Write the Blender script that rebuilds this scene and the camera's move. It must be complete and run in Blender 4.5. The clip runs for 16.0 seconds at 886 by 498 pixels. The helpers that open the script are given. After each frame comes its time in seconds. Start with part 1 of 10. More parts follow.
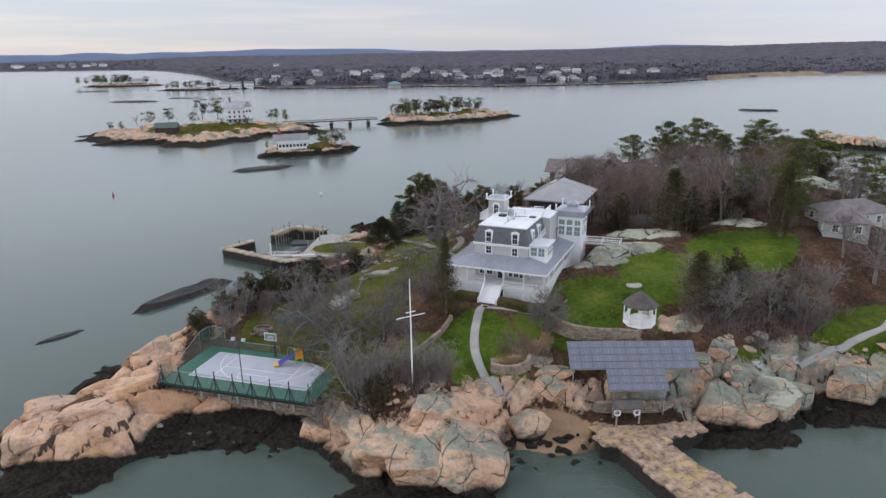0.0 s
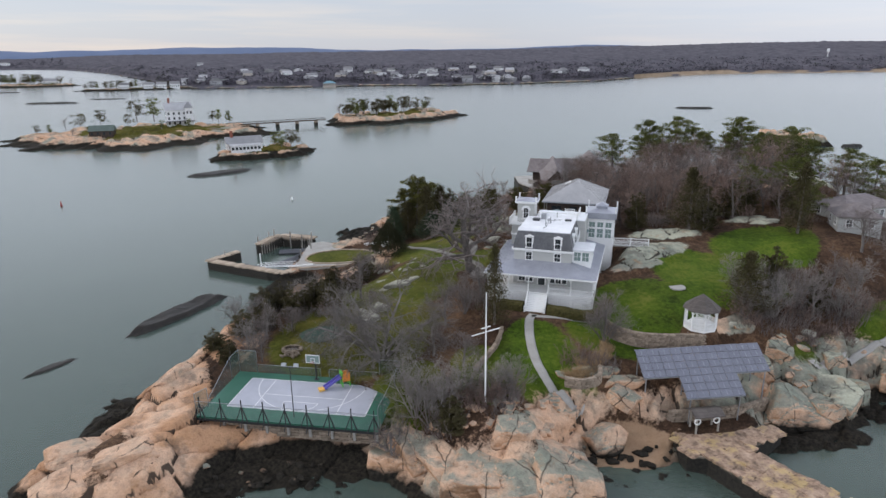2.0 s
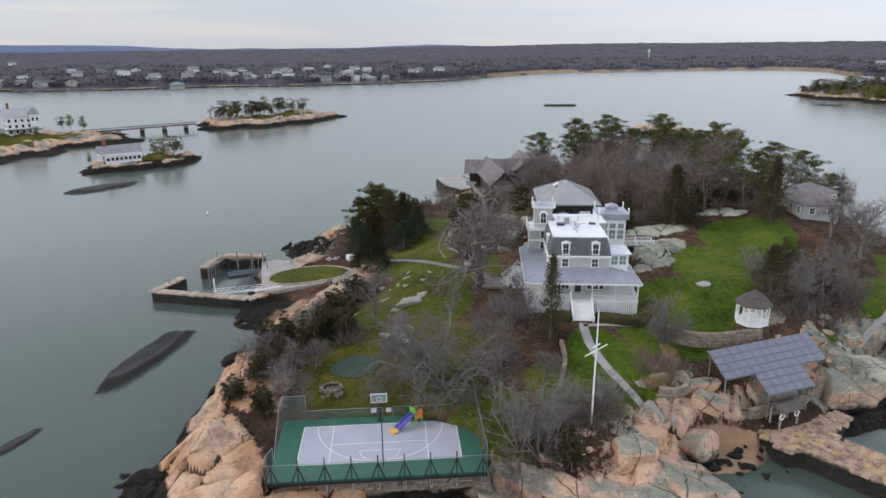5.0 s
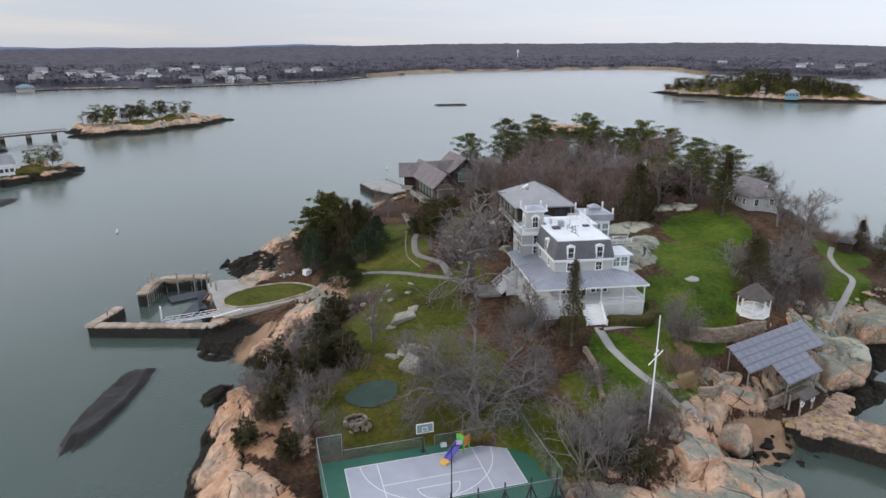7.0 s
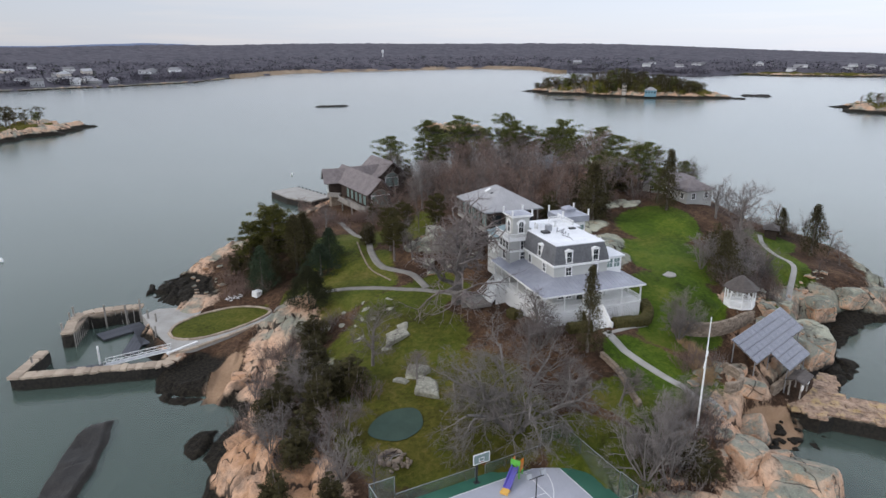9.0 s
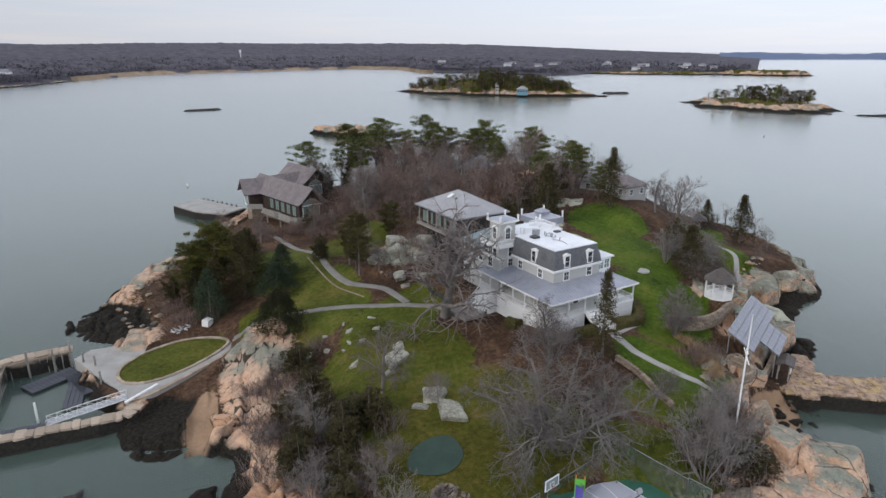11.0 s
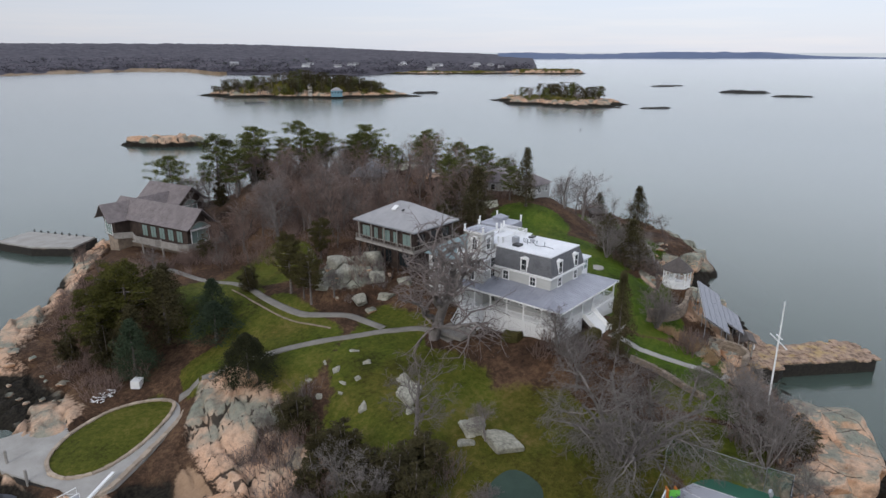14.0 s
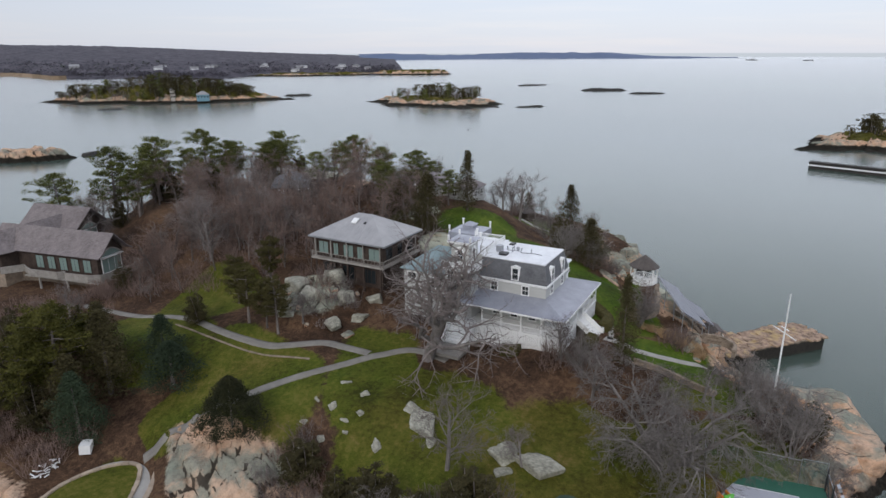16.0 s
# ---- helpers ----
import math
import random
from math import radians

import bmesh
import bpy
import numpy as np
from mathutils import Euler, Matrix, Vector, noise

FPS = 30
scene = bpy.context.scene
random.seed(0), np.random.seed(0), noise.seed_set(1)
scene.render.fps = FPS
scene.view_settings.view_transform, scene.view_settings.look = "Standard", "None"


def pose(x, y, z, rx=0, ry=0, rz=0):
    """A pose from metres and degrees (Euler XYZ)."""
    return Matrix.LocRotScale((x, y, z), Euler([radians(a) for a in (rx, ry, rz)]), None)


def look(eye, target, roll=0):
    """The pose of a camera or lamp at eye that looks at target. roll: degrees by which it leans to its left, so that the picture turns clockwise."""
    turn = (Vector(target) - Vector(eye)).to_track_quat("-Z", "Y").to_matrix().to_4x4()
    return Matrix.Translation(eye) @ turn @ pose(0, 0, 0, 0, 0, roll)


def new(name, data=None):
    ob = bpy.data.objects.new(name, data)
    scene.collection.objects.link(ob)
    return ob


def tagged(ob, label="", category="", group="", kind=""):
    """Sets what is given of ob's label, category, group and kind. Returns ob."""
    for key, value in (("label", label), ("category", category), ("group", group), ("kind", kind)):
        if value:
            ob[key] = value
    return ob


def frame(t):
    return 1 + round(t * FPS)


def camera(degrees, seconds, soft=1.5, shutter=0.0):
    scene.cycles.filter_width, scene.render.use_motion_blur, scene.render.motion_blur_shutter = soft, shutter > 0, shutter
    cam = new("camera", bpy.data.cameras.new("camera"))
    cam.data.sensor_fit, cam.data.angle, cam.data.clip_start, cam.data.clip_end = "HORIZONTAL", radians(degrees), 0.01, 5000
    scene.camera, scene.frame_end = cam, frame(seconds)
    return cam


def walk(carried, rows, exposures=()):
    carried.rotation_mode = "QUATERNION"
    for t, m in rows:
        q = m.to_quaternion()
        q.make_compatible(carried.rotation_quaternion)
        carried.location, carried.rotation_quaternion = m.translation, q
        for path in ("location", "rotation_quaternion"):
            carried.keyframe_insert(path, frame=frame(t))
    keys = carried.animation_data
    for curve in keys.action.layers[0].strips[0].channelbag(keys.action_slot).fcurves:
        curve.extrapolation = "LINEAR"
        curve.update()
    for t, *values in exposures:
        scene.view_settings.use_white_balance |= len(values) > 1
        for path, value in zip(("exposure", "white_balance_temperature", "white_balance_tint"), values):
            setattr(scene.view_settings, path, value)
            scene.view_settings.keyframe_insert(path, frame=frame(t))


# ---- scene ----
# ---- camera: a level, slow orbit round the island ----
cam = camera(69.15, 16.0)
PATH = [
    (0.0, (4.426, 1.294, 46.277), (1.970, 96.963, 17.268), -0.78),
    (0.5, (0.405, 2.686, 46.256), (0.438, 98.369, 17.188), -0.75),
    (1.0, (-3.687, 4.108, 46.243), (-1.050, 99.737, 17.119), -0.71),
    (1.5, (-7.832, 5.595, 46.239), (-2.422, 101.090, 17.061), -0.68),
    (2.0, (-12.009, 7.177, 46.243), (-3.624, 102.441, 17.013), -0.64),
    (2.5, (-16.195, 8.880, 46.254), (-4.618, 103.794, 16.975), -0.60),
    (3.0, (-20.366, 10.726, 46.271), (-5.374, 105.147, 16.946), -0.56),
    (3.5, (-24.500, 12.732, 46.295), (-5.879, 106.491, 16.925), -0.52),
    (4.0, (-28.573, 14.911, 46.324), (-6.128, 107.815, 16.913), -0.48),
    (4.5, (-32.562, 17.271, 46.357), (-6.125, 109.107, 16.907), -0.44),
    (5.0, (-36.447, 19.819, 46.395), (-5.883, 110.353, 16.909), -0.40),
    (5.5, (-40.209, 22.555, 46.437), (-5.419, 111.540, 16.917), -0.36),
    (6.0, (-43.830, 25.480, 46.481), (-4.756, 112.658, 16.931), -0.32),
    (6.5, (-47.295, 28.589, 46.529), (-3.920, 113.698, 16.950), -0.28),
    (7.0, (-50.592, 31.874, 46.578), (-2.937, 114.655, 16.975), -0.24),
    (7.5, (-53.708, 35.328, 46.629), (-1.833, 115.523, 17.003), -0.20),
    (8.0, (-56.634, 38.938, 46.680), (-0.635, 116.302, 17.035), -0.16),
    (8.5, (-59.365, 42.691, 46.732), (0.635, 116.989, 17.071), -0.13),
    (9.0, (-61.894, 46.573, 46.783), (1.955, 117.586, 17.109), -0.10),
    (9.5, (-64.217, 50.568, 46.834), (3.309, 118.090, 17.149), -0.07),
    (10.0, (-66.331, 54.660, 46.883), (4.681, 118.501, 17.191), -0.05),
    (10.5, (-68.233, 58.829, 46.930), (6.061, 118.817, 17.235), -0.03),
    (11.0, (-69.921, 63.060, 46.974), (7.443, 119.033, 17.278), -0.02),
    (11.5, (-71.390, 67.334, 47.016), (8.823, 119.144, 17.322), -0.00),
    (12.0, (-72.635, 71.633, 47.053), (10.199, 119.144, 17.366), 0.00),
    (12.5, (-73.649, 75.942, 47.086), (11.574, 119.026, 17.408), 0.01),
    (13.0, (-74.421, 80.245, 47.115), (12.956, 118.785, 17.449), 0.00),
    (13.5, (-74.936, 84.528, 47.137), (14.353, 118.416, 17.488), -0.01),
    (14.0, (-75.174, 88.778, 47.154), (15.782, 117.920, 17.525), -0.02),
    (14.5, (-75.108, 92.987, 47.164), (17.263, 117.301, 17.558), -0.04),
    (15.0, (-74.703, 97.145, 47.167), (18.825, 116.574, 17.588), -0.07),
    (15.5, (-73.918, 101.250, 47.163), (20.509, 115.760, 17.614), -0.11),
    (16.0, (-72.698, 105.301, 47.149), (22.365, 114.894, 17.635), -0.15),
]
walk(cam, [(t, look(eye, target, roll)) for t, eye, target, roll in PATH], [(0.0, 0.22), (8.0, 0.22), (12.5, 0.04), (16.0, -0.05)])

# ---- daylight: a bright overcast winter sky ----
SUN_EL, SUN_AZ = 34.0, 285.0          # degrees; azimuth clockwise from +y
world = bpy.data.worlds.new("winter_sky")
scene.world = world
world.use_nodes = True
wn, wl = world.node_tree.nodes, world.node_tree.links
wn.clear()
w_out = wn.new("ShaderNodeOutputWorld")
w_bg = wn.new("ShaderNodeBackground")
w_add = wn.new("ShaderNodeAddShader")
w_bg2 = wn.new("ShaderNodeBackground")
w_sky = wn.new("ShaderNodeTexSky")
w_sky.sky_type = "NISHITA"
w_sky.sun_disc = False
w_sky.sun_elevation = radians(SUN_EL)
w_sky.sun_rotation = radians(SUN_AZ)
w_bg2.inputs["Strength"].default_value = 0.05 * 0.5
wl.new(w_sky.outputs["Color"], w_bg2.inputs["Color"])
w_co = wn.new("ShaderNodeTexCoord")
w_sep = wn.new("ShaderNodeSeparateXYZ")
wl.new(w_co.outputs["Generated"], w_sep.inputs["Vector"])
w_map = wn.new("ShaderNodeMapping")
w_map.inputs["Scale"].default_value = (1.6, 1.6, 26.0)
wl.new(w_co.outputs["Generated"], w_map.inputs["Vector"])
w_noise = wn.new("ShaderNodeTexNoise")
w_noise.inputs["Scale"].default_value = 1.9
w_noise.inputs["Detail"].default_value = 5.0
w_noise.inputs["Roughness"].default_value = 0.55
wl.new(w_map.outputs["Vector"], w_noise.inputs["Vector"])
w_grad = wn.new("ShaderNodeValToRGB")          # from horizon to zenith
w_grad.color_ramp.elements[0].position = 0.0
w_grad.color_ramp.elements[0].color = (0.545, 0.57, 0.655, 1)
w_grad.color_ramp.elements[1].position = 0.75
w_grad.color_ramp.elements[1].color = (0.62, 0.67, 0.79, 1)
el = w_grad.color_ramp.elements.new(0.3)
el.color = (1.29, 1.35, 1.50, 1)
el = w_grad.color_ramp.elements.new(0.07)
el.color = (0.525, 0.56, 0.665, 1)
el = w_grad.color_ramp.elements.new(0.105)
el.color = (0.62, 0.665, 0.775, 1)
el = w_grad.color_ramp.elements.new(0.17)
el.color = (1.10, 1.165, 1.31, 1)
wl.new(w_sep.outputs["Z"], w_grad.inputs["Fac"])
w_band = wn.new("ShaderNodeValToRGB")          # warm cloud streaks
w_band.color_ramp.elements[0].position = 0.46
w_band.color_ramp.elements[0].color = (0, 0, 0, 1)
w_band.color_ramp.elements[1].position = 0.68
w_band.color_ramp.elements[1].color = (1, 1, 1, 1)
wl.new(w_noise.outputs["Fac"], w_band.inputs["Fac"])
w_fade = wn.new("ShaderNodeMapRange")
w_fade.inputs["From Min"].default_value = 0.25
w_fade.inputs["From Max"].default_value = 0.0
wl.new(w_sep.outputs["Z"], w_fade.inputs["Value"])
w_west = wn.new("ShaderNodeMapRange")          # the warm light lies towards the low sun
w_west.inputs["From Min"].default_value = 0.55
w_west.inputs["From Max"].default_value = -0.5
w_west.inputs["To Min"].default_value = 0.25
w_west.inputs["To Max"].default_value = 0.85
wl.new(w_sep.outputs["X"], w_west.inputs["Value"])
w_mul = wn.new("ShaderNodeMath")
w_mul.operation = "MULTIPLY"
wl.new(w_band.outputs["Color"], w_mul.inputs[0])
wl.new(w_fade.outputs["Result"], w_mul.inputs[1])
w_mul2 = wn.new("ShaderNodeMath")
w_mul2.operation = "MULTIPLY"
wl.new(w_mul.outputs[0], w_mul2.inputs[0])
wl.new(w_west.outputs["Result"], w_mul2.inputs[1])
w_mix = wn.new("ShaderNodeMix")
w_mix.data_type = "RGBA"
w_mix.inputs[7].default_value = (0.76, 0.68, 0.66, 1)
wl.new(w_mul2.outputs[0], w_mix.inputs[0])
wl.new(w_grad.outputs["Color"], w_mix.inputs[6])
# the cloud is thinner, and brighter, towards the east
w_east = wn.new("ShaderNodeVectorMath")
w_east.operation = "DOT_PRODUCT"
w_east.inputs[1].default_value = (math.sin(radians(105)), math.cos(radians(105)), 0)
wl.new(w_co.outputs["Generated"], w_east.inputs[0])
w_gain = wn.new("ShaderNodeMapRange")
w_gain.inputs["From Min"].default_value, w_gain.inputs["From Max"].default_value = -0.1, 1.0
w_gain.inputs["To Min"].default_value, w_gain.inputs["To Max"].default_value = 0.77, 1.20
wl.new(w_east.outputs["Value"], w_gain.inputs["Value"])
w_lift = wn.new("ShaderNodeVectorMath")
w_lift.operation = "SCALE"
wl.new(w_mix.outputs[2], w_lift.inputs[0])
wl.new(w_gain.outputs["Result"], w_lift.inputs["Scale"])
w_sea = wn.new("ShaderNodeMapRange")           # open sea past the edge of the modelled water
w_sea.inputs["From Min"].default_value, w_sea.inputs["From Max"].default_value = -0.0036, -0.0050
wl.new(w_sep.outputs["Z"], w_sea.inputs["Value"])
w_far = wn.new("ShaderNodeMix")
w_far.data_type = "RGBA"
w_far.inputs[7].default_value = (0.50, 0.55, 0.63, 1)
wl.new(w_sea.outputs["Result"], w_far.inputs[0])
wl.new(w_lift.outputs[0], w_far.inputs[6])
wl.new(w_far.outputs[2], w_bg.inputs["Color"])
w_bg.inputs["Strength"].default_value = 1.0
wl.new(w_bg.outputs[0], w_add.inputs[0])
wl.new(w_bg2.outputs[0], w_add.inputs[1])
wl.new(w_add.outputs[0], w_out.inputs["Surface"])

sun_data = bpy.data.lights.new("sun", "SUN")
sun_data.energy = 1.0
sun_data.angle = radians(18)
sun_data.color = (1.0, 0.95, 0.90)
sun = new("sun", sun_data)
sun_dir = Vector((math.sin(radians(SUN_AZ)) * math.cos(radians(SUN_EL)), math.cos(radians(SUN_AZ)) * math.cos(radians(SUN_EL)), math.sin(radians(SUN_EL))))
sun.matrix_world = look(sun_dir * 300, (0, 0, 0))

# ---- materials ----
def mat_new(name):
    m = bpy.data.materials.new(name)
    m.use_nodes = True
    return m, m.node_tree.nodes, m.node_tree.links, m.node_tree.nodes["Principled BSDF"]


def coords(n, l, scale, stretch=(1, 1, 1), space="Object"):
    co = n.new("ShaderNodeTexCoord")
    mp = n.new("ShaderNodeMapping")
    mp.inputs["Scale"].default_value = [scale * s for s in stretch]
    l.new(co.outputs[space], mp.inputs["Vector"])
    return mp.outputs["Vector"]


def noise_node(n, l, vec, scale, detail=4.0, rough=0.6):
    t = n.new("ShaderNodeTexNoise")
    t.inputs["Scale"].default_value = scale
    t.inputs["Detail"].default_value = detail
    t.inputs["Roughness"].default_value = rough
    if vec is not None:
        l.new(vec, t.inputs["Vector"])
    return t.outputs["Fac"]


def ramp(n, l, fac, stops):
    r = n.new("ShaderNodeValToRGB")
    els = r.color_ramp.elements
    while len(els) < len(stops):
        els.new(0.5)
    for e, (p, c) in zip(els, stops):
        e.position, e.color = p, (*c, 1) if len(c) == 3 else c
    l.new(fac, r.inputs["Fac"])
    return r.outputs["Color"]


def mix_rgb(n, l, fac, a, b, how="MIX"):
    m = n.new("ShaderNodeMix")
    m.data_type, m.blend_type = "RGBA", how
    for socket, v in ((m.inputs[0], fac), (m.inputs[6], a), (m.inputs[7], b)):
        if isinstance(v, (int, float)):
            socket.default_value = v
        elif isinstance(v, tuple):
            socket.default_value = (*v, 1)
        else:
            l.new(v, socket)
    return m.outputs[2]


def math_node(n, l, how, a, b=0.0, clamp=False):
    m = n.new("ShaderNodeMath")
    m.operation, m.use_clamp = how, clamp
    for socket, v in ((m.inputs[0], a), (m.inputs[1], b)):
        if isinstance(v, (int, float)):
            socket.default_value = v
        else:
            l.new(v, socket)
    return m.outputs[0]


def bump(n, l, height, strength, dist, bsdf):
    b = n.new("ShaderNodeBump")
    b.inputs["Strength"].default_value = strength
    b.inputs["Distance"].default_value = dist
    l.new(height, b.inputs["Height"])
    l.new(b.outputs["Normal"], bsdf.inputs["Normal"])


def vary(n, l, col, amount, random_out="obj"):
    """Scale a colour a little from object to object, or from island to island."""
    if random_out == "obj":
        r = n.new("ShaderNodeObjectInfo").outputs["Random"]
    else:
        r = n.new("ShaderNodeNewGeometry").outputs["Random Per Island"]
    mr = n.new("ShaderNodeMapRange")
    mr.inputs["To Min"].default_value, mr.inputs["To Max"].default_value = 1 - amount, 1 + amount
    l.new(r, mr.inputs["Value"])
    hsv = n.new("ShaderNodeHueSaturation")
    l.new(mr.outputs["Result"], hsv.inputs["Value"])
    l.new(col, hsv.inputs["Color"])
    return hsv.outputs["Color"]


def plain(name, c1, c2, rough=0.7, grain=3.0, fine=30.0, bump_d=0.01, bump_s=0.3, metal=0.0, random_amount=0.0, stretch=(1, 1, 1), island=False):
    m, n, l, b = mat_new(name)
    vec = coords(n, l, 1.0, stretch)
    big = noise_node(n, l, vec, grain, 5)
    small = noise_node(n, l, vec, fine, 3)
    f = math_node(n, l, "ADD", math_node(n, l, "MULTIPLY", big, 0.65), math_node(n, l, "MULTIPLY", small, 0.35))
    col = ramp(n, l, f, [(0.33, c1), (0.67, c2)])
    if random_amount:
        col = vary(n, l, col, random_amount, "island" if island else "obj")
    l.new(col, b.inputs["Base Color"])
    b.inputs["Roughness"].default_value = rough
    b.inputs["Specular IOR Level"].default_value = 0.5 if rough < 0.85 else 0.12
    b.inputs["Metallic"].default_value = metal
    if bump_s:
        bump(n, l, f, bump_s, bump_d, b)
    return m


M = {}
M["white"] = plain("white_paint", (0.72, 0.72, 0.71), (0.86, 0.86, 0.85), 0.55, 0.8, 14, 0.004, 0.15)
M["grey_wall"] = plain("grey_clapboard", (0.42, 0.42, 0.40), (0.50, 0.50, 0.48), 0.7, 0.5, 12, 0.01, 0.2, stretch=(0.6, 0.6, 3))
M["trim"] = plain("white_trim", (0.78, 0.78, 0.77), (0.88, 0.88, 0.87), 0.5, 1.0, 20, 0.003, 0.1)
M["white_roof"] = plain("white_membrane_roof", (0.62, 0.63, 0.65), (0.84, 0.85, 0.87), 0.5, 0.25, 3, 0.004, 0.15)
M["glass"] = None
M["dark"] = plain("dark_interior", (0.02, 0.022, 0.025), (0.04, 0.042, 0.045), 0.9, 1, 10)
M["black_metal"] = plain("black_metal", (0.018, 0.018, 0.02), (0.035, 0.035, 0.037), 0.5, 3, 30, 0.002, 0.1)
M["galv"] = plain("galvanised_metal", (0.30, 0.31, 0.33), (0.42, 0.43, 0.45), 0.45, 2, 20, 0.002, 0.1, metal=0.6)
M["stone"] = plain("field_stone", (0.16, 0.13, 0.10), (0.34, 0.27, 0.21), 0.9, 1.2, 14, 0.03, 0.5, random_amount=0.28)
M["concrete"] = plain("pale_concrete", (0.29, 0.275, 0.25), (0.42, 0.405, 0.38), 0.9, 0.4, 9, 0.01, 0.3)
M["wood_grey"] = plain("weathered_wood", (0.22, 0.20, 0.18), (0.36, 0.34, 0.31), 0.85, 1.5, 22, 0.006, 0.3, random_amount=0.15)
M["wood_brown"] = plain("brown_shingle_wall", (0.040, 0.030, 0.026), (0.085, 0.063, 0.052), 0.85, 1.2, 16, 0.01, 0.3)
M["bark"] = plain("grey_bark", (0.105, 0.095, 0.088), (0.285, 0.258, 0.242), 0.95, 1.5, 14, 0.02, 0.4, stretch=(1, 1, 0.3), random_amount=0.2)
M["wood_bark"] = plain("dark_woodland_bark", (0.075, 0.063, 0.058), (0.215, 0.188, 0.172), 0.95, 1.5, 14, 0.02, 0.4, stretch=(1, 1, 0.3), random_amount=0.3)
M["twig"] = plain("bare_twig", (0.100, 0.085, 0.080), (0.26, 0.222, 0.208), 0.95, 1.5, 12, 0.01, 0.0, random_amount=0.22)
M["pale_twig"] = plain("pale_grey_twig", (0.125, 0.110, 0.102), (0.30, 0.27, 0.25), 0.95, 1.5, 12, 0.01, 0.0, random_amount=0.2)
M["brush_twig"] = plain("reddish_brush", (0.105, 0.073, 0.061), (0.275, 0.198, 0.168), 0.95, 1.0, 9, 0.01, 0.0, random_amount=0.2)
M["needles"] = plain("pine_needles", (0.034, 0.046, 0.013), (0.150, 0.158, 0.045), 0.85, 0.9, 5, 0.01, 0.0, random_amount=0.25)
M["cedar"] = plain("cedar_foliage", (0.024, 0.022, 0.010), (0.092, 0.078, 0.036), 0.9, 0.9, 6, 0.01, 0.0, random_amount=0.25)
M["spruce"] = plain("spruce_needles", (0.018, 0.030, 0.017), (0.054, 0.074, 0.043), 0.9, 0.9, 6, 0.01, 0.0, random_amount=0.2)
M["hedge"] = plain("clipped_hedge", (0.035, 0.034, 0.012), (0.10, 0.085, 0.032), 0.9, 2.5, 20, 0.05, 0.6)
M["dry_grass"] = plain("dry_grass", (0.26, 0.17, 0.09), (0.45, 0.32, 0.19), 0.9, 2.0, 20, 0.02, 0.2, random_amount=0.2)


def glass_mat(name, tint, rough=0.06):
    m, n, l, b = mat_new(name)
    b.inputs["Base Color"].default_value = (*tint, 1)
    b.inputs["Roughness"].default_value = rough
    b.inputs["Specular IOR Level"].default_value = 0.8
    w = noise_node(n, l, coords(n, l, 1.0), 2.0, 2)
    bump(n, l, w, 0.08, 0.02, b)
    return m


M["glass"] = glass_mat("window_glass", (0.025, 0.03, 0.033))
M["glass_pale"] = glass_mat("sunroom_glass", (0.20, 0.27, 0.25), 0.12)


def roof_metal(name, c1, c2, rough=0.42, metal=0.35):
    """Standing-seam sheet: faint streaks down the slope."""
    m, n, l, b = mat_new(name)
    vec = coords(n, l, 1.0)
    f = noise_node(n, l, vec, 0.5, 6, 0.65)
    g = noise_node(n, l, vec, 7.0, 4)
    s = math_node(n, l, "ADD", math_node(n, l, "MULTIPLY", f, 0.7), math_node(n, l, "MULTIPLY", g, 0.3))
    l.new(ramp(n, l, s, [(0.3, c1), (0.7, c2)]), b.inputs["Base Color"])
    b.inputs["Roughness"].default_value = rough
    b.inputs["Metallic"].default_value = metal
    bump(n, l, g, 0.1, 0.01, b)
    return m


M["porch_roof"] = roof_metal("grey_seam_roof", (0.27, 0.28, 0.32), (0.42, 0.43, 0.48))
M["annex_roof"] = roof_metal("pale_seam_roof", (0.33, 0.325, 0.33), (0.47, 0.46, 0.46))
M["copper_roof"] = roof_metal("verdigris_copper_roof", (0.16, 0.23, 0.24), (0.28, 0.35, 0.36), 0.6, 0.1)


def shingle_mat(name, c1, c2, course=0.14, width=0.25):
    m, n, l, b = mat_new(name)
    vec = coords(n, l, 1.0)
    br = n.new("ShaderNodeTexBrick")
    br.inputs["Scale"].default_value = 1.0
    br.inputs["Brick Width"].default_value = width
    br.inputs["Row Height"].default_value = course
    br.inputs["Mortar Size"].default_value = 0.012
    br.inputs["Color1"].default_value = (*c1, 1)
    br.inputs["Color2"].default_value = (*c2, 1)
    br.inputs["Mortar"].default_value = (*[0.5 * c for c in c1], 1)
    sep = n.new("ShaderNodeSeparateXYZ")
    l.new(vec, sep.inputs[0])
    com = n.new("ShaderNodeCombineXYZ")
    l.new(math_node(n, l, "ADD", sep.outputs["X"], sep.outputs["Y"]), com.inputs["X"])
    l.new(sep.outputs["Z"], com.inputs["Y"])
    l.new(com.outputs[0], br.inputs["Vector"])
    f = noise_node(n, l, vec, 0.7, 6)
    col = mix_rgb(n, l, 0.55, br.outputs["Color"], ramp(n, l, f, [(0.3, c1), (0.7, c2)]))
    l.new(col, b.inputs["Base Color"])
    b.inputs["Roughness"].default_value = 0.85
    bump(n, l, br.outputs["Fac"], -0.4, 0.02, b)
    return m


M["slate"] = shingle_mat("slate_shingle", (0.085, 0.088, 0.095), (0.17, 0.17, 0.18))
M["shake"] = shingle_mat("cedar_shake_roof", (0.125, 0.105, 0.105), (0.26, 0.225, 0.22), 0.2, 0.3)
M["shake_dark"] = shingle_mat("dark_shake_roof", (0.06, 0.05, 0.045), (0.13, 0.11, 0.10), 0.18, 0.25)


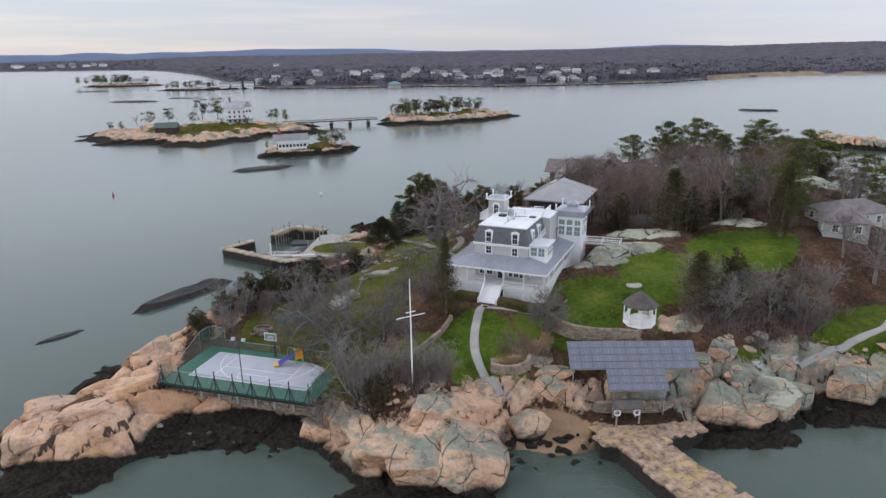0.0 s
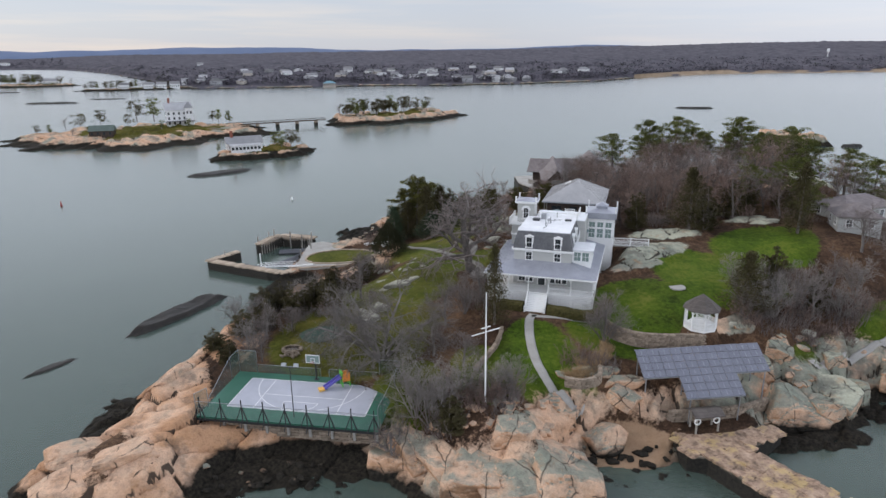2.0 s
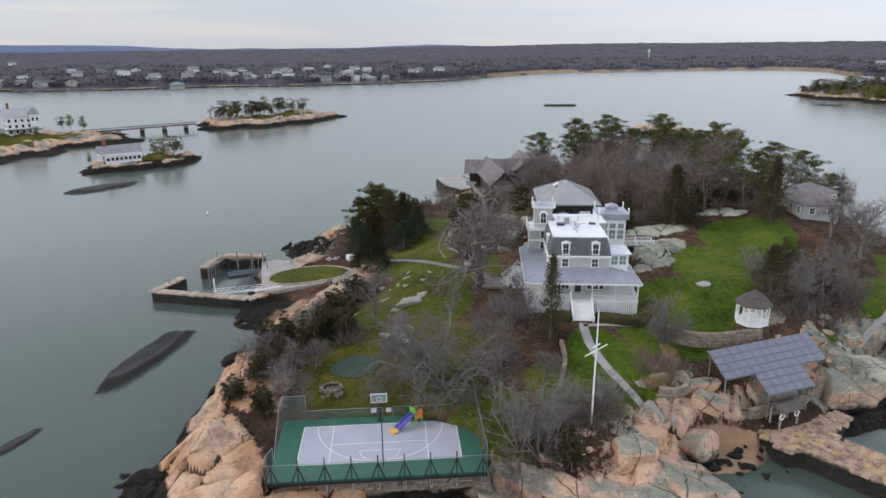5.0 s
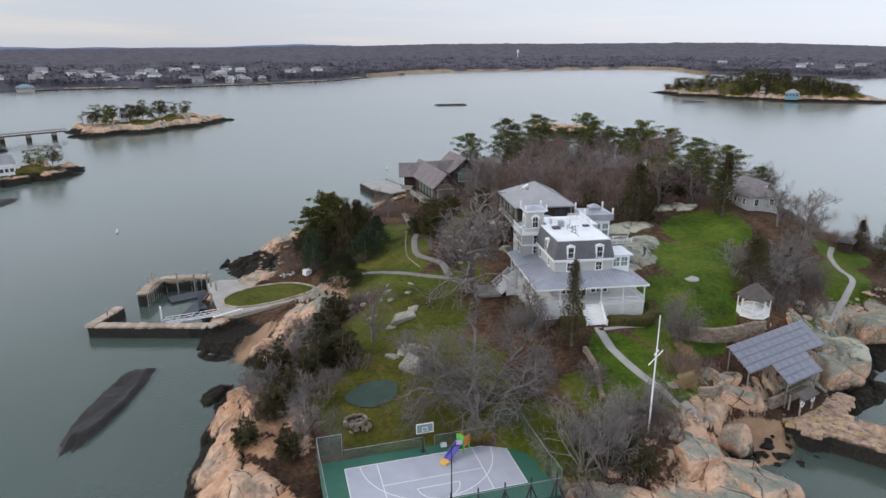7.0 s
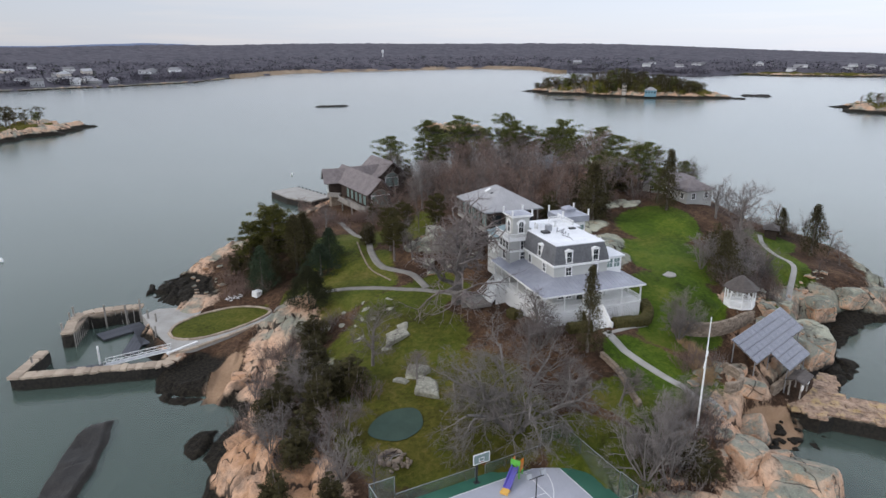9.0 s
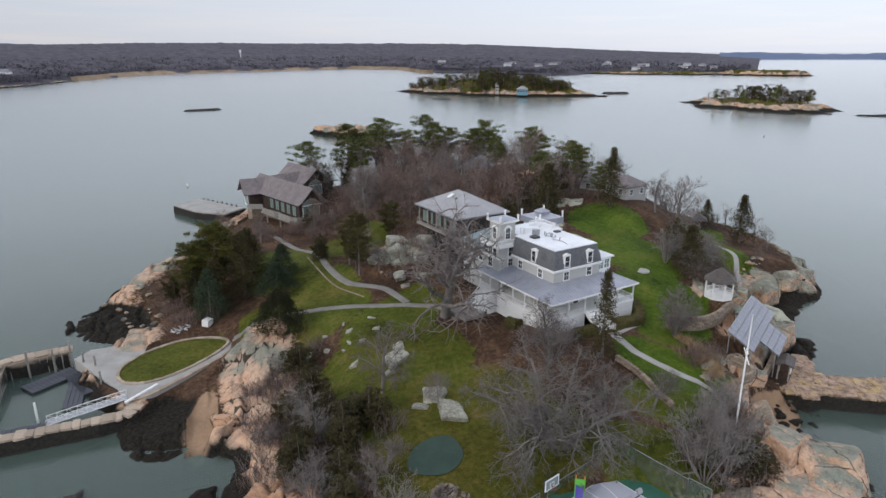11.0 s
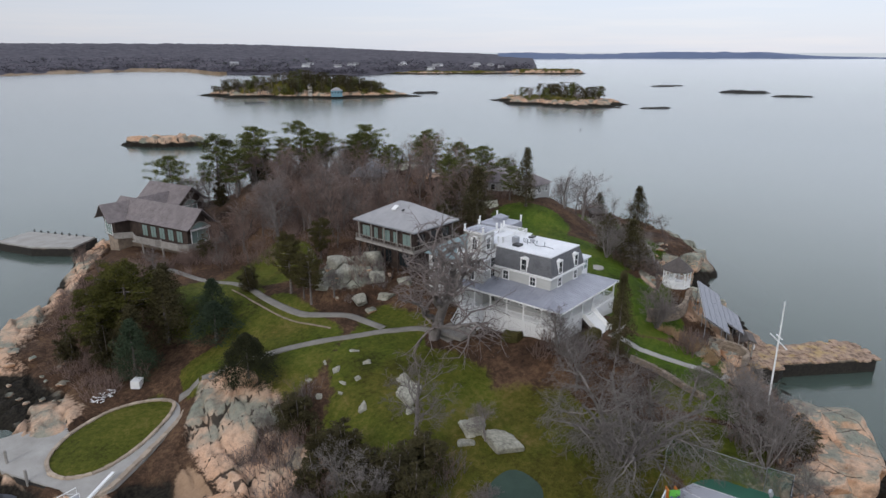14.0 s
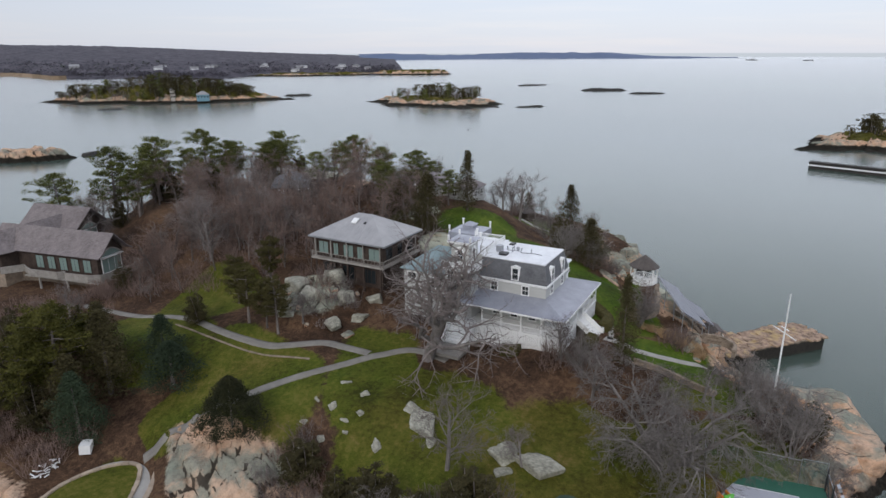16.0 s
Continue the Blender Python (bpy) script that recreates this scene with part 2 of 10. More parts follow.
def rock_colours(n, l, vec, bias=None, joint=None):
    """Pink granite: weathered tops, grey-green lichen (more with bias), rusty stains, dark joints."""
    a = noise_node(n, l, vec, 0.13, 7, 0.62)
    if bias is not None:
        a = math_node(n, l, "ADD", a, bias)
    c = noise_node(n, l, vec, 1.1, 8, 0.68)
    fine = noise_node(n, l, vec, 5.5, 5, 0.7)
    col = ramp(n, l, a, [(0.30, (0.50, 0.295, 0.175)), (0.42, (0.64, 0.43, 0.30)), (0.51, (0.53, 0.39, 0.285)), (0.575, (0.305, 0.295, 0.24)), (0.67, (0.225, 0.245, 0.20)), (0.82, (0.43, 0.44, 0.35))])
    grain = ramp(n, l, c, [(0.28, (0.46, 0.42, 0.39)), (0.44, (0.88, 0.86, 0.85)), (0.72, (1.12, 1.08, 1.04))])
    col = mix_rgb(n, l, 0.9, col, grain, "MULTIPLY")
    col = mix_rgb(n, l, 0.6, col, ramp(n, l, fine, [(0.33, (0.62, 0.60, 0.58)), (0.5, (0.98, 0.98, 0.97)), (0.7, (1.14, 1.12, 1.10))]), "MULTIPLY")
    rust = ramp(n, l, noise_node(n, l, vec, 0.45, 7, 0.7), [(0.55, (0, 0, 0)), (0.66, (1, 1, 1))])
    col = mix_rgb(n, l, math_node(n, l, "MULTIPLY", rust, 0.45), col, (0.36, 0.19, 0.09))
    stain = ramp(n, l, noise_node(n, l, vec, 0.21, 8, 0.72), [(0.52, (0, 0, 0)), (0.62, (1, 1, 1))])
    col = mix_rgb(n, l, math_node(n, l, "MULTIPLY", stain, 0.55), col, (0.085, 0.076, 0.066))
    if joint is None:                                  # long, nearly straight joints
        warp = n.new("ShaderNodeTexNoise")
        warp.inputs["Scale"].default_value = 0.35
        warp.inputs["Detail"].default_value = 3.0
        l.new(vec, warp.inputs["Vector"])
        off = n.new("ShaderNodeVectorMath")
        off.operation = "MULTIPLY_ADD"
        off.inputs[1].default_value = (1.6, 1.6, 1.6)
        l.new(warp.outputs["Color"], off.inputs[0])
        l.new(vec, off.inputs[2])
        mp = n.new("ShaderNodeMapping")
        mp.inputs["Scale"].default_value = (1.0, 0.38, 0.8)
        mp.inputs["Rotation"].default_value = (0.35, 0.25, 0.9)
        l.new(off.outputs[0], mp.inputs["Vector"])
        cr = n.new("ShaderNodeTexVoronoi")
        cr.feature = "DISTANCE_TO_EDGE"
        cr.inputs["Scale"].default_value = 0.26
        l.new(mp.outputs["Vector"], cr.inputs["Vector"])
        joint = ramp(n, l, cr.outputs["Distance"], [(0.0, (1, 1, 1)), (0.010, (0.7, 0.7, 0.7)), (0.022, (0, 0, 0))])
        joint = math_node(n, l, "MULTIPLY", joint, ramp(n, l, noise_node(n, l, vec, 0.5, 4), [(0.44, (0, 0, 0)), (0.52, (1, 1, 1))]))
    else:                                              # crisp, slightly ragged edges
        rag = math_node(n, l, "ADD", joint, math_node(n, l, "MULTIPLY", math_node(n, l, "SUBTRACT", c, 0.5), 0.5))
        joint = ramp(n, l, rag, [(0.62, (0, 0, 0)), (0.76, (1, 1, 1))])
    col = mix_rgb(n, l, math_node(n, l, "MULTIPLY", joint, 0.92), col, (0.040, 0.032, 0.026))
    relief = math_node(n, l, "ADD", math_node(n, l, "MULTIPLY", c, 0.75), math_node(n, l, "MULTIPLY", fine, 0.25))
    return col, math_node(n, l, "SUBTRACT", relief, math_node(n, l, "MULTIPLY", joint, 0.9))


def tide(n, l, col, vec, low=0.95, high=1.55, lift=None):
    """The dark weed band that the tide leaves on everything below high water."""
    geo = n.new("ShaderNodeNewGeometry")
    sep = n.new("ShaderNodeSeparateXYZ")
    l.new(geo.outputs["Position"], sep.inputs[0])
    wob = math_node(n, l, "MULTIPLY", math_node(n, l, "SUBTRACT", noise_node(n, l, vec, 0.3, 6), 0.5), 2.4)
    mr = n.new("ShaderNodeMapRange")
    mr.inputs["From Min"].default_value, mr.inputs["From Max"].default_value = low, high
    mr.inputs["To Min"].default_value, mr.inputs["To Max"].default_value = 1.0, 0.0
    height = math_node(n, l, "ADD", sep.outputs["Z"], wob)
    if lift is not None:
        height = math_node(n, l, "SUBTRACT", height, math_node(n, l, "MULTIPLY", lift, 1.8))
    l.new(height, mr.inputs["Value"])
    weed = ramp(n, l, noise_node(n, l, vec, 2.5, 4), [(0.35, (0.008, 0.007, 0.006)), (0.7, (0.034, 0.029, 0.021))])
    return mix_rgb(n, l, mr.outputs["Result"], col, weed), mr.outputs["Result"]


def rock_mat(name, bias, tops):
    """tops: how much more lichen the upper faces carry."""
    m, n, l, b = mat_new(name)
    geo = n.new("ShaderNodeNewGeometry")
    vec = geo.outputs["Position"]
    sep = n.new("ShaderNodeSeparateXYZ")
    l.new(geo.outputs["True Normal"], sep.inputs[0])
    more = math_node(n, l, "ADD", math_node(n, l, "MULTIPLY", math_node(n, l, "SUBTRACT", sep.outputs["Z"], 0.5), tops), bias)
    col, c = rock_colours(n, l, vec, more)
    col, wet = tide(n, l, col, vec)
    l.new(col, b.inputs["Base Color"])
    b.inputs["Roughness"].default_value = 0.85
    b.inputs["Specular IOR Level"].default_value = 0.2
    bump(n, l, c, 0.6, 0.12, b)
    return m


M["rock"] = rock_mat("pink_granite", -0.01, 0.24)
M["wave_rock"] = rock_mat("wave_washed_granite", -0.13, 0.06)
M["grey_rock"] = rock_mat("lichened_granite", 0.09, 0.26)
M["lichen_rock"] = plain("pale_lichened_granite", (0.13, 0.125, 0.10), (0.50, 0.485, 0.40), 0.95, 0.9, 7, 0.06, 0.7)


M["weed_rock"] = plain("weed_covered_rock", (0.007, 0.0065, 0.006), (0.030, 0.025, 0.020), 0.7, 0.5, 4, 0.1, 0.6)


def ground_mat():
    m, n, l, b = mat_new("island_ground")
    geo = n.new("ShaderNodeNewGeometry")
    vec = geo.outputs["Position"]

    def attr(name):
        a = n.new("ShaderNodeAttribute")
        a.attribute_name = name
        return a.outputs["Fac"]

    rockc, c = rock_colours(n, l, vec, attr("lichen"), attr("joint"))
    g1 = noise_node(n, l, vec, 0.12, 5)
    g2 = noise_node(n, l, vec, 1.5, 5, 0.7)
    g3 = noise_node(n, l, vec, 9.0, 3, 0.7)
    gs = math_node(n, l, "ADD", math_node(n, l, "MULTIPLY", g1, 0.38), math_node(n, l, "ADD", math_node(n, l, "MULTIPLY", g2, 0.32), math_node(n, l, "MULTIPLY", g3, 0.30)))
    dull = ramp(n, l, gs, [(0.40, (0.030, 0.026, 0.006)), (0.47, (0.064, 0.061, 0.010)), (0.53, (0.094, 0.087, 0.015)), (0.60, (0.165, 0.116, 0.042))])
    lush = ramp(n, l, gs, [(0.40, (0.020, 0.036, 0.004)), (0.47, (0.048, 0.082, 0.007)), (0.53, (0.074, 0.116, 0.010)), (0.60, (0.128, 0.138, 0.022))])
    grass = mix_rgb(n, l, attr("lush"), dull, lush)
    brush = ramp(n, l, gs, [(0.41, (0.020, 0.013, 0.009)), (0.5, (0.066, 0.038, 0.024)), (0.59, (0.150, 0.090, 0.052))])
    sand = ramp(n, l, gs, [(0.36, (0.26, 0.165, 0.10)), (0.64, (0.40, 0.27, 0.175))])

    def edge(a):
        x = math_node(n, l, "ADD", a, math_node(n, l, "MULTIPLY", math_node(n, l, "SUBTRACT", g2, 0.5), 0.7))
        mr = n.new("ShaderNodeMapRange")
        mr.inputs["From Min"].default_value, mr.inputs["From Max"].default_value = 0.42, 0.58
        l.new(x, mr.inputs["Value"])
        return mr.outputs["Result"]

    col = mix_rgb(n, l, edge(attr("grass")), brush, grass)
    col = mix_rgb(n, l, edge(attr("rock")), col, rockc)
    col = mix_rgb(n, l, edge(attr("sand")), col, sand)
    weeded, w = tide(n, l, col, vec, lift=attr("weed"))
    dry = math_node(n, l, "SUBTRACT", 1.0, attr("sand"), True)
    col = mix_rgb(n, l, dry, col, weeded)
    l.new(col, b.inputs["Base Color"])
    b.inputs["Roughness"].default_value = 0.92
    b.inputs["Specular IOR Level"].default_value = 0.12
    h = math_node(n, l, "ADD", math_node(n, l, "MULTIPLY", c, 0.6), math_node(n, l, "MULTIPLY", g3, 0.4))
    bump(n, l, h, 0.5, 0.09, b)
    return m


M["ground"] = ground_mat()


def water_mat():
    m, n, l, b = mat_new("sea_water")
    geo = n.new("ShaderNodeNewGeometry")
    vec = geo.outputs["Position"]
    mp = n.new("ShaderNodeMapping")
    mp.inputs["Scale"].default_value = (1.0, 1.7, 1.0)
    mp.inputs["Rotation"].default_value = (0, 0, 0.5)
    l.new(vec, mp.inputs["Vector"])
    big = noise_node(n, l, vec, 0.012, 4)
    mid = noise_node(n, l, mp.outputs["Vector"], 0.35, 4, 0.6)
    fine = noise_node(n, l, mp.outputs["Vector"], 1.0, 3, 0.6)
    n.remove(b)
    body = n.new("ShaderNodeBsdfDiffuse")
    l.new(ramp(n, l, big, [(0.35, (0.082, 0.118, 0.098)), (0.65, (0.108, 0.144, 0.124))]), body.inputs["Color"])
    tr = n.new("ShaderNodeBsdfTransparent")
    tr.inputs["Color"].default_value = (0.60, 0.74, 0.66, 1)
    deep = n.new("ShaderNodeMixShader")
    deep.inputs[0].default_value = 0.30
    l.new(body.outputs[0], deep.inputs[1])
    l.new(tr.outputs[0], deep.inputs[2])
    gloss = n.new("ShaderNodeBsdfGlossy")
    gloss.inputs["Roughness"].default_value = 0.17
    fres = n.new("ShaderNodeFresnel")
    fres.inputs["IOR"].default_value = 1.36
    h = math_node(n, l, "ADD", math_node(n, l, "MULTIPLY", mid, 0.82), math_node(n, l, "MULTIPLY", fine, 0.18))
    bp = n.new("ShaderNodeBump")
    bp.inputs["Strength"].default_value = 0.12
    bp.inputs["Distance"].default_value = 0.25
    l.new(h, bp.inputs["Height"])
    l.new(bp.outputs["Normal"], gloss.inputs["Normal"])
    l.new(bp.outputs["Normal"], fres.inputs["Normal"])
    mx = n.new("ShaderNodeMixShader")
    l.new(fres.outputs[0], mx.inputs[0])
    l.new(deep.outputs[0], mx.inputs[1])
    l.new(gloss.outputs[0], mx.inputs[2])
    l.new(mx.outputs[0], n["Material Output"].inputs["Surface"])
    return m


M["water"] = water_mat()


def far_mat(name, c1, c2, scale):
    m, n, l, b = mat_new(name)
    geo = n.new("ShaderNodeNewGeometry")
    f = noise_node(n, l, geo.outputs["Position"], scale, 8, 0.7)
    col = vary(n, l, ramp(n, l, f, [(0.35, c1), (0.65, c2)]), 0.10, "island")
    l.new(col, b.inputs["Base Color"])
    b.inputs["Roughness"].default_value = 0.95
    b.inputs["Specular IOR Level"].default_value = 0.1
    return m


# distance haze is painted in: extra blue in the woods' base colour
M["far_wood"] = far_mat("far_bare_woods_hazed", (0.040, 0.038, 0.048), (0.104, 0.096, 0.112), 0.03)
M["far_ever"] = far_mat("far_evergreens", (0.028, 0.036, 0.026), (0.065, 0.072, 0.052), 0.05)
# the hills' blue is air haze put straight into the base colour
M["far_hill"] = far_mat("far_haze_blue_hills", (0.115, 0.15, 0.235), (0.14, 0.175, 0.265), 0.004)
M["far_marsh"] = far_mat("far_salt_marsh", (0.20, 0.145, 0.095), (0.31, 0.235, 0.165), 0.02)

# ---- building helpers ----
def part(name, bm, material, parent=None, label="", kind="", smooth=False):
    """Link a bmesh as one mesh object, under a thing or a part."""
    me = bpy.data.meshes.new(name)
    bm.to_mesh(me)
    bm.free()
    if material is not None:
        me.materials.append(material)
    if smooth:
        me.polygons.foreach_set("use_smooth", [True] * len(me.polygons))
    ob = new(name, me)
    if parent is not None:
        ob.parent = parent
    if label:
        ob["label"] = label
    if kind:
        ob["kind"] = kind
    return ob


def mesh_np(name, verts, faces, material, parent=None, smooth=False):
    me = bpy.data.meshes.new(name)
    me.from_pydata([tuple(v) for v in verts], [], [tuple(int(i) for i in f) for f in faces])
    if material is not None:
        me.materials.append(material)
    if smooth:
        me.polygons.foreach_set("use_smooth", [True] * len(me.polygons))
    ob = new(name, me)
    if parent is not None:
        ob.parent = parent
    return ob


def thing(name, label, category, m=None, group="", kind=""):
    ob = new(name)
    ob.empty_display_size = 0.5
    if m is not None:
        ob.matrix_basis = m
    return tagged(ob, label, category, group, kind)


def box(bm, x0, x1, y0, y1, z0, z1):
    vs = [bm.verts.new((x, y, z)) for x in (x0, x1) for y in (y0, y1) for z in (z0, z1)]
    for f in ((0, 1, 3, 2), (4, 6, 7, 5), (0, 4, 5, 1), (2, 3, 7, 6), (0, 2, 6, 4), (1, 5, 7, 3)):
        bm.faces.new([vs[i] for i in f])


def boxes(*rows):
    bm = bmesh.new()
    for r in rows:
        box(bm, *r)
    return bm


def beam(bm, a, b, w, h=None):
    """A square bar from a to b."""
    a, b = Vector(a), Vector(b)
    h = w if h is None else h
    d = (b - a).normalized()
    side = d.cross(Vector((0, 0, 1)))
    side = Vector((1, 0, 0)) if side.length < 1e-4 else side.normalized()
    up = side.cross(d)
    vs = []
    for p in (a, b):
        for i, j in ((-1, -1), (1, -1), (1, 1), (-1, 1)):
            vs.append(bm.verts.new(p + side * (i * w / 2) + up * (j * h / 2)))
    for f in ((0, 3, 2, 1), (4, 5, 6, 7), (0, 1, 5, 4), (1, 2, 6, 5), (2, 3, 7, 6), (3, 0, 4, 7)):
        bm.faces.new([vs[i] for i in f])


def tube(bm, points, radii, sides=8, cap=True):
    rings = []
    n = len(points)
    for i, (p, r) in enumerate(zip(points, radii)):
        p = Vector(p)
        d = (Vector(points[min(i + 1, n - 1)]) - Vector(points[max(i - 1, 0)])).normalized()
        s = d.cross(Vector((0, 0, 1)))
        s = Vector((1, 0, 0)) if s.length < 1e-3 else s.normalized()
        u = s.cross(d)
        rings.append([bm.verts.new(p + (s * math.cos(2 * math.pi * k / sides) + u * math.sin(2 * math.pi * k / sides)) * r) for k in range(sides)])
    for a, b in zip(rings, rings[1:]):
        for k in range(sides):
            bm.faces.new((a[k], a[(k + 1) % sides], b[(k + 1) % sides], b[k]))
    if cap:
        bm.faces.new(rings[0])
        bm.faces.new(rings[-1][::-1])


def poly_face(bm, pts):
    return bm.faces.new([bm.verts.new(p) for p in pts])


def prism(bm, outline, z0, z1):
    lo = [bm.verts.new((x, y, z0)) for x, y in outline]
    hi = [bm.verts.new((x, y, z1)) for x, y in outline]
    n = len(lo)
    for i in range(n):
        bm.faces.new((lo[i], lo[(i + 1) % n], hi[(i + 1) % n], hi[i]))
    bm.faces.new(hi)
    bm.faces.new(lo[::-1])


# ---- the lie of the land ----
SHORE_SOUTH = [(-48, 89), (-52, 79), (-54, 72), (-50, 65), (-44, 61.5), (-37, 64.5), (-32, 69), (-27, 74.5), (-20, 73), (-14, 70), (-9, 64.5),
               (-2, 60.5), (4, 60), (8, 63), (9.5, 69), (12, 69.5), (16, 68.5), (21, 69), (25, 70.5), (32, 72), (37, 74.5), (43, 72.5),
               (48, 75.5), (53, 79), (58, 78), (64, 75), (70, 72.5), (78, 73.5), (86, 77), (97, 86)]
SHORE_NORTH = [(103, 98), (104, 115), (108, 135), (112, 160), (108, 190), (92, 208), (70, 216), (54, 218), (46, 217), (38, 214), (31, 211),
               (24, 206), (9, 195), (-1, 193), (-14, 184), (-21, 172), (-25, 162), (-33, 157), (-33, 150), (-35, 142), (-36, 136), (-35.5, 130.5),
               (-32.5, 126), (-31.5, 121.5), (-36, 117), (-39.5, 112.5), (-42, 106), (-45, 98)]
HEIGHTS_A = [(7, 91, 10.0), (8, 73, 8.4), (29, 83, 10.8), (32, 96, 12.2), (-1.5, 74, 8.1), (-24, 83, 3.0), (-24, 97, 5.2), (-12, 90, 6.5),
             (-16, 104, 6.3), (-10, 113, 7.2), (3, 112, 9.3), (2, 124, 8.8), (-7, 134.5, 8.4), (10, 149, 8.8), (-12, 142, 5.0), (-13, 153, 2.2),
             (-28, 150, 1.9), (19, 169, 6.8), (28, 192, 5.5), (40, 188, 5.0), (16, 134, 10.5), (24, 127, 12.5), (30, 112, 13.2), (46, 119, 13.0)]
HEIGHTS_B = [(47, 101, 11.7), (62, 116, 14.0), (72, 113, 15.0), (75, 140, 16.0), (92, 150, 14.0), (72, 180, 13.0), (60, 203, 6.5), (56, 87, 8.8),
             (66, 90, 7.6), (81, 98, 7.0), (80, 90, 4.8), (44, 82, 9.0), (-42, 75, 4.2), (-45, 88, 3.0), (-37, 105, 4.6), (26, 75.5, 4.2),
             (40, 155, 12.5), (0, 66, 5.6), (-10, 69, 5.0), (40, 74, 4.8), (52, 83, 7.4), (60, 85.5, 7.6), (70, 77, 5.0), (14, 77, 6.5)]
HEIGHTS_C = [(-28.5, 131.5, 0.9), (-34, 133, 0.6), (-27.5, 138.5, 0.8), (-23.0, 128, 3.2), (-31, 124, 1.6), (14, 198, 2.2), (23, 208, 2.0), (31, 216, 2.4), (-9, 179, 2.4), (4, 191, 2.2)]


def smooth_loop(pts, steps):
    """A closed Catmull-Rom loop."""
    p = np.array(pts, float)
    n = len(p)
    out = []
    for i in range(n):
        a, b, c, d = p[i - 1], p[i], p[(i + 1) % n], p[(i + 2) % n]
        for k in range(steps):
            t = k / steps
            out.append(0.5 * (2 * b + (c - a) * t + (2 * a - 5 * b + 4 * c - d) * t * t + (3 * b - a - 3 * c + d) * t ** 3))
    return np.array(out)


def smooth_line(pts, steps):
    p = np.array([pts[0], *pts, pts[-1]], float)
    out = []
    for i in range(1, len(p) - 2):
        a, b, c, d = p[i - 1], p[i], p[i + 1], p[i + 2]
        for k in range(steps):
            t = k / steps
            out.append(0.5 * (2 * b + (c - a) * t + (2 * a - 5 * b + 4 * c - d) * t * t + (3 * b - a - 3 * c + d) * t ** 3))
    out.append(p[-2])
    return np.array(out)


def hash2(ix, iy, k):
    v = np.sin(ix * 127.1 + iy * 311.7 + k * 74.7) * 43758.5453
    return v - np.floor(v)


def vnoise(x, y, k=0):
    """Smooth value noise, -1 to 1."""
    ix, iy = np.floor(x), np.floor(y)
    fx, fy = x - ix, y - iy
    fx, fy = fx * fx * (3 - 2 * fx), fy * fy * (3 - 2 * fy)
    a, b = hash2(ix, iy, k), hash2(ix + 1, iy, k)
    c, d = hash2(ix, iy + 1, k), hash2(ix + 1, iy + 1, k)
    return 2 * (a + (b - a) * fx + (c - a) * fy + (a - b - c + d) * fx * fy) - 1


def fbm(x, y, k=0, octaves=4):
    s, a, v = 1.0, 1.0, 0.0
    for o in range(octaves):
        v = v + a * vnoise(x * s, y * s, k + 13 * o)
        s, a = s * 2.03, a * 0.5
    return v / 1.9


def cells(x, y, size, k=0):
    """Jittered cells: nearest cell's random numbers, offset from its centre, and the width of the gap to the next one."""
    x, y = x / size, y / size
    ix, iy = np.floor(x), np.floor(y)
    best = np.full(x.shape, 9.0)
    second = np.full(x.shape, 9.0)
    rnd, ox, oy = np.zeros(x.shape), np.zeros(x.shape), np.zeros(x.shape)
    for dx in (-1, 0, 1):
        for dy in (-1, 0, 1):
            cx, cy = ix + dx, iy + dy
            px, py = cx + 0.15 + 0.7 * hash2(cx, cy, k), cy + 0.15 + 0.7 * hash2(cx, cy, k + 5)
            d = np.hypot(x - px, y - py)
            near = d < best
            second = np.where(near, best, np.minimum(second, d))
            rnd = np.where(near, hash2(cx, cy, k + 9), rnd)
            ox, oy = np.where(near, x - px, ox), np.where(near, y - py, oy)
            best = np.where(near, d, best)
    return rnd, ox, oy, second - best


SHORE = smooth_loop(SHORE_SOUTH + SHORE_NORTH, 6)


def shore_distance(x, y):
    """Metres inside (plus) or outside (minus) the waterline."""
    shape = x.shape
    px, py = x.ravel(), y.ravel()
    best = np.full(px.shape, 1e9)
    inside = np.zeros(px.shape, bool)
    a, b = SHORE, np.roll(SHORE, -1, axis=0)
    for (ax, ay), (bx, by) in zip(a, b):
        ex, ey = bx - ax, by - ay
        t = np.clip(((px - ax) * ex + (py - ay) * ey) / (ex * ex + ey * ey + 1e-9), 0, 1)
        best = np.minimum(best, (px - ax - t * ex) ** 2 + (py - ay - t * ey) ** 2)
        if ay != by:
            cross = ((ay > py) != (by > py)) & (px < ex * (py - ay) / (by - ay) + ax)
            inside ^= cross
    d = np.sqrt(best)
    return np.where(inside, d, -d).reshape(shape)


def spot(x, y, cx, cy, rx, ry, deg=0.0, soft=0.35):
    """1 inside an ellipse, fading to 0 past its rim."""
    c, s = math.cos(radians(deg)), math.sin(radians(deg))
    u, v = (x - cx) * c + (y - cy) * s, -(x - cx) * s + (y - cy) * c
    r = np.sqrt((u / rx) ** 2 + (v / ry) ** 2)
    return np.clip((1 + soft - r) / (2 * soft), 0, 1)


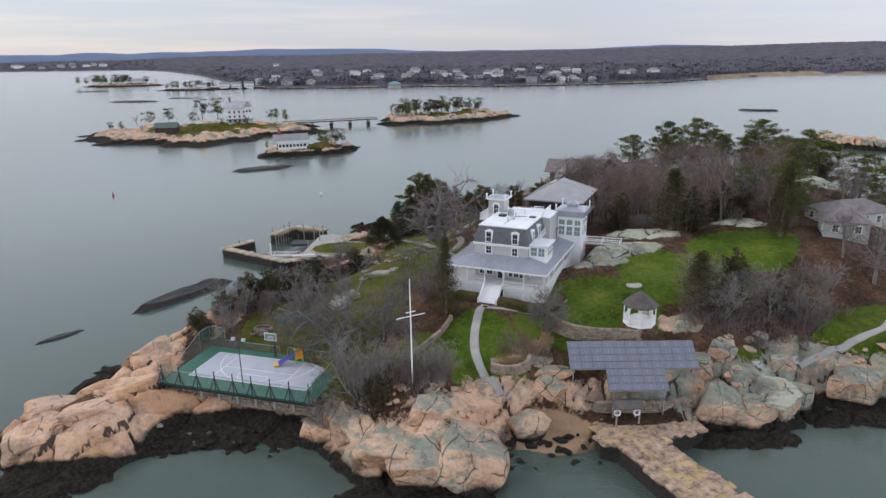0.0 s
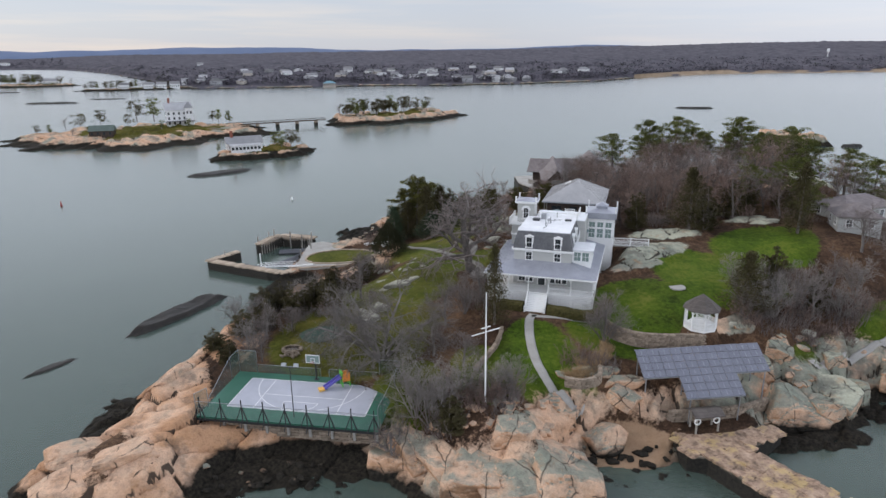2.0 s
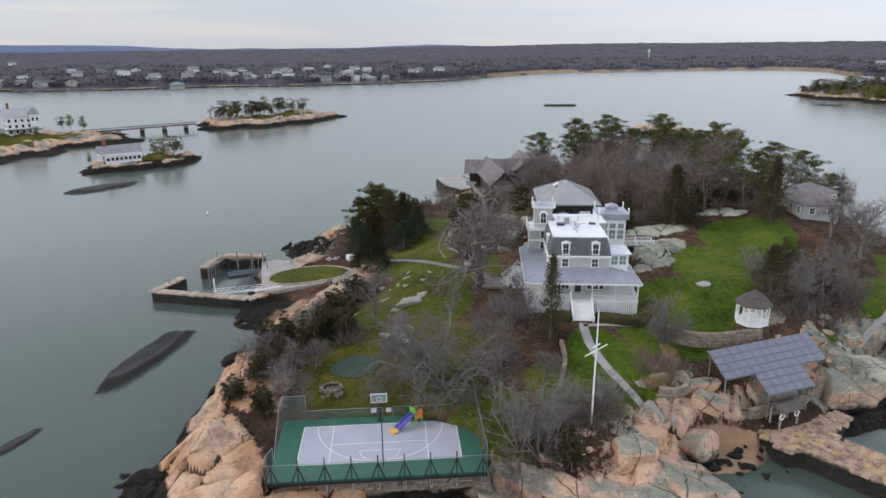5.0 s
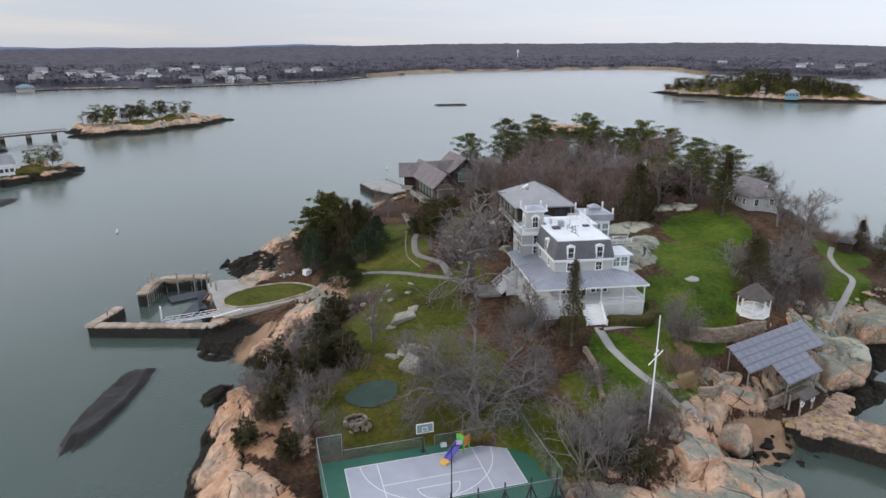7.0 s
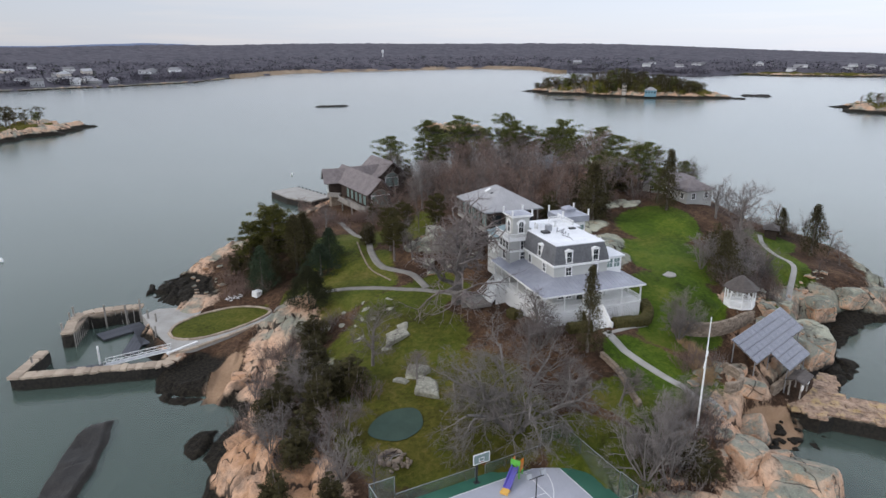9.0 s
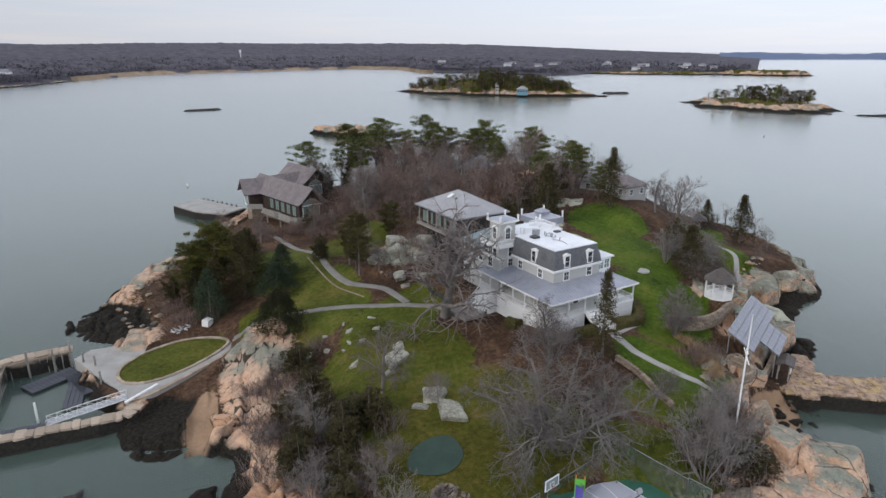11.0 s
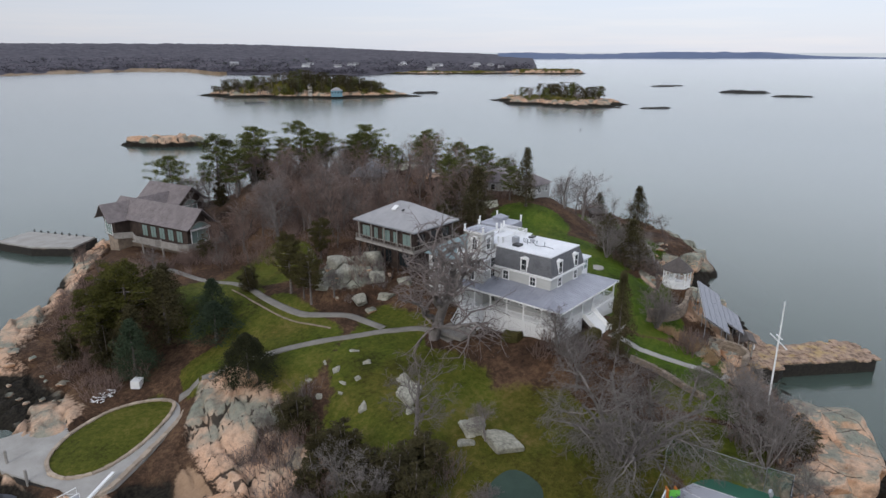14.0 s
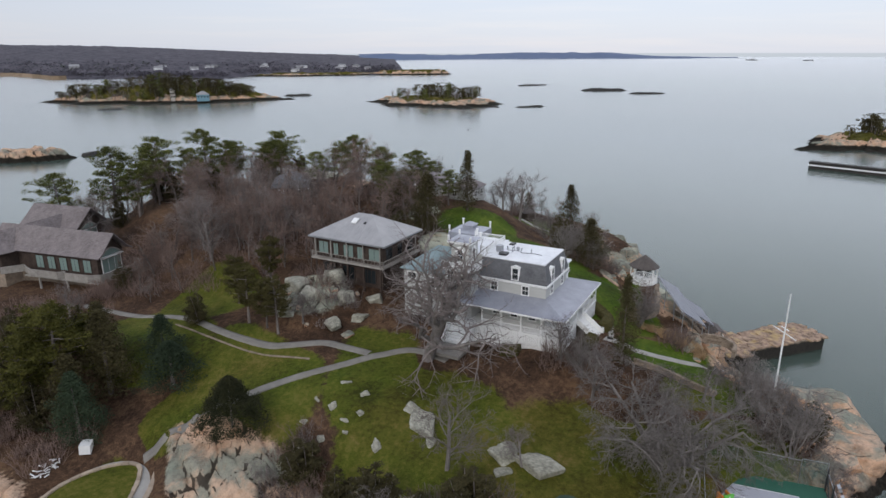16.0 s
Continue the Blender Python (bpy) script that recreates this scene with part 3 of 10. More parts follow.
# bare rock: long ledges and outcrops on the lawns (centre, half sizes, turn, rise)
LEDGES = [(33, 109, 8, 3.2, 25, 0.7), (39, 118, 7, 3.0, 5, 0.8), (28, 103, 5, 1.8, 20, 0.5), 
          (16, 134, 6.5, 5.0, 40, 1.8), (36, 87, 3.2, 1.4, 5, 0.6), (30, 79.5, 6.5, 2.4, -8, 0.5), (89, 153, 10, 7, 20, 3.0),
          (76, 141, 5, 3, 0, 1.2), (60, 121, 3, 1.5, 10, 0.5), (20, 136, 4, 3, 0, 1.2), (-18.6, 132.5, 13, 5.6, 52, 0.04), (-22.5, 123, 4, 7, 20, 0.04), (58, 124, 4, 2, 0, 0.6), (-41, 84, 5, 13, 10, 0.3), (-37, 72, 7, 5, 30, 0.3), (-36, 100, 4, 8, 15, 0.3)]
# rock bared by the tide (centre, half sizes, turn)
FORESHORE = [(-21, 174, 6, 17, 35), (-25, 71.5, 9, 4.0, 0), (-44, 61, 10, 3, 10), (-3, 59, 12, 2.5, 0), (-38, 117, 3, 6, 20), (-34.5, 132.5, 3.5, 4.5, 0), (-28.5, 138, 3.5, 1.8, 0), (-25.6, 131, 1.6, 5, -42), (55, 76, 10, 2.5, 0), (40, 71, 9, 2, 0), (-49, 84, 3, 10, 20)]
# sand
BEACHES = [(15.4, 71.0, 5.2, 3.2, 0), (-29.2, 130.9, 6.5, 1.9, 48)]


def land(x, y):
    """Height of the ground and its cover, for arrays of places."""
    wx = x + 1.3 * fbm(x * 0.14, y * 0.14, 3) + 0.5 * fbm(x * 0.5, y * 0.5, 17)
    wy = y + 1.3 * fbm(x * 0.14, y * 0.14, 7) + 0.5 * fbm(x * 0.5, y * 0.5, 23)
    d = shore_distance(wx, wy)
    num, den = np.zeros(x.shape), np.full(x.shape, 1e-9)
    for px, py, pz in HEIGHTS_A + HEIGHTS_B + HEIGHTS_C:
        w = np.exp(-((x - px) ** 2 + (y - py) ** 2) / (2 * 7.5 ** 2)) + 1e-4 / (1 + ((x - px) ** 2 + (y - py) ** 2) / 100)
        num, den = num + w * pz, den + w
    ctrl = num / den
    sand = np.zeros(x.shape)
    for cx, cy, rx, ry, deg in BEACHES:
        sand = np.maximum(sand, spot(x, y, cx, cy, rx, ry, deg, 0.25))
    steep = 0.25 + 0.85 * np.maximum(d, 0) ** 0.92
    steep = steep * (1 - sand) + sand * (0.1 + 0.16 * np.maximum(d, 0))
    h = np.minimum(ctrl, steep)
    k = 1.2                                           # soften the rim where slope meets plateau
    h = h - k * np.exp(-np.abs(ctrl - steep) / k) * 0.35
    h = np.where(d < 0, np.maximum(-4.0, 0.28 * d - 0.05), np.maximum(h, 0.05))
    # cover
    rock = np.clip(1.25 - d / 8.5 + 0.5 * fbm(x * 0.12, y * 0.12, 31), 0, 1) * (1 - sand)
    lift = np.zeros(x.shape)
    for cx, cy, rx, ry, deg, up in LEDGES:
        s = spot(x + 0.6 * fbm(x * 0.6, y * 0.6, 41), y + 0.6 * fbm(x * 0.6, y * 0.6, 43), cx, cy, rx, ry, deg)
        rock = np.maximum(rock, s)
        lift = np.maximum(lift, up * np.sqrt(s))
    # split granite: rounded blocks, each with its own height and tilt, parted by deep joints
    c, s = math.cos(0.9), math.sin(0.9)
    wx2, wy2 = x + 0.9 * fbm(x * 0.22, y * 0.22, 51), y + 0.9 * fbm(x * 0.22, y * 0.22, 53)
    u, v = c * wx2 + s * wy2, (-s * wx2 + c * wy2) * 2.1
    r1, ox, oy, gap = cells(u, v, 8.0, 2)
    r2, ox2, oy2, gap2 = cells(u + 3, v, 3.0, 6)
    split = np.clip(fbm(x * 0.13, y * 0.13, 57) * 2.5 + 0.3, 0, 1)      # where the slabs are broken smaller
    slab = (r1 - 0.5) * 1.5 + (ox * np.cos(r1 * 40) + oy * np.sin(r1 * 40)) * 1.15 + 0.6 * (0.85 - (1 - np.minimum(gap / 0.2, 1)) ** 2.0) - 0.65 * np.exp(-(gap / 0.055) ** 2)
    slab = slab + split * (0.5 * (r2 - 0.5) + 0.5 * (ox2 * np.cos(r2 * 50) + oy2 * np.sin(r2 * 50)) - 0.16 * np.exp(-(gap2 / 0.10) ** 2)) + 0.05 * fbm(x * 0.9, y * 0.9, 61)
    joint = np.maximum(np.exp(-(gap / 0.075) ** 2), 0.9 * split * np.exp(-(gap2 / 0.15) ** 2))
    amp = np.clip(rock * 1.2, 0, 1) * np.clip((d + 0.5) / 2.5, 0, 1)
    h = h + lift + amp * slab * np.where(lift > 0.35, 0.35, np.where(lift > 0.02, 0.75, 0.95))
    h = h + 0.10 * fbm(x * 0.3, y * 0.3, 71) * (1 - rock)
    # weed-hung ledges that stand dry at low water
    wet = np.zeros(x.shape)
    for cx, cy, rx, ry, deg in FORESHORE:
        wet = np.maximum(wet, spot(x, y, cx, cy, rx, ry, deg, 0.5))
    rough = 0.55 + 0.45 * slab + 0.5 * fbm(x * 0.5, y * 0.5, 77) + 0.3 * fbm(x * 1.3, y * 1.3, 78)
    shelf = np.clip(rough, -0.6, 1.25) + np.where(d < 0, 0.14 * d, 0.10 * d)
    wet = np.where(d > 9, 0, wet) * np.clip((d + 7) / 2, 0, 1) * np.clip((9 - d) / 3, 0, 1)
    h = np.where(d < 0, np.maximum(h, shelf * wet + h * (1 - wet)), np.minimum(h, shelf * wet + h * (1 - wet)))
    return h, d, rock, sand, joint


# pads cut or filled level: (centre, half sizes, turn, height)
PADS = [(-28.6, 151.5, 3.3, 9.0, 0, 1.7), (-27.0, 142.6, 6.5, 2.4, 8, 1.65), (-31.2, 136.2, 4.6, 3.4, 20, 0.75), (-22.6, 147.6, 11.2, 6.6, 0, 1.85), (28.9, 82.7, 2.6, 2.6, 0, 10.9), (-23.5, 81.0, 10.5, 4.2, -14.8, 2.3), (26, 72.6, 6.5, 2.0, 2, 2.5),
        (18, 113, 9, 10, 22, 10.2), (8, 96, 9, 7, -22, 10.0)]


def finish_land(x, y):
    h, d, rock, sand, joint = land(x, y)
    for cx, cy, rx, ry, deg, z in PADS:
        s = spot(x, y, cx, cy, rx, ry, deg, 0.18)
        h = h * (1 - s) + s * z
        rock = rock * (1 - s)
    return h, d, rock, sand, joint


GX0, GX1, GY0, GY1, GSTEP = -78.0, 124.0, 44.0, 256.0, 0.34
gx, gy = np.arange(GX0, GX1 + 0.01, GSTEP), np.arange(GY0, GY1 + 0.01, GSTEP)
GRID_X, GRID_Y = np.meshgrid(gx, gy)
GRID_H, GRID_D, GRID_ROCK, GRID_SAND, GRID_JOINT = finish_land(GRID_X, GRID_Y)


def ground_z(x, y):
    fx, fy = (x - GX0) / GSTEP, (y - GY0) / GSTEP
    i, j = int(min(max(fx, 0), len(gx) - 2)), int(min(max(fy, 0), len(gy) - 2))
    fx, fy = min(max(fx - i, 0), 1), min(max(fy - j, 0), 1)
    a, b, c, e = GRID_H[j, i], GRID_H[j, i + 1], GRID_H[j + 1, i], GRID_H[j + 1, i + 1]
    return float(a * (1 - fx) * (1 - fy) + b * fx * (1 - fy) + c * (1 - fx) * fy + e * fx * fy)


# where lawns are kept (centre, half sizes, turn, green from winter-brown 0 to lush 1)
LAWNS = [(8, 82, 6, 9, 0, 0.9), (24, 90, 11, 8, 10, 1.0), (40, 100, 11, 10, 30, 1.0), (55, 111, 11, 8, 30, 1.0), (-17, 97, 13, 13, 5, 0.15), (-13, 113, 14, 10, 0, 0.25),
         (-1, 122, 11, 6, 0, 0.4), (-3, 137, 14, 8, 30, 0.3), (8, 156, 11, 8, 50, 0.4), (-22.8, 148.8, 9.5, 4.3, 3, 0.25), (66, 91, 13, 4.5, 25, 0.8), (50, 84, 7, 2.5, 15, 0.7),
         (-10, 79, 5, 7, -10, 0.4), (0, 80, 4, 7, 0, 0.6), (80, 98, 6, 5, 40, 0.8), (21, 152, 9, 8, 0, 0.45), (46, 76.5, 5, 2, 0, 0.2), (-8, 144, 6, 4, 20, 0.3)]
# leaf litter and planting beds inside them
BEDS = [(3.5, 113.5, 3.4, 2.8, 0), (8, 101, 10, 2.2, 68), (-3, 92, 4, 3, 20), (1, 93, 3, 5, -10), (16, 100, 3, 4, 0), (12, 92, 3, 2.5, 0)]
LAWN_X = GRID_X + 2.2 * fbm(GRID_X * 0.11, GRID_Y * 0.11, 101)
LAWN_Y = GRID_Y + 2.2 * fbm(GRID_X * 0.11, GRID_Y * 0.11, 103)
lawn, lush = np.zeros(GRID_X.shape), np.zeros(GRID_X.shape)
for cx, cy, rx, ry, deg, g in LAWNS:
    s = spot(LAWN_X, LAWN_Y, cx, cy, rx, ry, deg, 0.22)
    lush = np.where(s > lawn, g, lush)
    lawn = np.maximum(lawn, s)
for cx, cy, rx, ry, deg in BEDS:
    lawn = lawn * (1 - spot(GRID_X, GRID_Y, cx, cy, rx, ry, deg, 0.2))
# two passes of blur make the greens run into each other
for _ in range(16):
    lush[1:-1, 1:-1] = (lush[1:-1, 1:-1] + lush[:-2, 1:-1] + lush[2:, 1:-1] + lush[1:-1, :-2] + lush[1:-1, 2:]) / 5


lush = np.clip(lush + 0.38 * fbm(GRID_X * 0.16, GRID_Y * 0.16, 111) + 0.2 * fbm(GRID_X * 0.6, GRID_Y * 0.6, 113), 0, 1)


def grid_mesh(name, X, Y, Z, material, keep=None):
    h, w = X.shape
    co = np.stack([X.ravel(), Y.ravel(), Z.ravel()], 1).astype(np.float32)
    i = (np.arange(h - 1)[:, None] * w + np.arange(w - 1)[None, :]).ravel()
    quads = np.stack([i, i + 1, i + w + 1, i + w], 1).astype(np.int32)
    if keep is not None:
        quads = quads[keep.ravel()[quads].any(axis=1)]
    me = bpy.data.meshes.new(name)
    me.vertices.add(len(co))
    me.vertices.foreach_set("co", co.ravel())
    me.loops.add(quads.size)
    me.loops.foreach_set("vertex_index", quads.ravel())
    me.polygons.add(len(quads))
    me.polygons.foreach_set("loop_start", np.arange(0, quads.size, 4, dtype=np.int32))
    me.polygons.foreach_set("use_smooth", np.ones(len(quads), bool))
    me.update(calc_edges=True)
    me.materials.append(material)
    return new(name, me)


ground = grid_mesh("ground", GRID_X, GRID_Y, GRID_H, M["ground"], GRID_D > -11)
tagged(ground, "rocky granite island ground with lawns, brush and two small beaches", "ground", kind="structure")
weed = np.zeros(GRID_X.shape)
for cx, cy, rx, ry, deg in FORESHORE:
    weed = np.maximum(weed, spot(GRID_X, GRID_Y, cx, cy, rx, ry, deg, 0.5))
weed = weed * np.clip((8 - GRID_D) / 4, 0, 1) * (1 - GRID_SAND)
# lichen: none on the wave-washed west, much on the sheltered ledges (centre, half sizes, turn, amount)
LICHEN = [(-40, 82, 18, 34, 0, -0.13), (62, 80, 34, 10, 8, 0.12), (34, 112, 16, 11, 20, 0.30), (90, 155, 18, 14, 0, 0.30), (16, 133, 10, 9, 0, 0.22), (-12, 108, 10, 16, 0, 0.26), (-24, 129, 9, 5, 45, -0.04), (60, 122, 6, 6, 0, 0.22), (20, 79, 14, 6, 0, -0.04)]
lichen = np.zeros(GRID_X.shape)
for cx, cy, rx, ry, deg, g in LICHEN:
    lichen = lichen + g * spot(GRID_X, GRID_Y, cx, cy, rx, ry, deg, 0.3)
for key, arr in (("grass", lawn), ("lush", lush), ("rock", GRID_ROCK), ("sand", GRID_SAND), ("weed", weed), ("joint", GRID_JOINT), ("lichen", lichen)):
    at = ground.data.attributes.new(key, "FLOAT", "POINT")
    at.data.foreach_set("value", arr.ravel().astype(np.float32))

# sea bed and sea, out to the horizon
bm = bmesh.new()
bmesh.ops.create_circle(bm, cap_ends=True, segments=96, radius=4980, matrix=Matrix.Translation((0, 80, -4.2)))
tagged(part("sea_bed", bm, M["far_ever"]), "dim dark sea bed under shallow water", "sea bed", kind="structure")
bm = bmesh.new()
bmesh.ops.create_circle(bm, cap_ends=True, segments=96, radius=4980, matrix=Matrix.Translation((0, 80, 0)))
water = tagged(part("water", bm, M["water"]), "calm grey-green sea under an overcast sky", "water", kind="structure")
water.visible_shadow = False


# ---- the mainland and the far islands ----
def polar_land(name, az, shore_r, depth_of, height_of, material, label, rings=26):
    """Land from a shoreline r(az) back to depth_of(az), az clockwise from +y round the island."""
    a = np.radians(az)
    t = np.linspace(0, 1, rings) ** 1.6
    R = shore_r[None, :] + t[:, None] * depth_of[None, :]
    X, Y = R * np.sin(a)[None, :], 80 + R * np.cos(a)[None, :]
    Z = height_of(X, Y, R - shore_r[None, :])
    Z[0, :] = -0.6
    return tagged(grid_mesh(name, X, Y, Z, material), label, "land", kind="structure")


COAST_AZ = np.array([-95, -36, -27, -25.2, -23.5, -21, -18.8, -17, -10, -2, 5, 13, 19, 23, 28, 34, 45, 49, 51, 58, 63, 66, 68, 73, 77, 79.5])
COAST_R = np.array([3700, 3250, 2950, 2700, 2250, 1500, 1050, 945, 914, 922, 896, 936, 1010, 1174, 1354, 1440, 1610, 1560, 1331, 1245, 1160, 1300, 1480, 1310, 1290, 1500])
az_all = np.concatenate([np.linspace(-95, -25.4, 120), np.linspace(-25.3, 79.5, 1250)])
shore_all = np.interp(az_all, COAST_AZ, COAST_R) + 10 * vnoise(az_all * 0.9, az_all * 0.0, 5) + 5 * vnoise(az_all * 3.1, az_all * 0.0, 9)


def mainland_height(X, Y, back):
    swell = 0.5 + 0.5 * fbm(X / 900, Y / 900, 81, 3)
    east = np.clip((np.degrees(np.arctan2(X, Y - 80)) + 10) / 45, 0, 1) * np.clip((85 - np.degrees(np.arctan2(X, Y - 80))) / 30, 0, 1)
    h = 2.0 + 7 * np.clip(back / 160, 0, 1) + (22 + 26 * swell + 24 * east) * np.clip((back - 150) / 2000, 0, 1) ** 0.9
    az = np.degrees(np.arctan2(X, Y - 80))
    h = 2.0 + (h - 2.0) * np.clip((80.5 - az) / 24, 0.05, 1)
    return h + (2.0 * fbm(X / 60, Y / 60, 91) + 3.0 * fbm(X / 23, Y / 23, 95)) * np.clip(back / 200, 0, 1) * np.clip((80.5 - az) / 9, 0.1, 1)




def canopy(X, Y, back):
    """The land with the crowns of its bare woods on it."""
    az = np.degrees(np.arctan2(X, Y - 80))
    trees = np.clip((back - 34 - 26 * vnoise(X / 60, Y / 60, 45)) / 14, 0, 1) * np.clip((80 - az) / 5, 0.2, 1)
    rough = 5.6 + 1.8 * vnoise(X / 31, Y / 31, 46) + 2.0 * vnoise(X / 11, Y / 11, 47) + 1.2 * vnoise(X / 5.3, Y / 5.3, 48)
    return mainland_height(X, Y, back) + trees * rough


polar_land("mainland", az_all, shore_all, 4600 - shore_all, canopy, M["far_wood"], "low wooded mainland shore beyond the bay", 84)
# headland and hills: far_hill colour carries the haze
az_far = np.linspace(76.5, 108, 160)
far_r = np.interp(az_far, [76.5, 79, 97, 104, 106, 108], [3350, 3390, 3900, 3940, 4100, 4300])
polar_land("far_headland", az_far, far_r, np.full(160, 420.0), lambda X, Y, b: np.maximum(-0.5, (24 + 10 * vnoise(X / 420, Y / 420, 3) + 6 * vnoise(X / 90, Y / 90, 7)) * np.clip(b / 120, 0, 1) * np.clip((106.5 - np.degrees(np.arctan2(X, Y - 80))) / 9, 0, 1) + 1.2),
           M["far_hill"], "long low wooded headland with distance haze as blue in its base colour", 12)
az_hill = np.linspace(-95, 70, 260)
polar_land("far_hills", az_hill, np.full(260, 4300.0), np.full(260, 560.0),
           lambda X, Y, b: (80 + 20 * vnoise(X / 700, Y / 700, 33) + 7 * vnoise(X / 190, Y / 190, 35)) * np.clip(b / 250, 0, 1) * np.clip((66 - np.degrees(np.arctan2(X, Y - 80))) / 40, 0.05, 1), M["far_hill"], "low ridge of hills on the horizon, haze blue in its base colour", 8)
bm = bmesh.new()                               # salt marsh before the eastern woods
for k in range(60):
    a0, a1 = radians(22 + k * 0.5), radians(22 + (k + 1) * 0.5)
    r0, r1 = [float(np.interp(math.degrees(a), COAST_AZ, COAST_R)) - 16 + 9 * math.sin(math.degrees(a) * 2.3) for a in (a0, a1)]
    wdt = 80 * math.sin(math.pi * min(1, (k + 0.5) / 58))
    poly_face(bm, [(r * math.sin(a), 80 + r * math.cos(a), z) for r, a, z in ((r0, a0, 0.5), (r1, a1, 0.5), (r1 + wdt, a1, 6.5), (r0 + wdt, a0, 6.5))])
    poly_face(bm, [(r * math.sin(a), 80 + r * math.cos(a), z) for r, a, z in ((r0 - 3, a0, -0.4), (r1 - 3, a1, -0.4), (r1, a1, 0.5), (r0, a0, 0.5))])
tagged(part("salt_marsh", bm, M["far_marsh"]), "tawny salt marsh along the far shore", "marsh", kind="structure")


def island(cx, cy, rx, ry, deg, top, label, name="island_ground", turf=0.74, seed=0, hill=0.0):
    """A low granite island: dark weed at the waterline, pale rock, brush on top."""
    rings, seg = (30, 130) if name != "reef" else (18, 64)
    a = np.linspace(0, 2 * math.pi, seg + 1)[:-1]
    t = np.linspace(0.001, 1.12, rings)
    wob = 1 + (0.55 if name == "reef" else 1.0) * (0.20 * vnoise(2.2 * np.cos(a) + seed, 2.2 * np.sin(a), 11) + 0.17 * vnoise(5 * np.cos(a), 5 * np.sin(a) + seed, 15) + 0.13 * vnoise(13 * np.cos(a), 13 * np.sin(a) + seed, 19) + 0.06 * vnoise(29 * np.cos(a), 29 * np.sin(a) + seed, 21))
    c, s = math.cos(radians(deg)), math.sin(radians(deg))
    U, V = t[:, None] * (rx * wob)[None, :] * np.cos(a), t[:, None] * (ry * wob)[None, :] * np.sin(a)
    X, Y = cx + c * U - s * V, cy + s * U + c * V
    prof = np.where(t > 1, np.clip((1.0 - t) / 0.2, -0.6, 0), 0.34 * np.clip((1 - t) / 0.13, 0, 1) ** 0.6 + 0.66 * np.clip((0.9 - t) / 0.10, 0, 1))[:, None]
    r1, ox, oy, gap = cells(X, Y * 1.5, 7.0, seed)
    Z = top * np.sign(prof) * np.abs(prof) * (0.85 + 0.4 * fbm(X / 14, Y / 14, seed)) + np.clip(prof, 0, 1) * (0.12 if name == "reef" else 1.0) * ((r1 - 0.5) * 0.6 * min(top, 4) - 0.9 * np.exp(-(gap / 0.08) ** 2))
    Z = Z + (hill * np.clip(1 - t / 0.86, 0, 1) ** 0.8)[:, None]
    Z = Z + 0.35 * min(top, 4) * fbm(X / 5, Y / 5, seed + 8) * np.clip((1.15 - t) / 0.1, 0, 1)[:, None]
    X, Y, Z = [np.concatenate([q, q[:, :1]], 1) for q in (X, Y, Z)]
    ob = grid_mesh(name, X, Y, Z, M["weed_rock"] if name == "reef" else M["ground"])
    tt = np.concatenate([np.repeat(t[:, None], seg, 1), np.repeat(t[:, None], 1, 1)], 1)
    green = np.clip((turf - tt) * 4 + fbm(X / 12, Y / 12, seed + 3), 0, 1)
    for key, arr in (("grass", green), ("lush", np.full(green.shape, 0.0)), ("rock", 1 - green), ("sand", np.zeros(green.shape)), ("joint", np.concatenate([np.exp(-(gap / 0.09) ** 2), np.exp(-(gap[:, :1] / 0.09) ** 2)], 1)), ("lichen", np.full(green.shape, 0.0)), ("weed", np.full(green.shape, 0.55))):
        q = ob.data.attributes.new(key, "FLOAT", "POINT")
        q.data.foreach_set("value", arr.ravel().astype(np.float32))
    return tagged(ob, label, "island", kind="structure")


ISLANDS = {
    "manor": (-152, 405, 66, 46, 18, 4.6, "low granite island with turf on top"),
    "cottage": (-70, 322, 25, 15, 33, 3.4, "small granite islet with a patch of turf"),
    "bridge": (-6, 485, 54, 27, 36, 5.0, "granite island with brush on top"),
    "wooded": (555, 452, 98, 44, -73.5, 4.0, "wooded granite island"),
    "pink": (545, 175, 66, 46, 48, 3.6, "pink granite island with scattered pines"),
    "northwest": (-580, 1145, 62, 24, 12, 4.0, "small far island"),
    "point": (-362, 985, 74, 15, 22, 2.6, "low point of the mainland with houses and trees"),
    "spur": (199, 326, 22, 10, -75, 4.6, "bare pink granite spur off the shore"),
    "seaward": (286, -88, 46, 22, -60, 4.0, "granite island with a stone jetty"),
    "fareast": (1290, 300, 70, 22, -75, 9.0, "far wooded islet"),
    "fareast_long": (1230, 480, 120, 26, -68, 5.0, "far low wooded island"),
}
for i, (key, (cx, cy, rx, ry, deg, top, label)) in enumerate(ISLANDS.items()):
    island(cx, cy, rx, ry, deg, top, label, turf={"spur": -1.0, "wooded": 0.88, "fareast": 0.95, "fareast_long": 0.95}.get(key, 0.74), seed=i * 3 + 1, hill={"wooded": 13.0, "pink": 3.0}.get(key, 0.0))
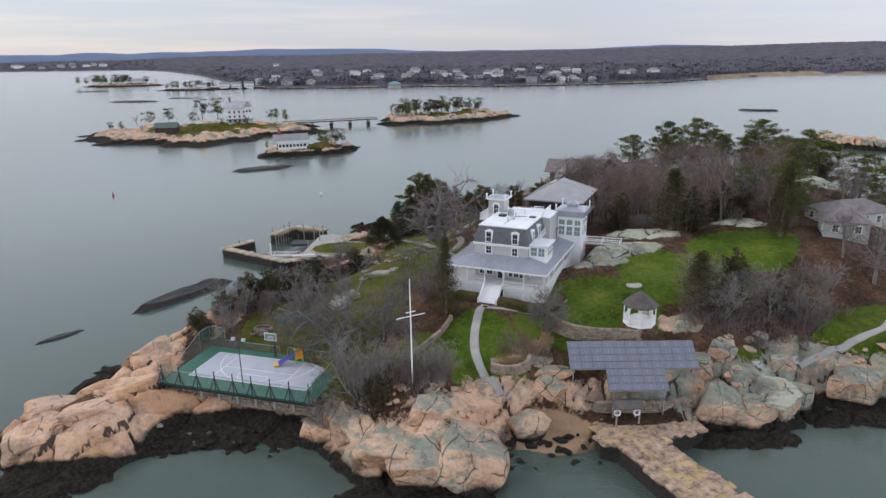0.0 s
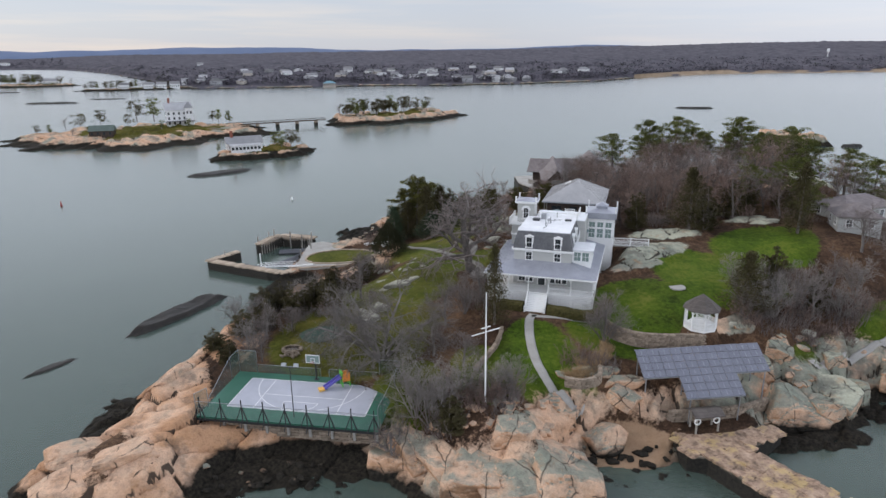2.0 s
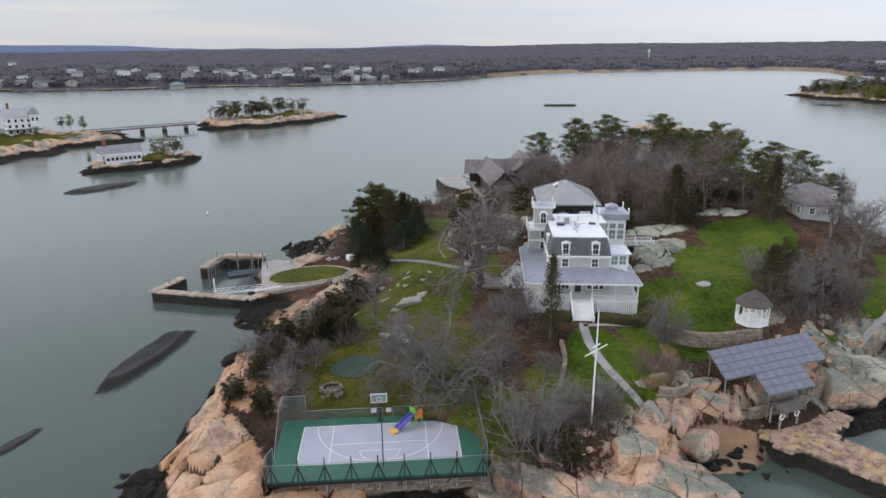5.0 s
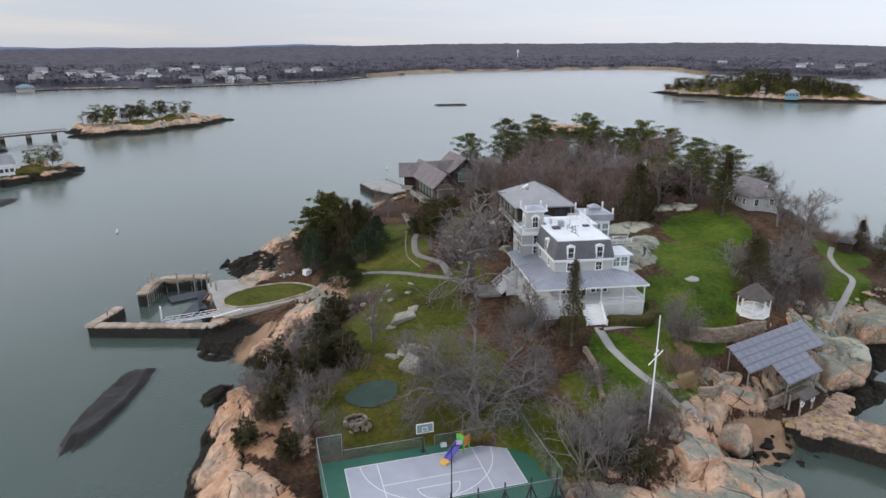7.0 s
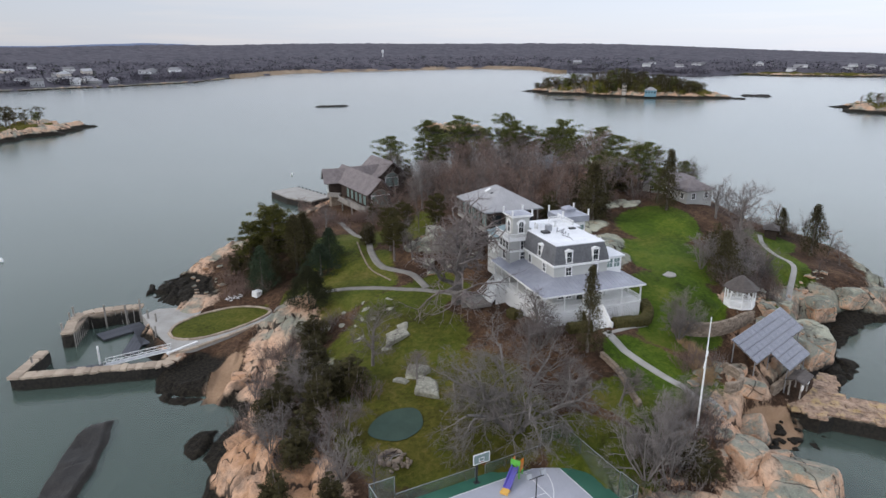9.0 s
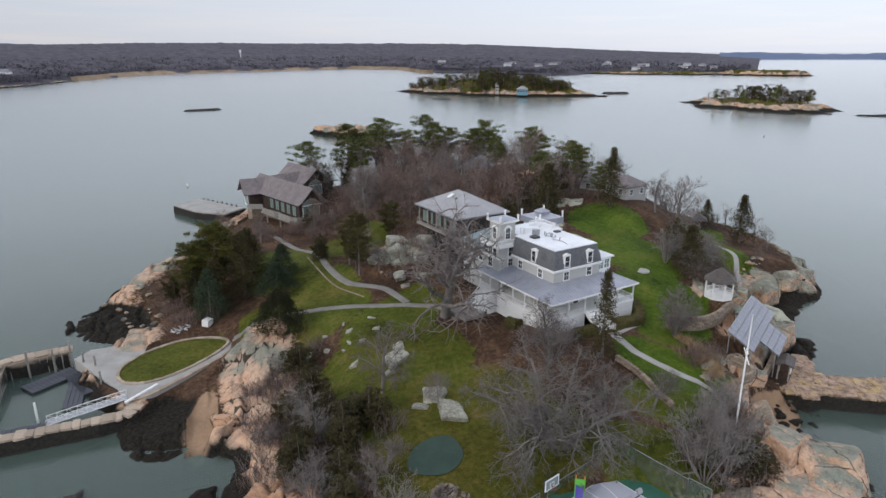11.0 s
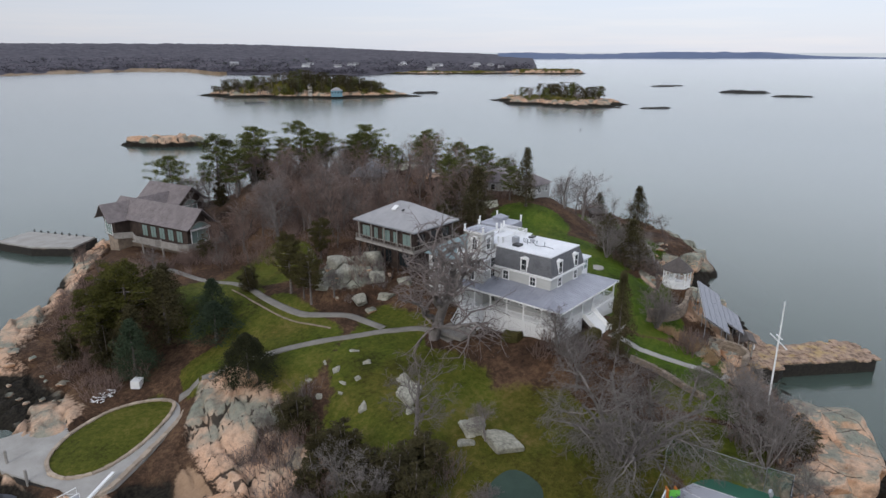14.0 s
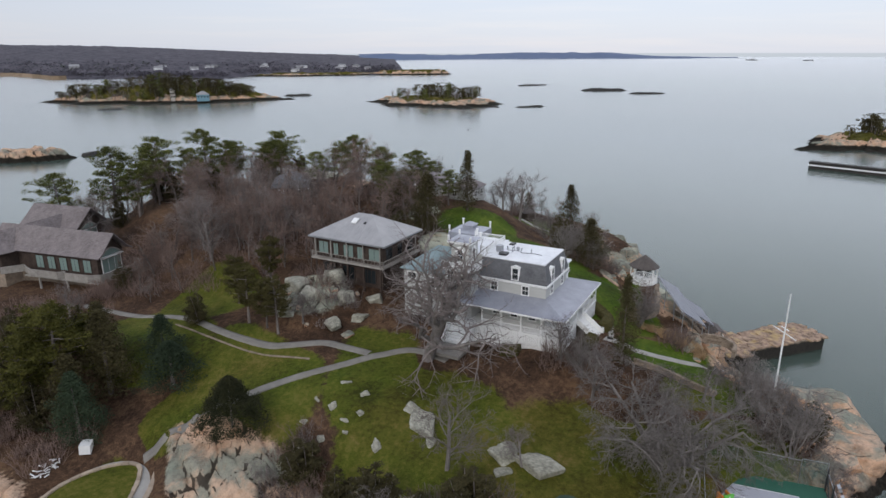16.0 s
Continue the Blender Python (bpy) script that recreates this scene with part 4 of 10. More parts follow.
REEFS = [(-79, 275, 13, 5, 35, 0.9), (243, 528, 15, 3.5, -25, 1.3), (-355, 722, 26, 8, 0, 1.2), (-530, 957, 26, 6, 0, 1.0), (450, 441, 10, 5, -50, 1.2), (632, 336, 15, 7, -60, 2.2),
         (503, 87, 14, 3, -65, 1.2), (874, 70, 18, 4, -80, 1.4), (745, -8, 26, 8, -85, 3.0), (690, -48, 20, 5, -80, 1.6), (855, 79, 16, 4, -80, 1.2), (520, 455, 9, 3, -50, 0.8),
         (-51.5, 122, 10.4, 2.3, 58, 1.5), (-65.0, 102.6, 3.6, 0.9, 52, 0.3), (-320, 780, 20, 5, 5, 0.8), (215, 303, 5, 3, 0, 1.6), (3164, -1010, 60, 14, 0, 4), (3050, -1210, 50, 14, 0, 3)]
for i, (cx, cy, rx, ry, deg, top) in enumerate(REEFS):
    island(cx, cy, rx, ry, deg, top, "low dark weed-covered rock awash in the sea", "reef", seed=40 + i)

# ---- shared parts of buildings ----
CACHE = {}


def shared(key, make, material, smooth=False):
    """One mesh for all alike pieces."""
    if key not in CACHE:
        bm = make()
        me = bpy.data.meshes.new(key[0])
        bm.to_mesh(me)
        bm.free()
        me.materials.append(material)
        if smooth:
            me.polygons.foreach_set("use_smooth", [True] * len(me.polygons))
        CACHE[key] = me
    return CACHE[key]


def piece(name, mesh, parent, m=None, label=""):
    ob = new(name, mesh)
    if parent is not None:
        ob.parent = parent
    if m is not None:
        ob.matrix_basis = m
    if label:
        ob["label"] = label
    return ob


def window_frame(w, h, cols, rows, arch=False):
    bm = bmesh.new()
    t = 0.13
    box(bm, -w / 2 - t, -w / 2, -0.07, 0.06, -0.04, h + t)
    box(bm, w / 2, w / 2 + t, -0.07, 0.06, -0.04, h + t)
    box(bm, -w / 2, w / 2, -0.07, 0.06, h, h + t)
    box(bm, -w / 2 - t - 0.05, w / 2 + t + 0.05, -0.12, 0.06, -0.12, -0.04)
    if arch:
        n = 8
        for k in range(n):
            a0, a1 = math.pi * k / n, math.pi * (k + 1) / n
            r0, r1 = w / 2, w / 2 + t
            zc = h - w / 2
            lo = [(r * math.cos(a), y, zc + r * math.sin(a)) for y in (-0.09, -0.02) for r, a in ((r0, a0), (r1 + 0.25, a0), (r1 + 0.25, a1), (r0, a1))]
            vs = [bm.verts.new(p) for p in lo]
            bm.faces.new(vs[0:4])
            bm.faces.new(vs[4:8][::-1])
            bm.faces.new((vs[0], vs[3], vs[7], vs[4]))
            bm.faces.new((vs[1], vs[5], vs[6], vs[2]))
    for c in range(1, cols):
        x = -w / 2 + w * c / cols
        box(bm, x - 0.022, x + 0.022, -0.03, 0.03, 0, h)
    for r in range(1, rows):
        z = h * r / rows
        box(bm, -w / 2, w / 2, -0.035, 0.03, z - 0.03, z + 0.03)
    return bm


def window_at(parent, u, v, z, turn, w, h, cols=2, rows=2, arch=False, glass="glass", name="window", label="", frame_mat="trim"):
    """A framed window; turn 0 faces -y of the house, -90 faces -x."""
    m = pose(u, v, z, 0, 0, turn)
    ob = piece(name, shared((name, w, h, cols, rows, arch, frame_mat), lambda: window_frame(w, h, cols, rows, arch), M[frame_mat]), parent, m, label)
    piece("pane", shared(("pane", w, h, glass), lambda: boxes((-w / 2, w / 2, -0.012, 0.012, 0, h)), M[glass]), ob)
    return ob


def railing_bm(length, height=0.95, gap=0.16, post=True, bar=0.045):
    bm = bmesh.new()
    box(bm, 0, length, -0.05, 0.05, height - 0.08, height)
    box(bm, 0, length, -0.035, 0.035, 0.10, 0.17)
    n = max(1, int(length / gap))
    for i in range(n):
        x = (i + 0.5) * length / n
        box(bm, x - bar / 2, x + bar / 2, -bar / 2, bar / 2, 0.17, height - 0.08)
    if post:
        for x in (0, length):
            box(bm, x - 0.07, x + 0.07, -0.07, 0.07, 0, height + 0.1)
    return bm


def railing(parent, a, b, height=0.95, gap=0.16, post=True, name="railing", material="white"):
    a, b = Vector(a), Vector(b)
    d = b - a
    length = round(d.length, 2)
    ang = math.atan2(d.y, d.x)
    tilt = -math.asin(d.z / d.length)
    mesh = shared((name, length, height, gap, post), lambda: railing_bm(length, height, gap, post), M[material])
    m = Matrix.Translation(a) @ Matrix.Rotation(ang, 4, "Z") @ Matrix.Rotation(tilt, 4, "Y")
    return piece(name, mesh, parent, m)


def slope_quad(name, pts, material, parent, thick=0.12, seams=0.0, label=""):
    """One roof plane with thickness, eave first (a, b), then ridge (c, d); seams: distance of its standing seams."""
    a, b, c, d = [Vector(p) for p in pts]
    n = (b - a).cross(d - a).normalized()
    if n.z < 0:
        n = -n
    bm = bmesh.new()
    hi = [bm.verts.new(p) for p in (a, b, c, d)]
    lo = [bm.verts.new(p - n * thick) for p in (a, b, c, d)]
    bm.faces.new(hi)
    bm.faces.new(lo[::-1])
    for i in range(4):
        bm.faces.new((hi[i], lo[i], lo[(i + 1) % 4], hi[(i + 1) % 4]))
    bmesh.ops.recalc_face_normals(bm, faces=bm.faces[:])
    ob = part(name, bm, material, parent, label)
    if seams:
        bm = bmesh.new()
        e = (b - a).normalized()
        length = (b - a).length
        s0, s1 = (d - a).dot(e), (c - a).dot(e)
        up = (d - a) - e * s0
        k = int(length / seams)
        for i in range(1, k):
            s = i * length / k
            f = 1.0
            if s < s0:
                f = min(f, s / s0)
            if s > s1:
                f = min(f, (length - s) / (length - s1))
            if f < 0.04:
                continue
            p = a + e * s
            beam(bm, p + n * 0.02, p + up * f + n * 0.02, 0.035, 0.05)
        part("seam", bm, material, ob)["kind"] = "stuff"
    return ob


# ---- the Victorian house ----
HX, HY, HTURN = 6.73, 99.68, -22.5
HOUSE = pose(HX, HY, 0, 0, 0, HTURN)


def house_to_world(u, v, z=0.0):
    return HOUSE @ Vector((u, v, z))


house = thing("house", "white and grey Victorian house with slate mansard and wide porch", "house", HOUSE)
EAVE, PTOP, FLOOR, CORN, MTOP = 14.75, 15.85, 12.05, 17.3, 20.25
# storeys
part("wall", boxes((0.25, 8.95, 0.25, 9.6, 9.6, CORN)), M["grey_wall"], house, "grey clapboard wall")
bm = bmesh.new()
for i, (x0, x1, y0, y1, z0, z1) in enumerate(((0.12, 9.08, 0.12, 9.6, CORN, CORN + 0.16), (-0.05, 9.25, -0.05, 9.6, CORN + 0.16, CORN + 0.36))):
    box(bm, x0, x1, y0, y1, z0, z1)
part("cornice", bm, M["trim"], house, "white moulded cornice")
# mansard: slightly bowed slate slopes
bm = bmesh.new()
prev = None
for s in range(5):
    f = s / 4
    inset = 0.12 + 0.62 * f ** 1.5
    z = CORN + 0.36 + (MTOP - CORN - 0.36) * f
    ring = [bm.verts.new((x, y, z)) for x, y in ((inset, inset), (9.2 - inset, inset), (9.2 - inset, 9.7), (inset, 9.7))]
    if prev:
        for k in range(4):
            bm.faces.new((prev[k], prev[(k + 1) % 4], ring[(k + 1) % 4], ring[k]))
    prev = ring
bm.faces.new(prev)
part("mansard_roof", bm, M["slate"], house, "dark grey slate mansard slopes")
part("flat_roof", boxes((0.66, 8.54, 0.66, 9.7, MTOP, MTOP + 0.14)), M["white_roof"], house, "white membrane flat roof")
part("roof_hatch", boxes((1.9, 3.0, 6.7, 7.8, MTOP + 0.14, MTOP + 0.42)), M["black_metal"], house, "dark roof hatch")
part("vent_box", boxes((3.1, 3.9, 7.9, 8.7, MTOP + 0.14, MTOP + 1.05)), M["galv"], house, "grey rooftop unit")
part("skylight", boxes((6.9, 7.9, 7.6, 8.3, MTOP + 0.14, MTOP + 0.34)), M["black_metal"], house)
for k, (x, y, hgt) in enumerate(((4.4, 4.0, 0.5), (4.9, 5.6, 0.35), (4.0, 6.6, 0.6), (5.3, 6.9, 0.3), (4.6, 7.6, 0.45))):
    bm = bmesh.new()
    tube(bm, [(x, y, MTOP + 0.14), (x, y, MTOP + 0.14 + hgt)], [0.06, 0.06], 8)
    tube(bm, [(x, y, MTOP + 0.14 + hgt), (x + 0.1, y, MTOP + 0.2 + hgt)], [0.11, 0.11], 8)
    part("vent_pipe", bm, M["galv"], house)
bm = bmesh.new()
pts = [(4.3, 2.4), (4.6, 3.8), (4.1, 5.2), (5.0, 6.1), (4.5, 7.4), (6.4, 8.3)]
tube(bm, [(x, y, MTOP + 0.17) for x, y in pts], [0.035] * 6, 5)
part("roof_cable", bm, M["black_metal"], house)
bm = bmesh.new()
tube(bm, [(4.55, 6.0, MTOP + 0.6), (4.5, 5.97, MTOP + 0.66)], [0.28, 0.24], 14)
beam(bm, (4.55, 6.0, MTOP + 0.14), (4.55, 6.0, MTOP + 0.6), 0.05)
part("dish_aerial", bm, M["galv"], house, "small grey dish aerial")


def mansard_window(u, v, turn):
    """A tall casement in a shallow dormer case with a peaked head."""
    def case():
        b = bmesh.new()
        box(b, -0.62, 0.62, 0.02, 0.85, -0.1, 1.66)
        prism_pts = [(-0.72, 1.66), (0.72, 1.66), (0.0, 1.92)]
        lo = [b.verts.new((x, -0.1, z)) for x, z in prism_pts]
        hi = [b.verts.new((x, 0.9, z)) for x, z in prism_pts]
        for i in range(3):
            b.faces.new((lo[i], lo[(i + 1) % 3], hi[(i + 1) % 3], hi[i]))
        b.faces.new(lo[::-1])
        b.faces.new(hi)
        return b
    m = pose(u, v, CORN + 0.62, 0, 0, turn)
    ob = piece("dormer", shared(("dormer",), case, M["trim"]), house, m, "white dormer case with a tall sash")
    w = piece("window", shared(("window", 0.78, 1.5, 2, 2, False), lambda: window_frame(0.78, 1.5, 2, 2), M["trim"]), ob)
    w["label"] = "white sash with dark panes"
    bm2 = boxes((-0.39, 0.39, -0.03, 0.018, 0, 1.5))
    part("pane", bm2, M["glass"], ob)


for u in (2.55, 6.85):
    mansard_window(u, 0.2, 0)
    window_at(house, u, 0.23, PTOP + 0.12, 0, 0.85, 1.15)
mansard_window(0.2, 4.6, -90)
for v in (2.9, 6.4):
    mansard_window(9.0, v, 90)
for v in (3.1, 7.6):
    window_at(house, 0.23, v, PTOP + 0.12, -90, 0.85, 1.15)
window_at(house, 8.97, 6.8, PTOP + 0.12, 90, 0.85, 1.15)
# ground floor openings under the porch
for u, w, c in ((1.55, 0.95, 2), (2.75, 0.95, 2), (6.3, 0.7, 1), (7.15, 0.9, 2), (8.0, 0.7, 1)):
    window_at(house, u, 0.23, FLOOR + 0.45, 0, w, 1.75, c, 2)
for v in (2.0, 4.6, 7.2):
    window_at(house, 0.23, v, FLOOR + 0.5, -90, 0.95, 1.7)
    window_at(house, 8.97, v, FLOOR + 0.5, 90, 0.95, 1.7)
door = part("door", boxes((4.1, 5.1, 0.16, 0.24, FLOOR, FLOOR + 2.15)), M["glass"], house, "glazed front door")
bm = boxes((3.95, 4.1, 0.12, 0.25, FLOOR, FLOOR + 2.3), (5.1, 5.25, 0.12, 0.25, FLOOR, FLOOR + 2.3), (4.1, 5.1, 0.12, 0.25, FLOOR + 2.15, FLOOR + 2.3))
part("door_frame", bm, M["trim"], door)
# porch: floor, posts with brackets, rails, skirt, roof
PU0, PU1, PV0, PVW, PVE = -3.1, 12.7, -3.35, 13.4, 14.6
porch_floor = part("porch_floor", boxes((PU0, PU1, PV0, 0.24, FLOOR - 0.14, FLOOR), (PU0, 0.24, 0.24, PVW, FLOOR - 0.14, FLOOR), (8.96, PU1, 0.24, PVE, FLOOR - 0.14, FLOOR)), M["white"], house, "pale grey painted porch floor")


def porch_post():
    b = bmesh.new()
    hgt = EAVE - FLOOR - 0.1
    box(b, -0.08, 0.08, -0.08, 0.08, 0, hgt)
    box(b, -0.13, 0.13, -0.13, 0.13, 0, 0.2)
    box(b, -0.13, 0.13, -0.13, 0.13, hgt - 0.12, hgt)
    for s in (-1, 1):
        beam(b, (0, 0, hgt - 0.62), (s * 0.52, 0, hgt - 0.08), 0.07)
        beam(b, (s * 0.1, 0, hgt - 0.35), (s * 0.3, 0, hgt - 0.1), 0.05)
    return b


post_mesh = shared(("porch_post",), porch_post, M["trim"])
front_us = [PU0 + 0.15, 0.15, 3.15, 6.15, 9.4, PU1 - 0.15]
west_vs = [PV0 + 0.15 + i * 2.78 for i in range(1, 6)] + [PVW - 0.1]
east_vs = [PV0 + 0.15 + i * 2.95 for i in range(1, 6)] + [PVE - 0.1]
for u in front_us:
    piece("porch_post", post_mesh, house, pose(u, PV0 + 0.15, FLOOR))
for v in west_vs:
    piece("porch_post", post_mesh, house, pose(PU0 + 0.15, v, FLOOR, 0, 0, 90))
for v in east_vs:
    piece("porch_post", post_mesh, house, pose(PU1 - 0.15, v, FLOOR, 0, 0, 90))
for i, (a, b) in enumerate(zip(front_us, front_us[1:])):
    if i != 2:
        railing(house, (a + 0.1, PV0 + 0.15, FLOOR), (b - 0.1, PV0 + 0.15, FLOOR), 0.85, 0.17, False)
for us, vs in ((PU0 + 0.15, [PV0 + 0.15] + west_vs), (PU1 - 0.15, [PV0 + 0.15] + east_vs)):
    for i, (a, b) in enumerate(zip(vs, vs[1:])):
        if us < 0 and i == 4:
            continue
        railing(house, (us, a + 0.1, FLOOR), (us, b - 0.1, FLOOR), 0.85, 0.17, False)


def skirt_panel(length, height):
    b = bmesh.new()
    box(b, 0, length, -0.03, 0.03, 0, 0.16)
    box(b, 0, length, -0.03, 0.03, height - 0.2, height)
    box(b, 0, 0.16, -0.03, 0.03, 0.16, height - 0.2)
    box(b, length - 0.16, length, -0.03, 0.03, 0.16, height - 0.2)
    return b


def skirt(a, b, low):
    a, b = Vector(a), Vector(b)
    length, height = round((b - a).length, 2), FLOOR - 0.14 - low
    pan = piece("skirt_panel", shared(("skirt_panel", length, round(height, 2)), lambda: skirt_panel(length, height), M["white"]), house,
          Matrix.Translation((a.x, a.y, low)) @ Matrix.Rotation(math.atan2(b.y - a.y, b.x - a.x), 4, "Z"))
    n = int(length / 0.3)
    for k in range(n):
        piece("slat", shared(("skirt_slat", round(height, 2)), lambda: boxes((-0.12, 0.12, -0.015, 0.015, 0.16, height - 0.2)), M["white"]), pan, pose(0.16 + (length - 0.32) * (k + 0.5) / n, 0, 0))


for i, (a, b) in enumerate(zip(front_us, front_us[1:])):
    if i != 2:
        skirt((a, PV0 + 0.1, 0), (b, PV0 + 0.1, 0), 9.5)
for vs, us in (([PV0 + 0.1] + west_vs, PU0 + 0.1), ([PV0 + 0.1] + east_vs, PU1 - 0.1)):
    for a, b in zip(vs, vs[1:]):
        skirt((us, a, 0), (us, b, 0), 8.6 if us < 0 else 10.0)
eu0, eu1, ev0 = -3.45, 13.0, -3.7
for pts in ([(eu0, ev0, EAVE), (eu1, ev0, EAVE), (8.95, 0.25, PTOP), (0.25, 0.25, PTOP)],
            [(eu0, 13.8, EAVE), (eu0, ev0, EAVE), (0.25, 0.25, PTOP), (0.25, 13.8, PTOP)],
            [(eu1, ev0, EAVE), (eu1, 15.0, EAVE), (8.95, 15.0, PTOP), (8.95, 0.25, PTOP)]):
    slope_quad("porch_roof", pts, M["porch_roof"], house, 0.14, 0.55, "grey standing-seam metal porch roof")
for pts in (((eu0, ev0 - 0.03), (eu1, ev0 - 0.03)), ((eu0 - 0.03, 13.8), (eu0 - 0.03, ev0)), ((eu1 + 0.03, ev0), (eu1 + 0.03, 15.0))):
    bm = bmesh.new()
    beam(bm, (*pts[0], EAVE - 0.12), (*pts[1], EAVE - 0.12), 0.06, 0.22)
    part("fascia", bm, M["trim"], house)
bm = boxes((PU0, PU1, PV0, 0.24, EAVE - 0.28, EAVE - 0.2), (PU0, 0.24, 0.24, PVW, EAVE - 0.28, EAVE - 0.2), (8.96, PU1, 0.24, PVE, EAVE - 0.28, EAVE - 0.2))
part("porch_ceiling", bm, M["white"], house)
# front steps
N_STEP = 12
for k in range(N_STEP):
    z = FLOOR - (k + 1) * (FLOOR - 9.95) / N_STEP
    y = PV0 - k * 0.235
    piece("step", shared(("front_step",), lambda: boxes((-1.4, 1.4, -0.26, 0, -0.25, 0)), M["white"]), house, pose(4.65, y, z))
for u in (3.2, 6.1):
    bm = bmesh.new()
    beam(bm, (u, PV0, FLOOR + 0.32), (u, PV0 - N_STEP * 0.235, 10.2), 0.14, 0.62)
    box(bm, u - 0.12, u + 0.12, PV0 - N_STEP * 0.235 - 0.12, PV0 - N_STEP * 0.235 + 0.12, 9.8, 10.85)
    part("stair_cheek", bm, M["white"], house)
# the east bay on the porch roof
bay = part("bay", boxes((8.9, 11.75, 0.85, 4.6, 14.9, 17.72)), M["trim"], house, "white glazed bay with a flat white roof")
part("bay_roof", boxes((8.9, 12.1, 0.5, 4.95, 17.72, 17.94)), M["white_roof"], bay)
for u in (9.75, 10.95):
    window_at(house, u, 0.83, 16.15, 0, 0.95, 1.3, 2, 2, glass="glass_pale")
for v in (1.6, 2.75, 3.9):
    window_at(house, 11.77, v, 16.15, 90, 0.9, 1.3, 2, 2, glass="glass_pale")
railing(house, (9.2, 5.2, 17.3), (9.2, 9.2, 17.6), 0.9, 0.3)
# the west tower
tower = part("tower", boxes((-2.05, 1.95, 9.95, 14.0, 9.0, 18.75)), M["grey_wall"], house, "square grey tower with a balcony")
part("band", boxes((-2.15, 2.05, 9.85, 14.1, 16.95, 17.2)), M["trim"], tower)
part("balcony_floor", boxes((-2.5, 2.3, 9.5, 14.45, 18.75, 19.0)), M["trim"], tower)
for a, b in (((-2.4, 9.6), (2.2, 9.6)), ((-2.4, 14.3), (-2.4, 9.6)), ((2.2, 9.6), (2.2, 11.2))):
    railing(tower, (*a, 19.0), (*b, 19.0), 0.95, 0.15, name="balcony_railing")
cupola = part("cupola", boxes((-1.3, 1.5, 10.75, 13.4, 19.0, 22.3)), M["grey_wall"], house, "small grey cupola with arched windows")
part("cap", boxes((-1.72, 1.92, 10.3, 13.85, 22.3, 22.56), (-1.5, 1.7, 10.55, 13.6, 22.15, 22.3)), M["trim"], cupola)
bm = bmesh.new()
base = [bm.verts.new(p) for p in ((-1.72, 10.3, 22.56), (1.92, 10.3, 22.56), (1.92, 13.85, 22.56), (-1.72, 13.85, 22.56))]
apex = bm.verts.new((0.1, 12.08, 22.95))
for k in range(4):
    bm.faces.new((base[k], base[(k + 1) % 4], apex))
part("cap_roof", bm, M["porch_roof"], cupola)


def finial():
    b = bmesh.new()
    box(b, -0.1, 0.1, -0.1, 0.1, 0, 0.75)
    box(b, -0.14, 0.14, -0.14, 0.14, 0.75, 0.83)
    return b


for u, v in ((-1.55, 10.45), (1.75, 10.45), (-1.55, 13.7), (1.75, 13.7)):
    piece("finial", shared(("finial",), finial, M["trim"]), house, pose(u, v, 22.5))
window_at(house, 0.1, 10.73, 19.75, 0, 0.8, 1.7, 2, 2, True)
window_at(house, -1.32, 12.05, 19.75, -90, 0.8, 1.7, 2, 2, True)
for v in (10.9, 12.0, 13.1):
    window_at(house, -2.07, v, 17.35, -90, 0.85, 1.15)
window_at(house, 0.2, 9.93, 17.3, 0, 0.95, 1.3)
window_at(house, 0.2, 9.93, PTOP - 0.1, 0, 0.95, 1.05)
window_at(house, -2.07, 12.0, 15.5, -90, 0.95, 1.4)
# the block between the towers, with its roof deck
part("wall", boxes((1.9, 9.9, 9.6, 15.0, 9.6, 20.05)), M["grey_wall"], house)
part("roof_deck", boxes((1.9, 9.9, 9.5, 15.1, 20.05, 20.2)), M["white_roof"], house)
for a, b in (((2.4, 9.75), (5.4, 9.75)), ((5.4, 9.75), (8.6, 9.75)), ((8.6, 9.75), (8.6, 14.5)), ((2.4, 9.75), (2.4, 10.6))):
    railing(house, (*a, 20.2), (*b, 20.2), 0.95, 0.19, name="roof_railing")


def lattice_seat():
    b = bmesh.new()
    for x in (0, 1.6):
        box(b, x - 0.04, x + 0.04, -0.04, 0.04, 0, 0.9)
    box(b, 0, 1.6, -0.04, 0.04, 0.82, 0.9)
    for k in range(4):
        beam(b, (0.4 * k, 0, 0.1), (0.4 * k + 0.4, 0, 0.82), 0.04)
        beam(b, (0.4 * k + 0.4, 0, 0.1), (0.4 * k, 0, 0.82), 0.04)
    box(b, 0, 1.6, 0, 0.5, 0.4, 0.45)
    return b


piece("roof_bench", shared(("roof_bench",), lattice_seat, M["white"]), house, pose(6.2, 13.2, 20.2))
# the east tower: a glazed room under a lantern
etower = part("sun_tower", boxes((9.9, 14.1, 14.95, 19.1, 10.0, 19.35)), M["trim"], house, "white glazed tower room with a lantern roof")
part("parapet", boxes((9.45, 14.55, 14.5, 19.55, 19.35, 20.35)), M["porch_roof"], etower, "grey metal parapet")
bm = bmesh.new()
base = [bm.verts.new(p) for p in ((9.45, 14.5, 20.36), (14.55, 14.5, 20.36), (14.55, 19.55, 20.36), (9.45, 19.55, 20.36))]
top = [bm.verts.new(p) for p in ((11.0, 16.1, 20.75), (13.0, 16.1, 20.75), (13.0, 18.0, 20.75), (11.0, 18.0, 20.75))]
for k in range(4):
    bm.faces.new((base[k], base[(k + 1) % 4], top[(k + 1) % 4], top[k]))
bm.faces.new(top)
part("tower_roof", bm, M["porch_roof"], etower)
lantern = part("lantern", boxes((11.1, 12.9, 16.2, 17.9, 20.74, 21.2)), M["porch_roof"], house, "grey roof lantern")
bm = bmesh.new()
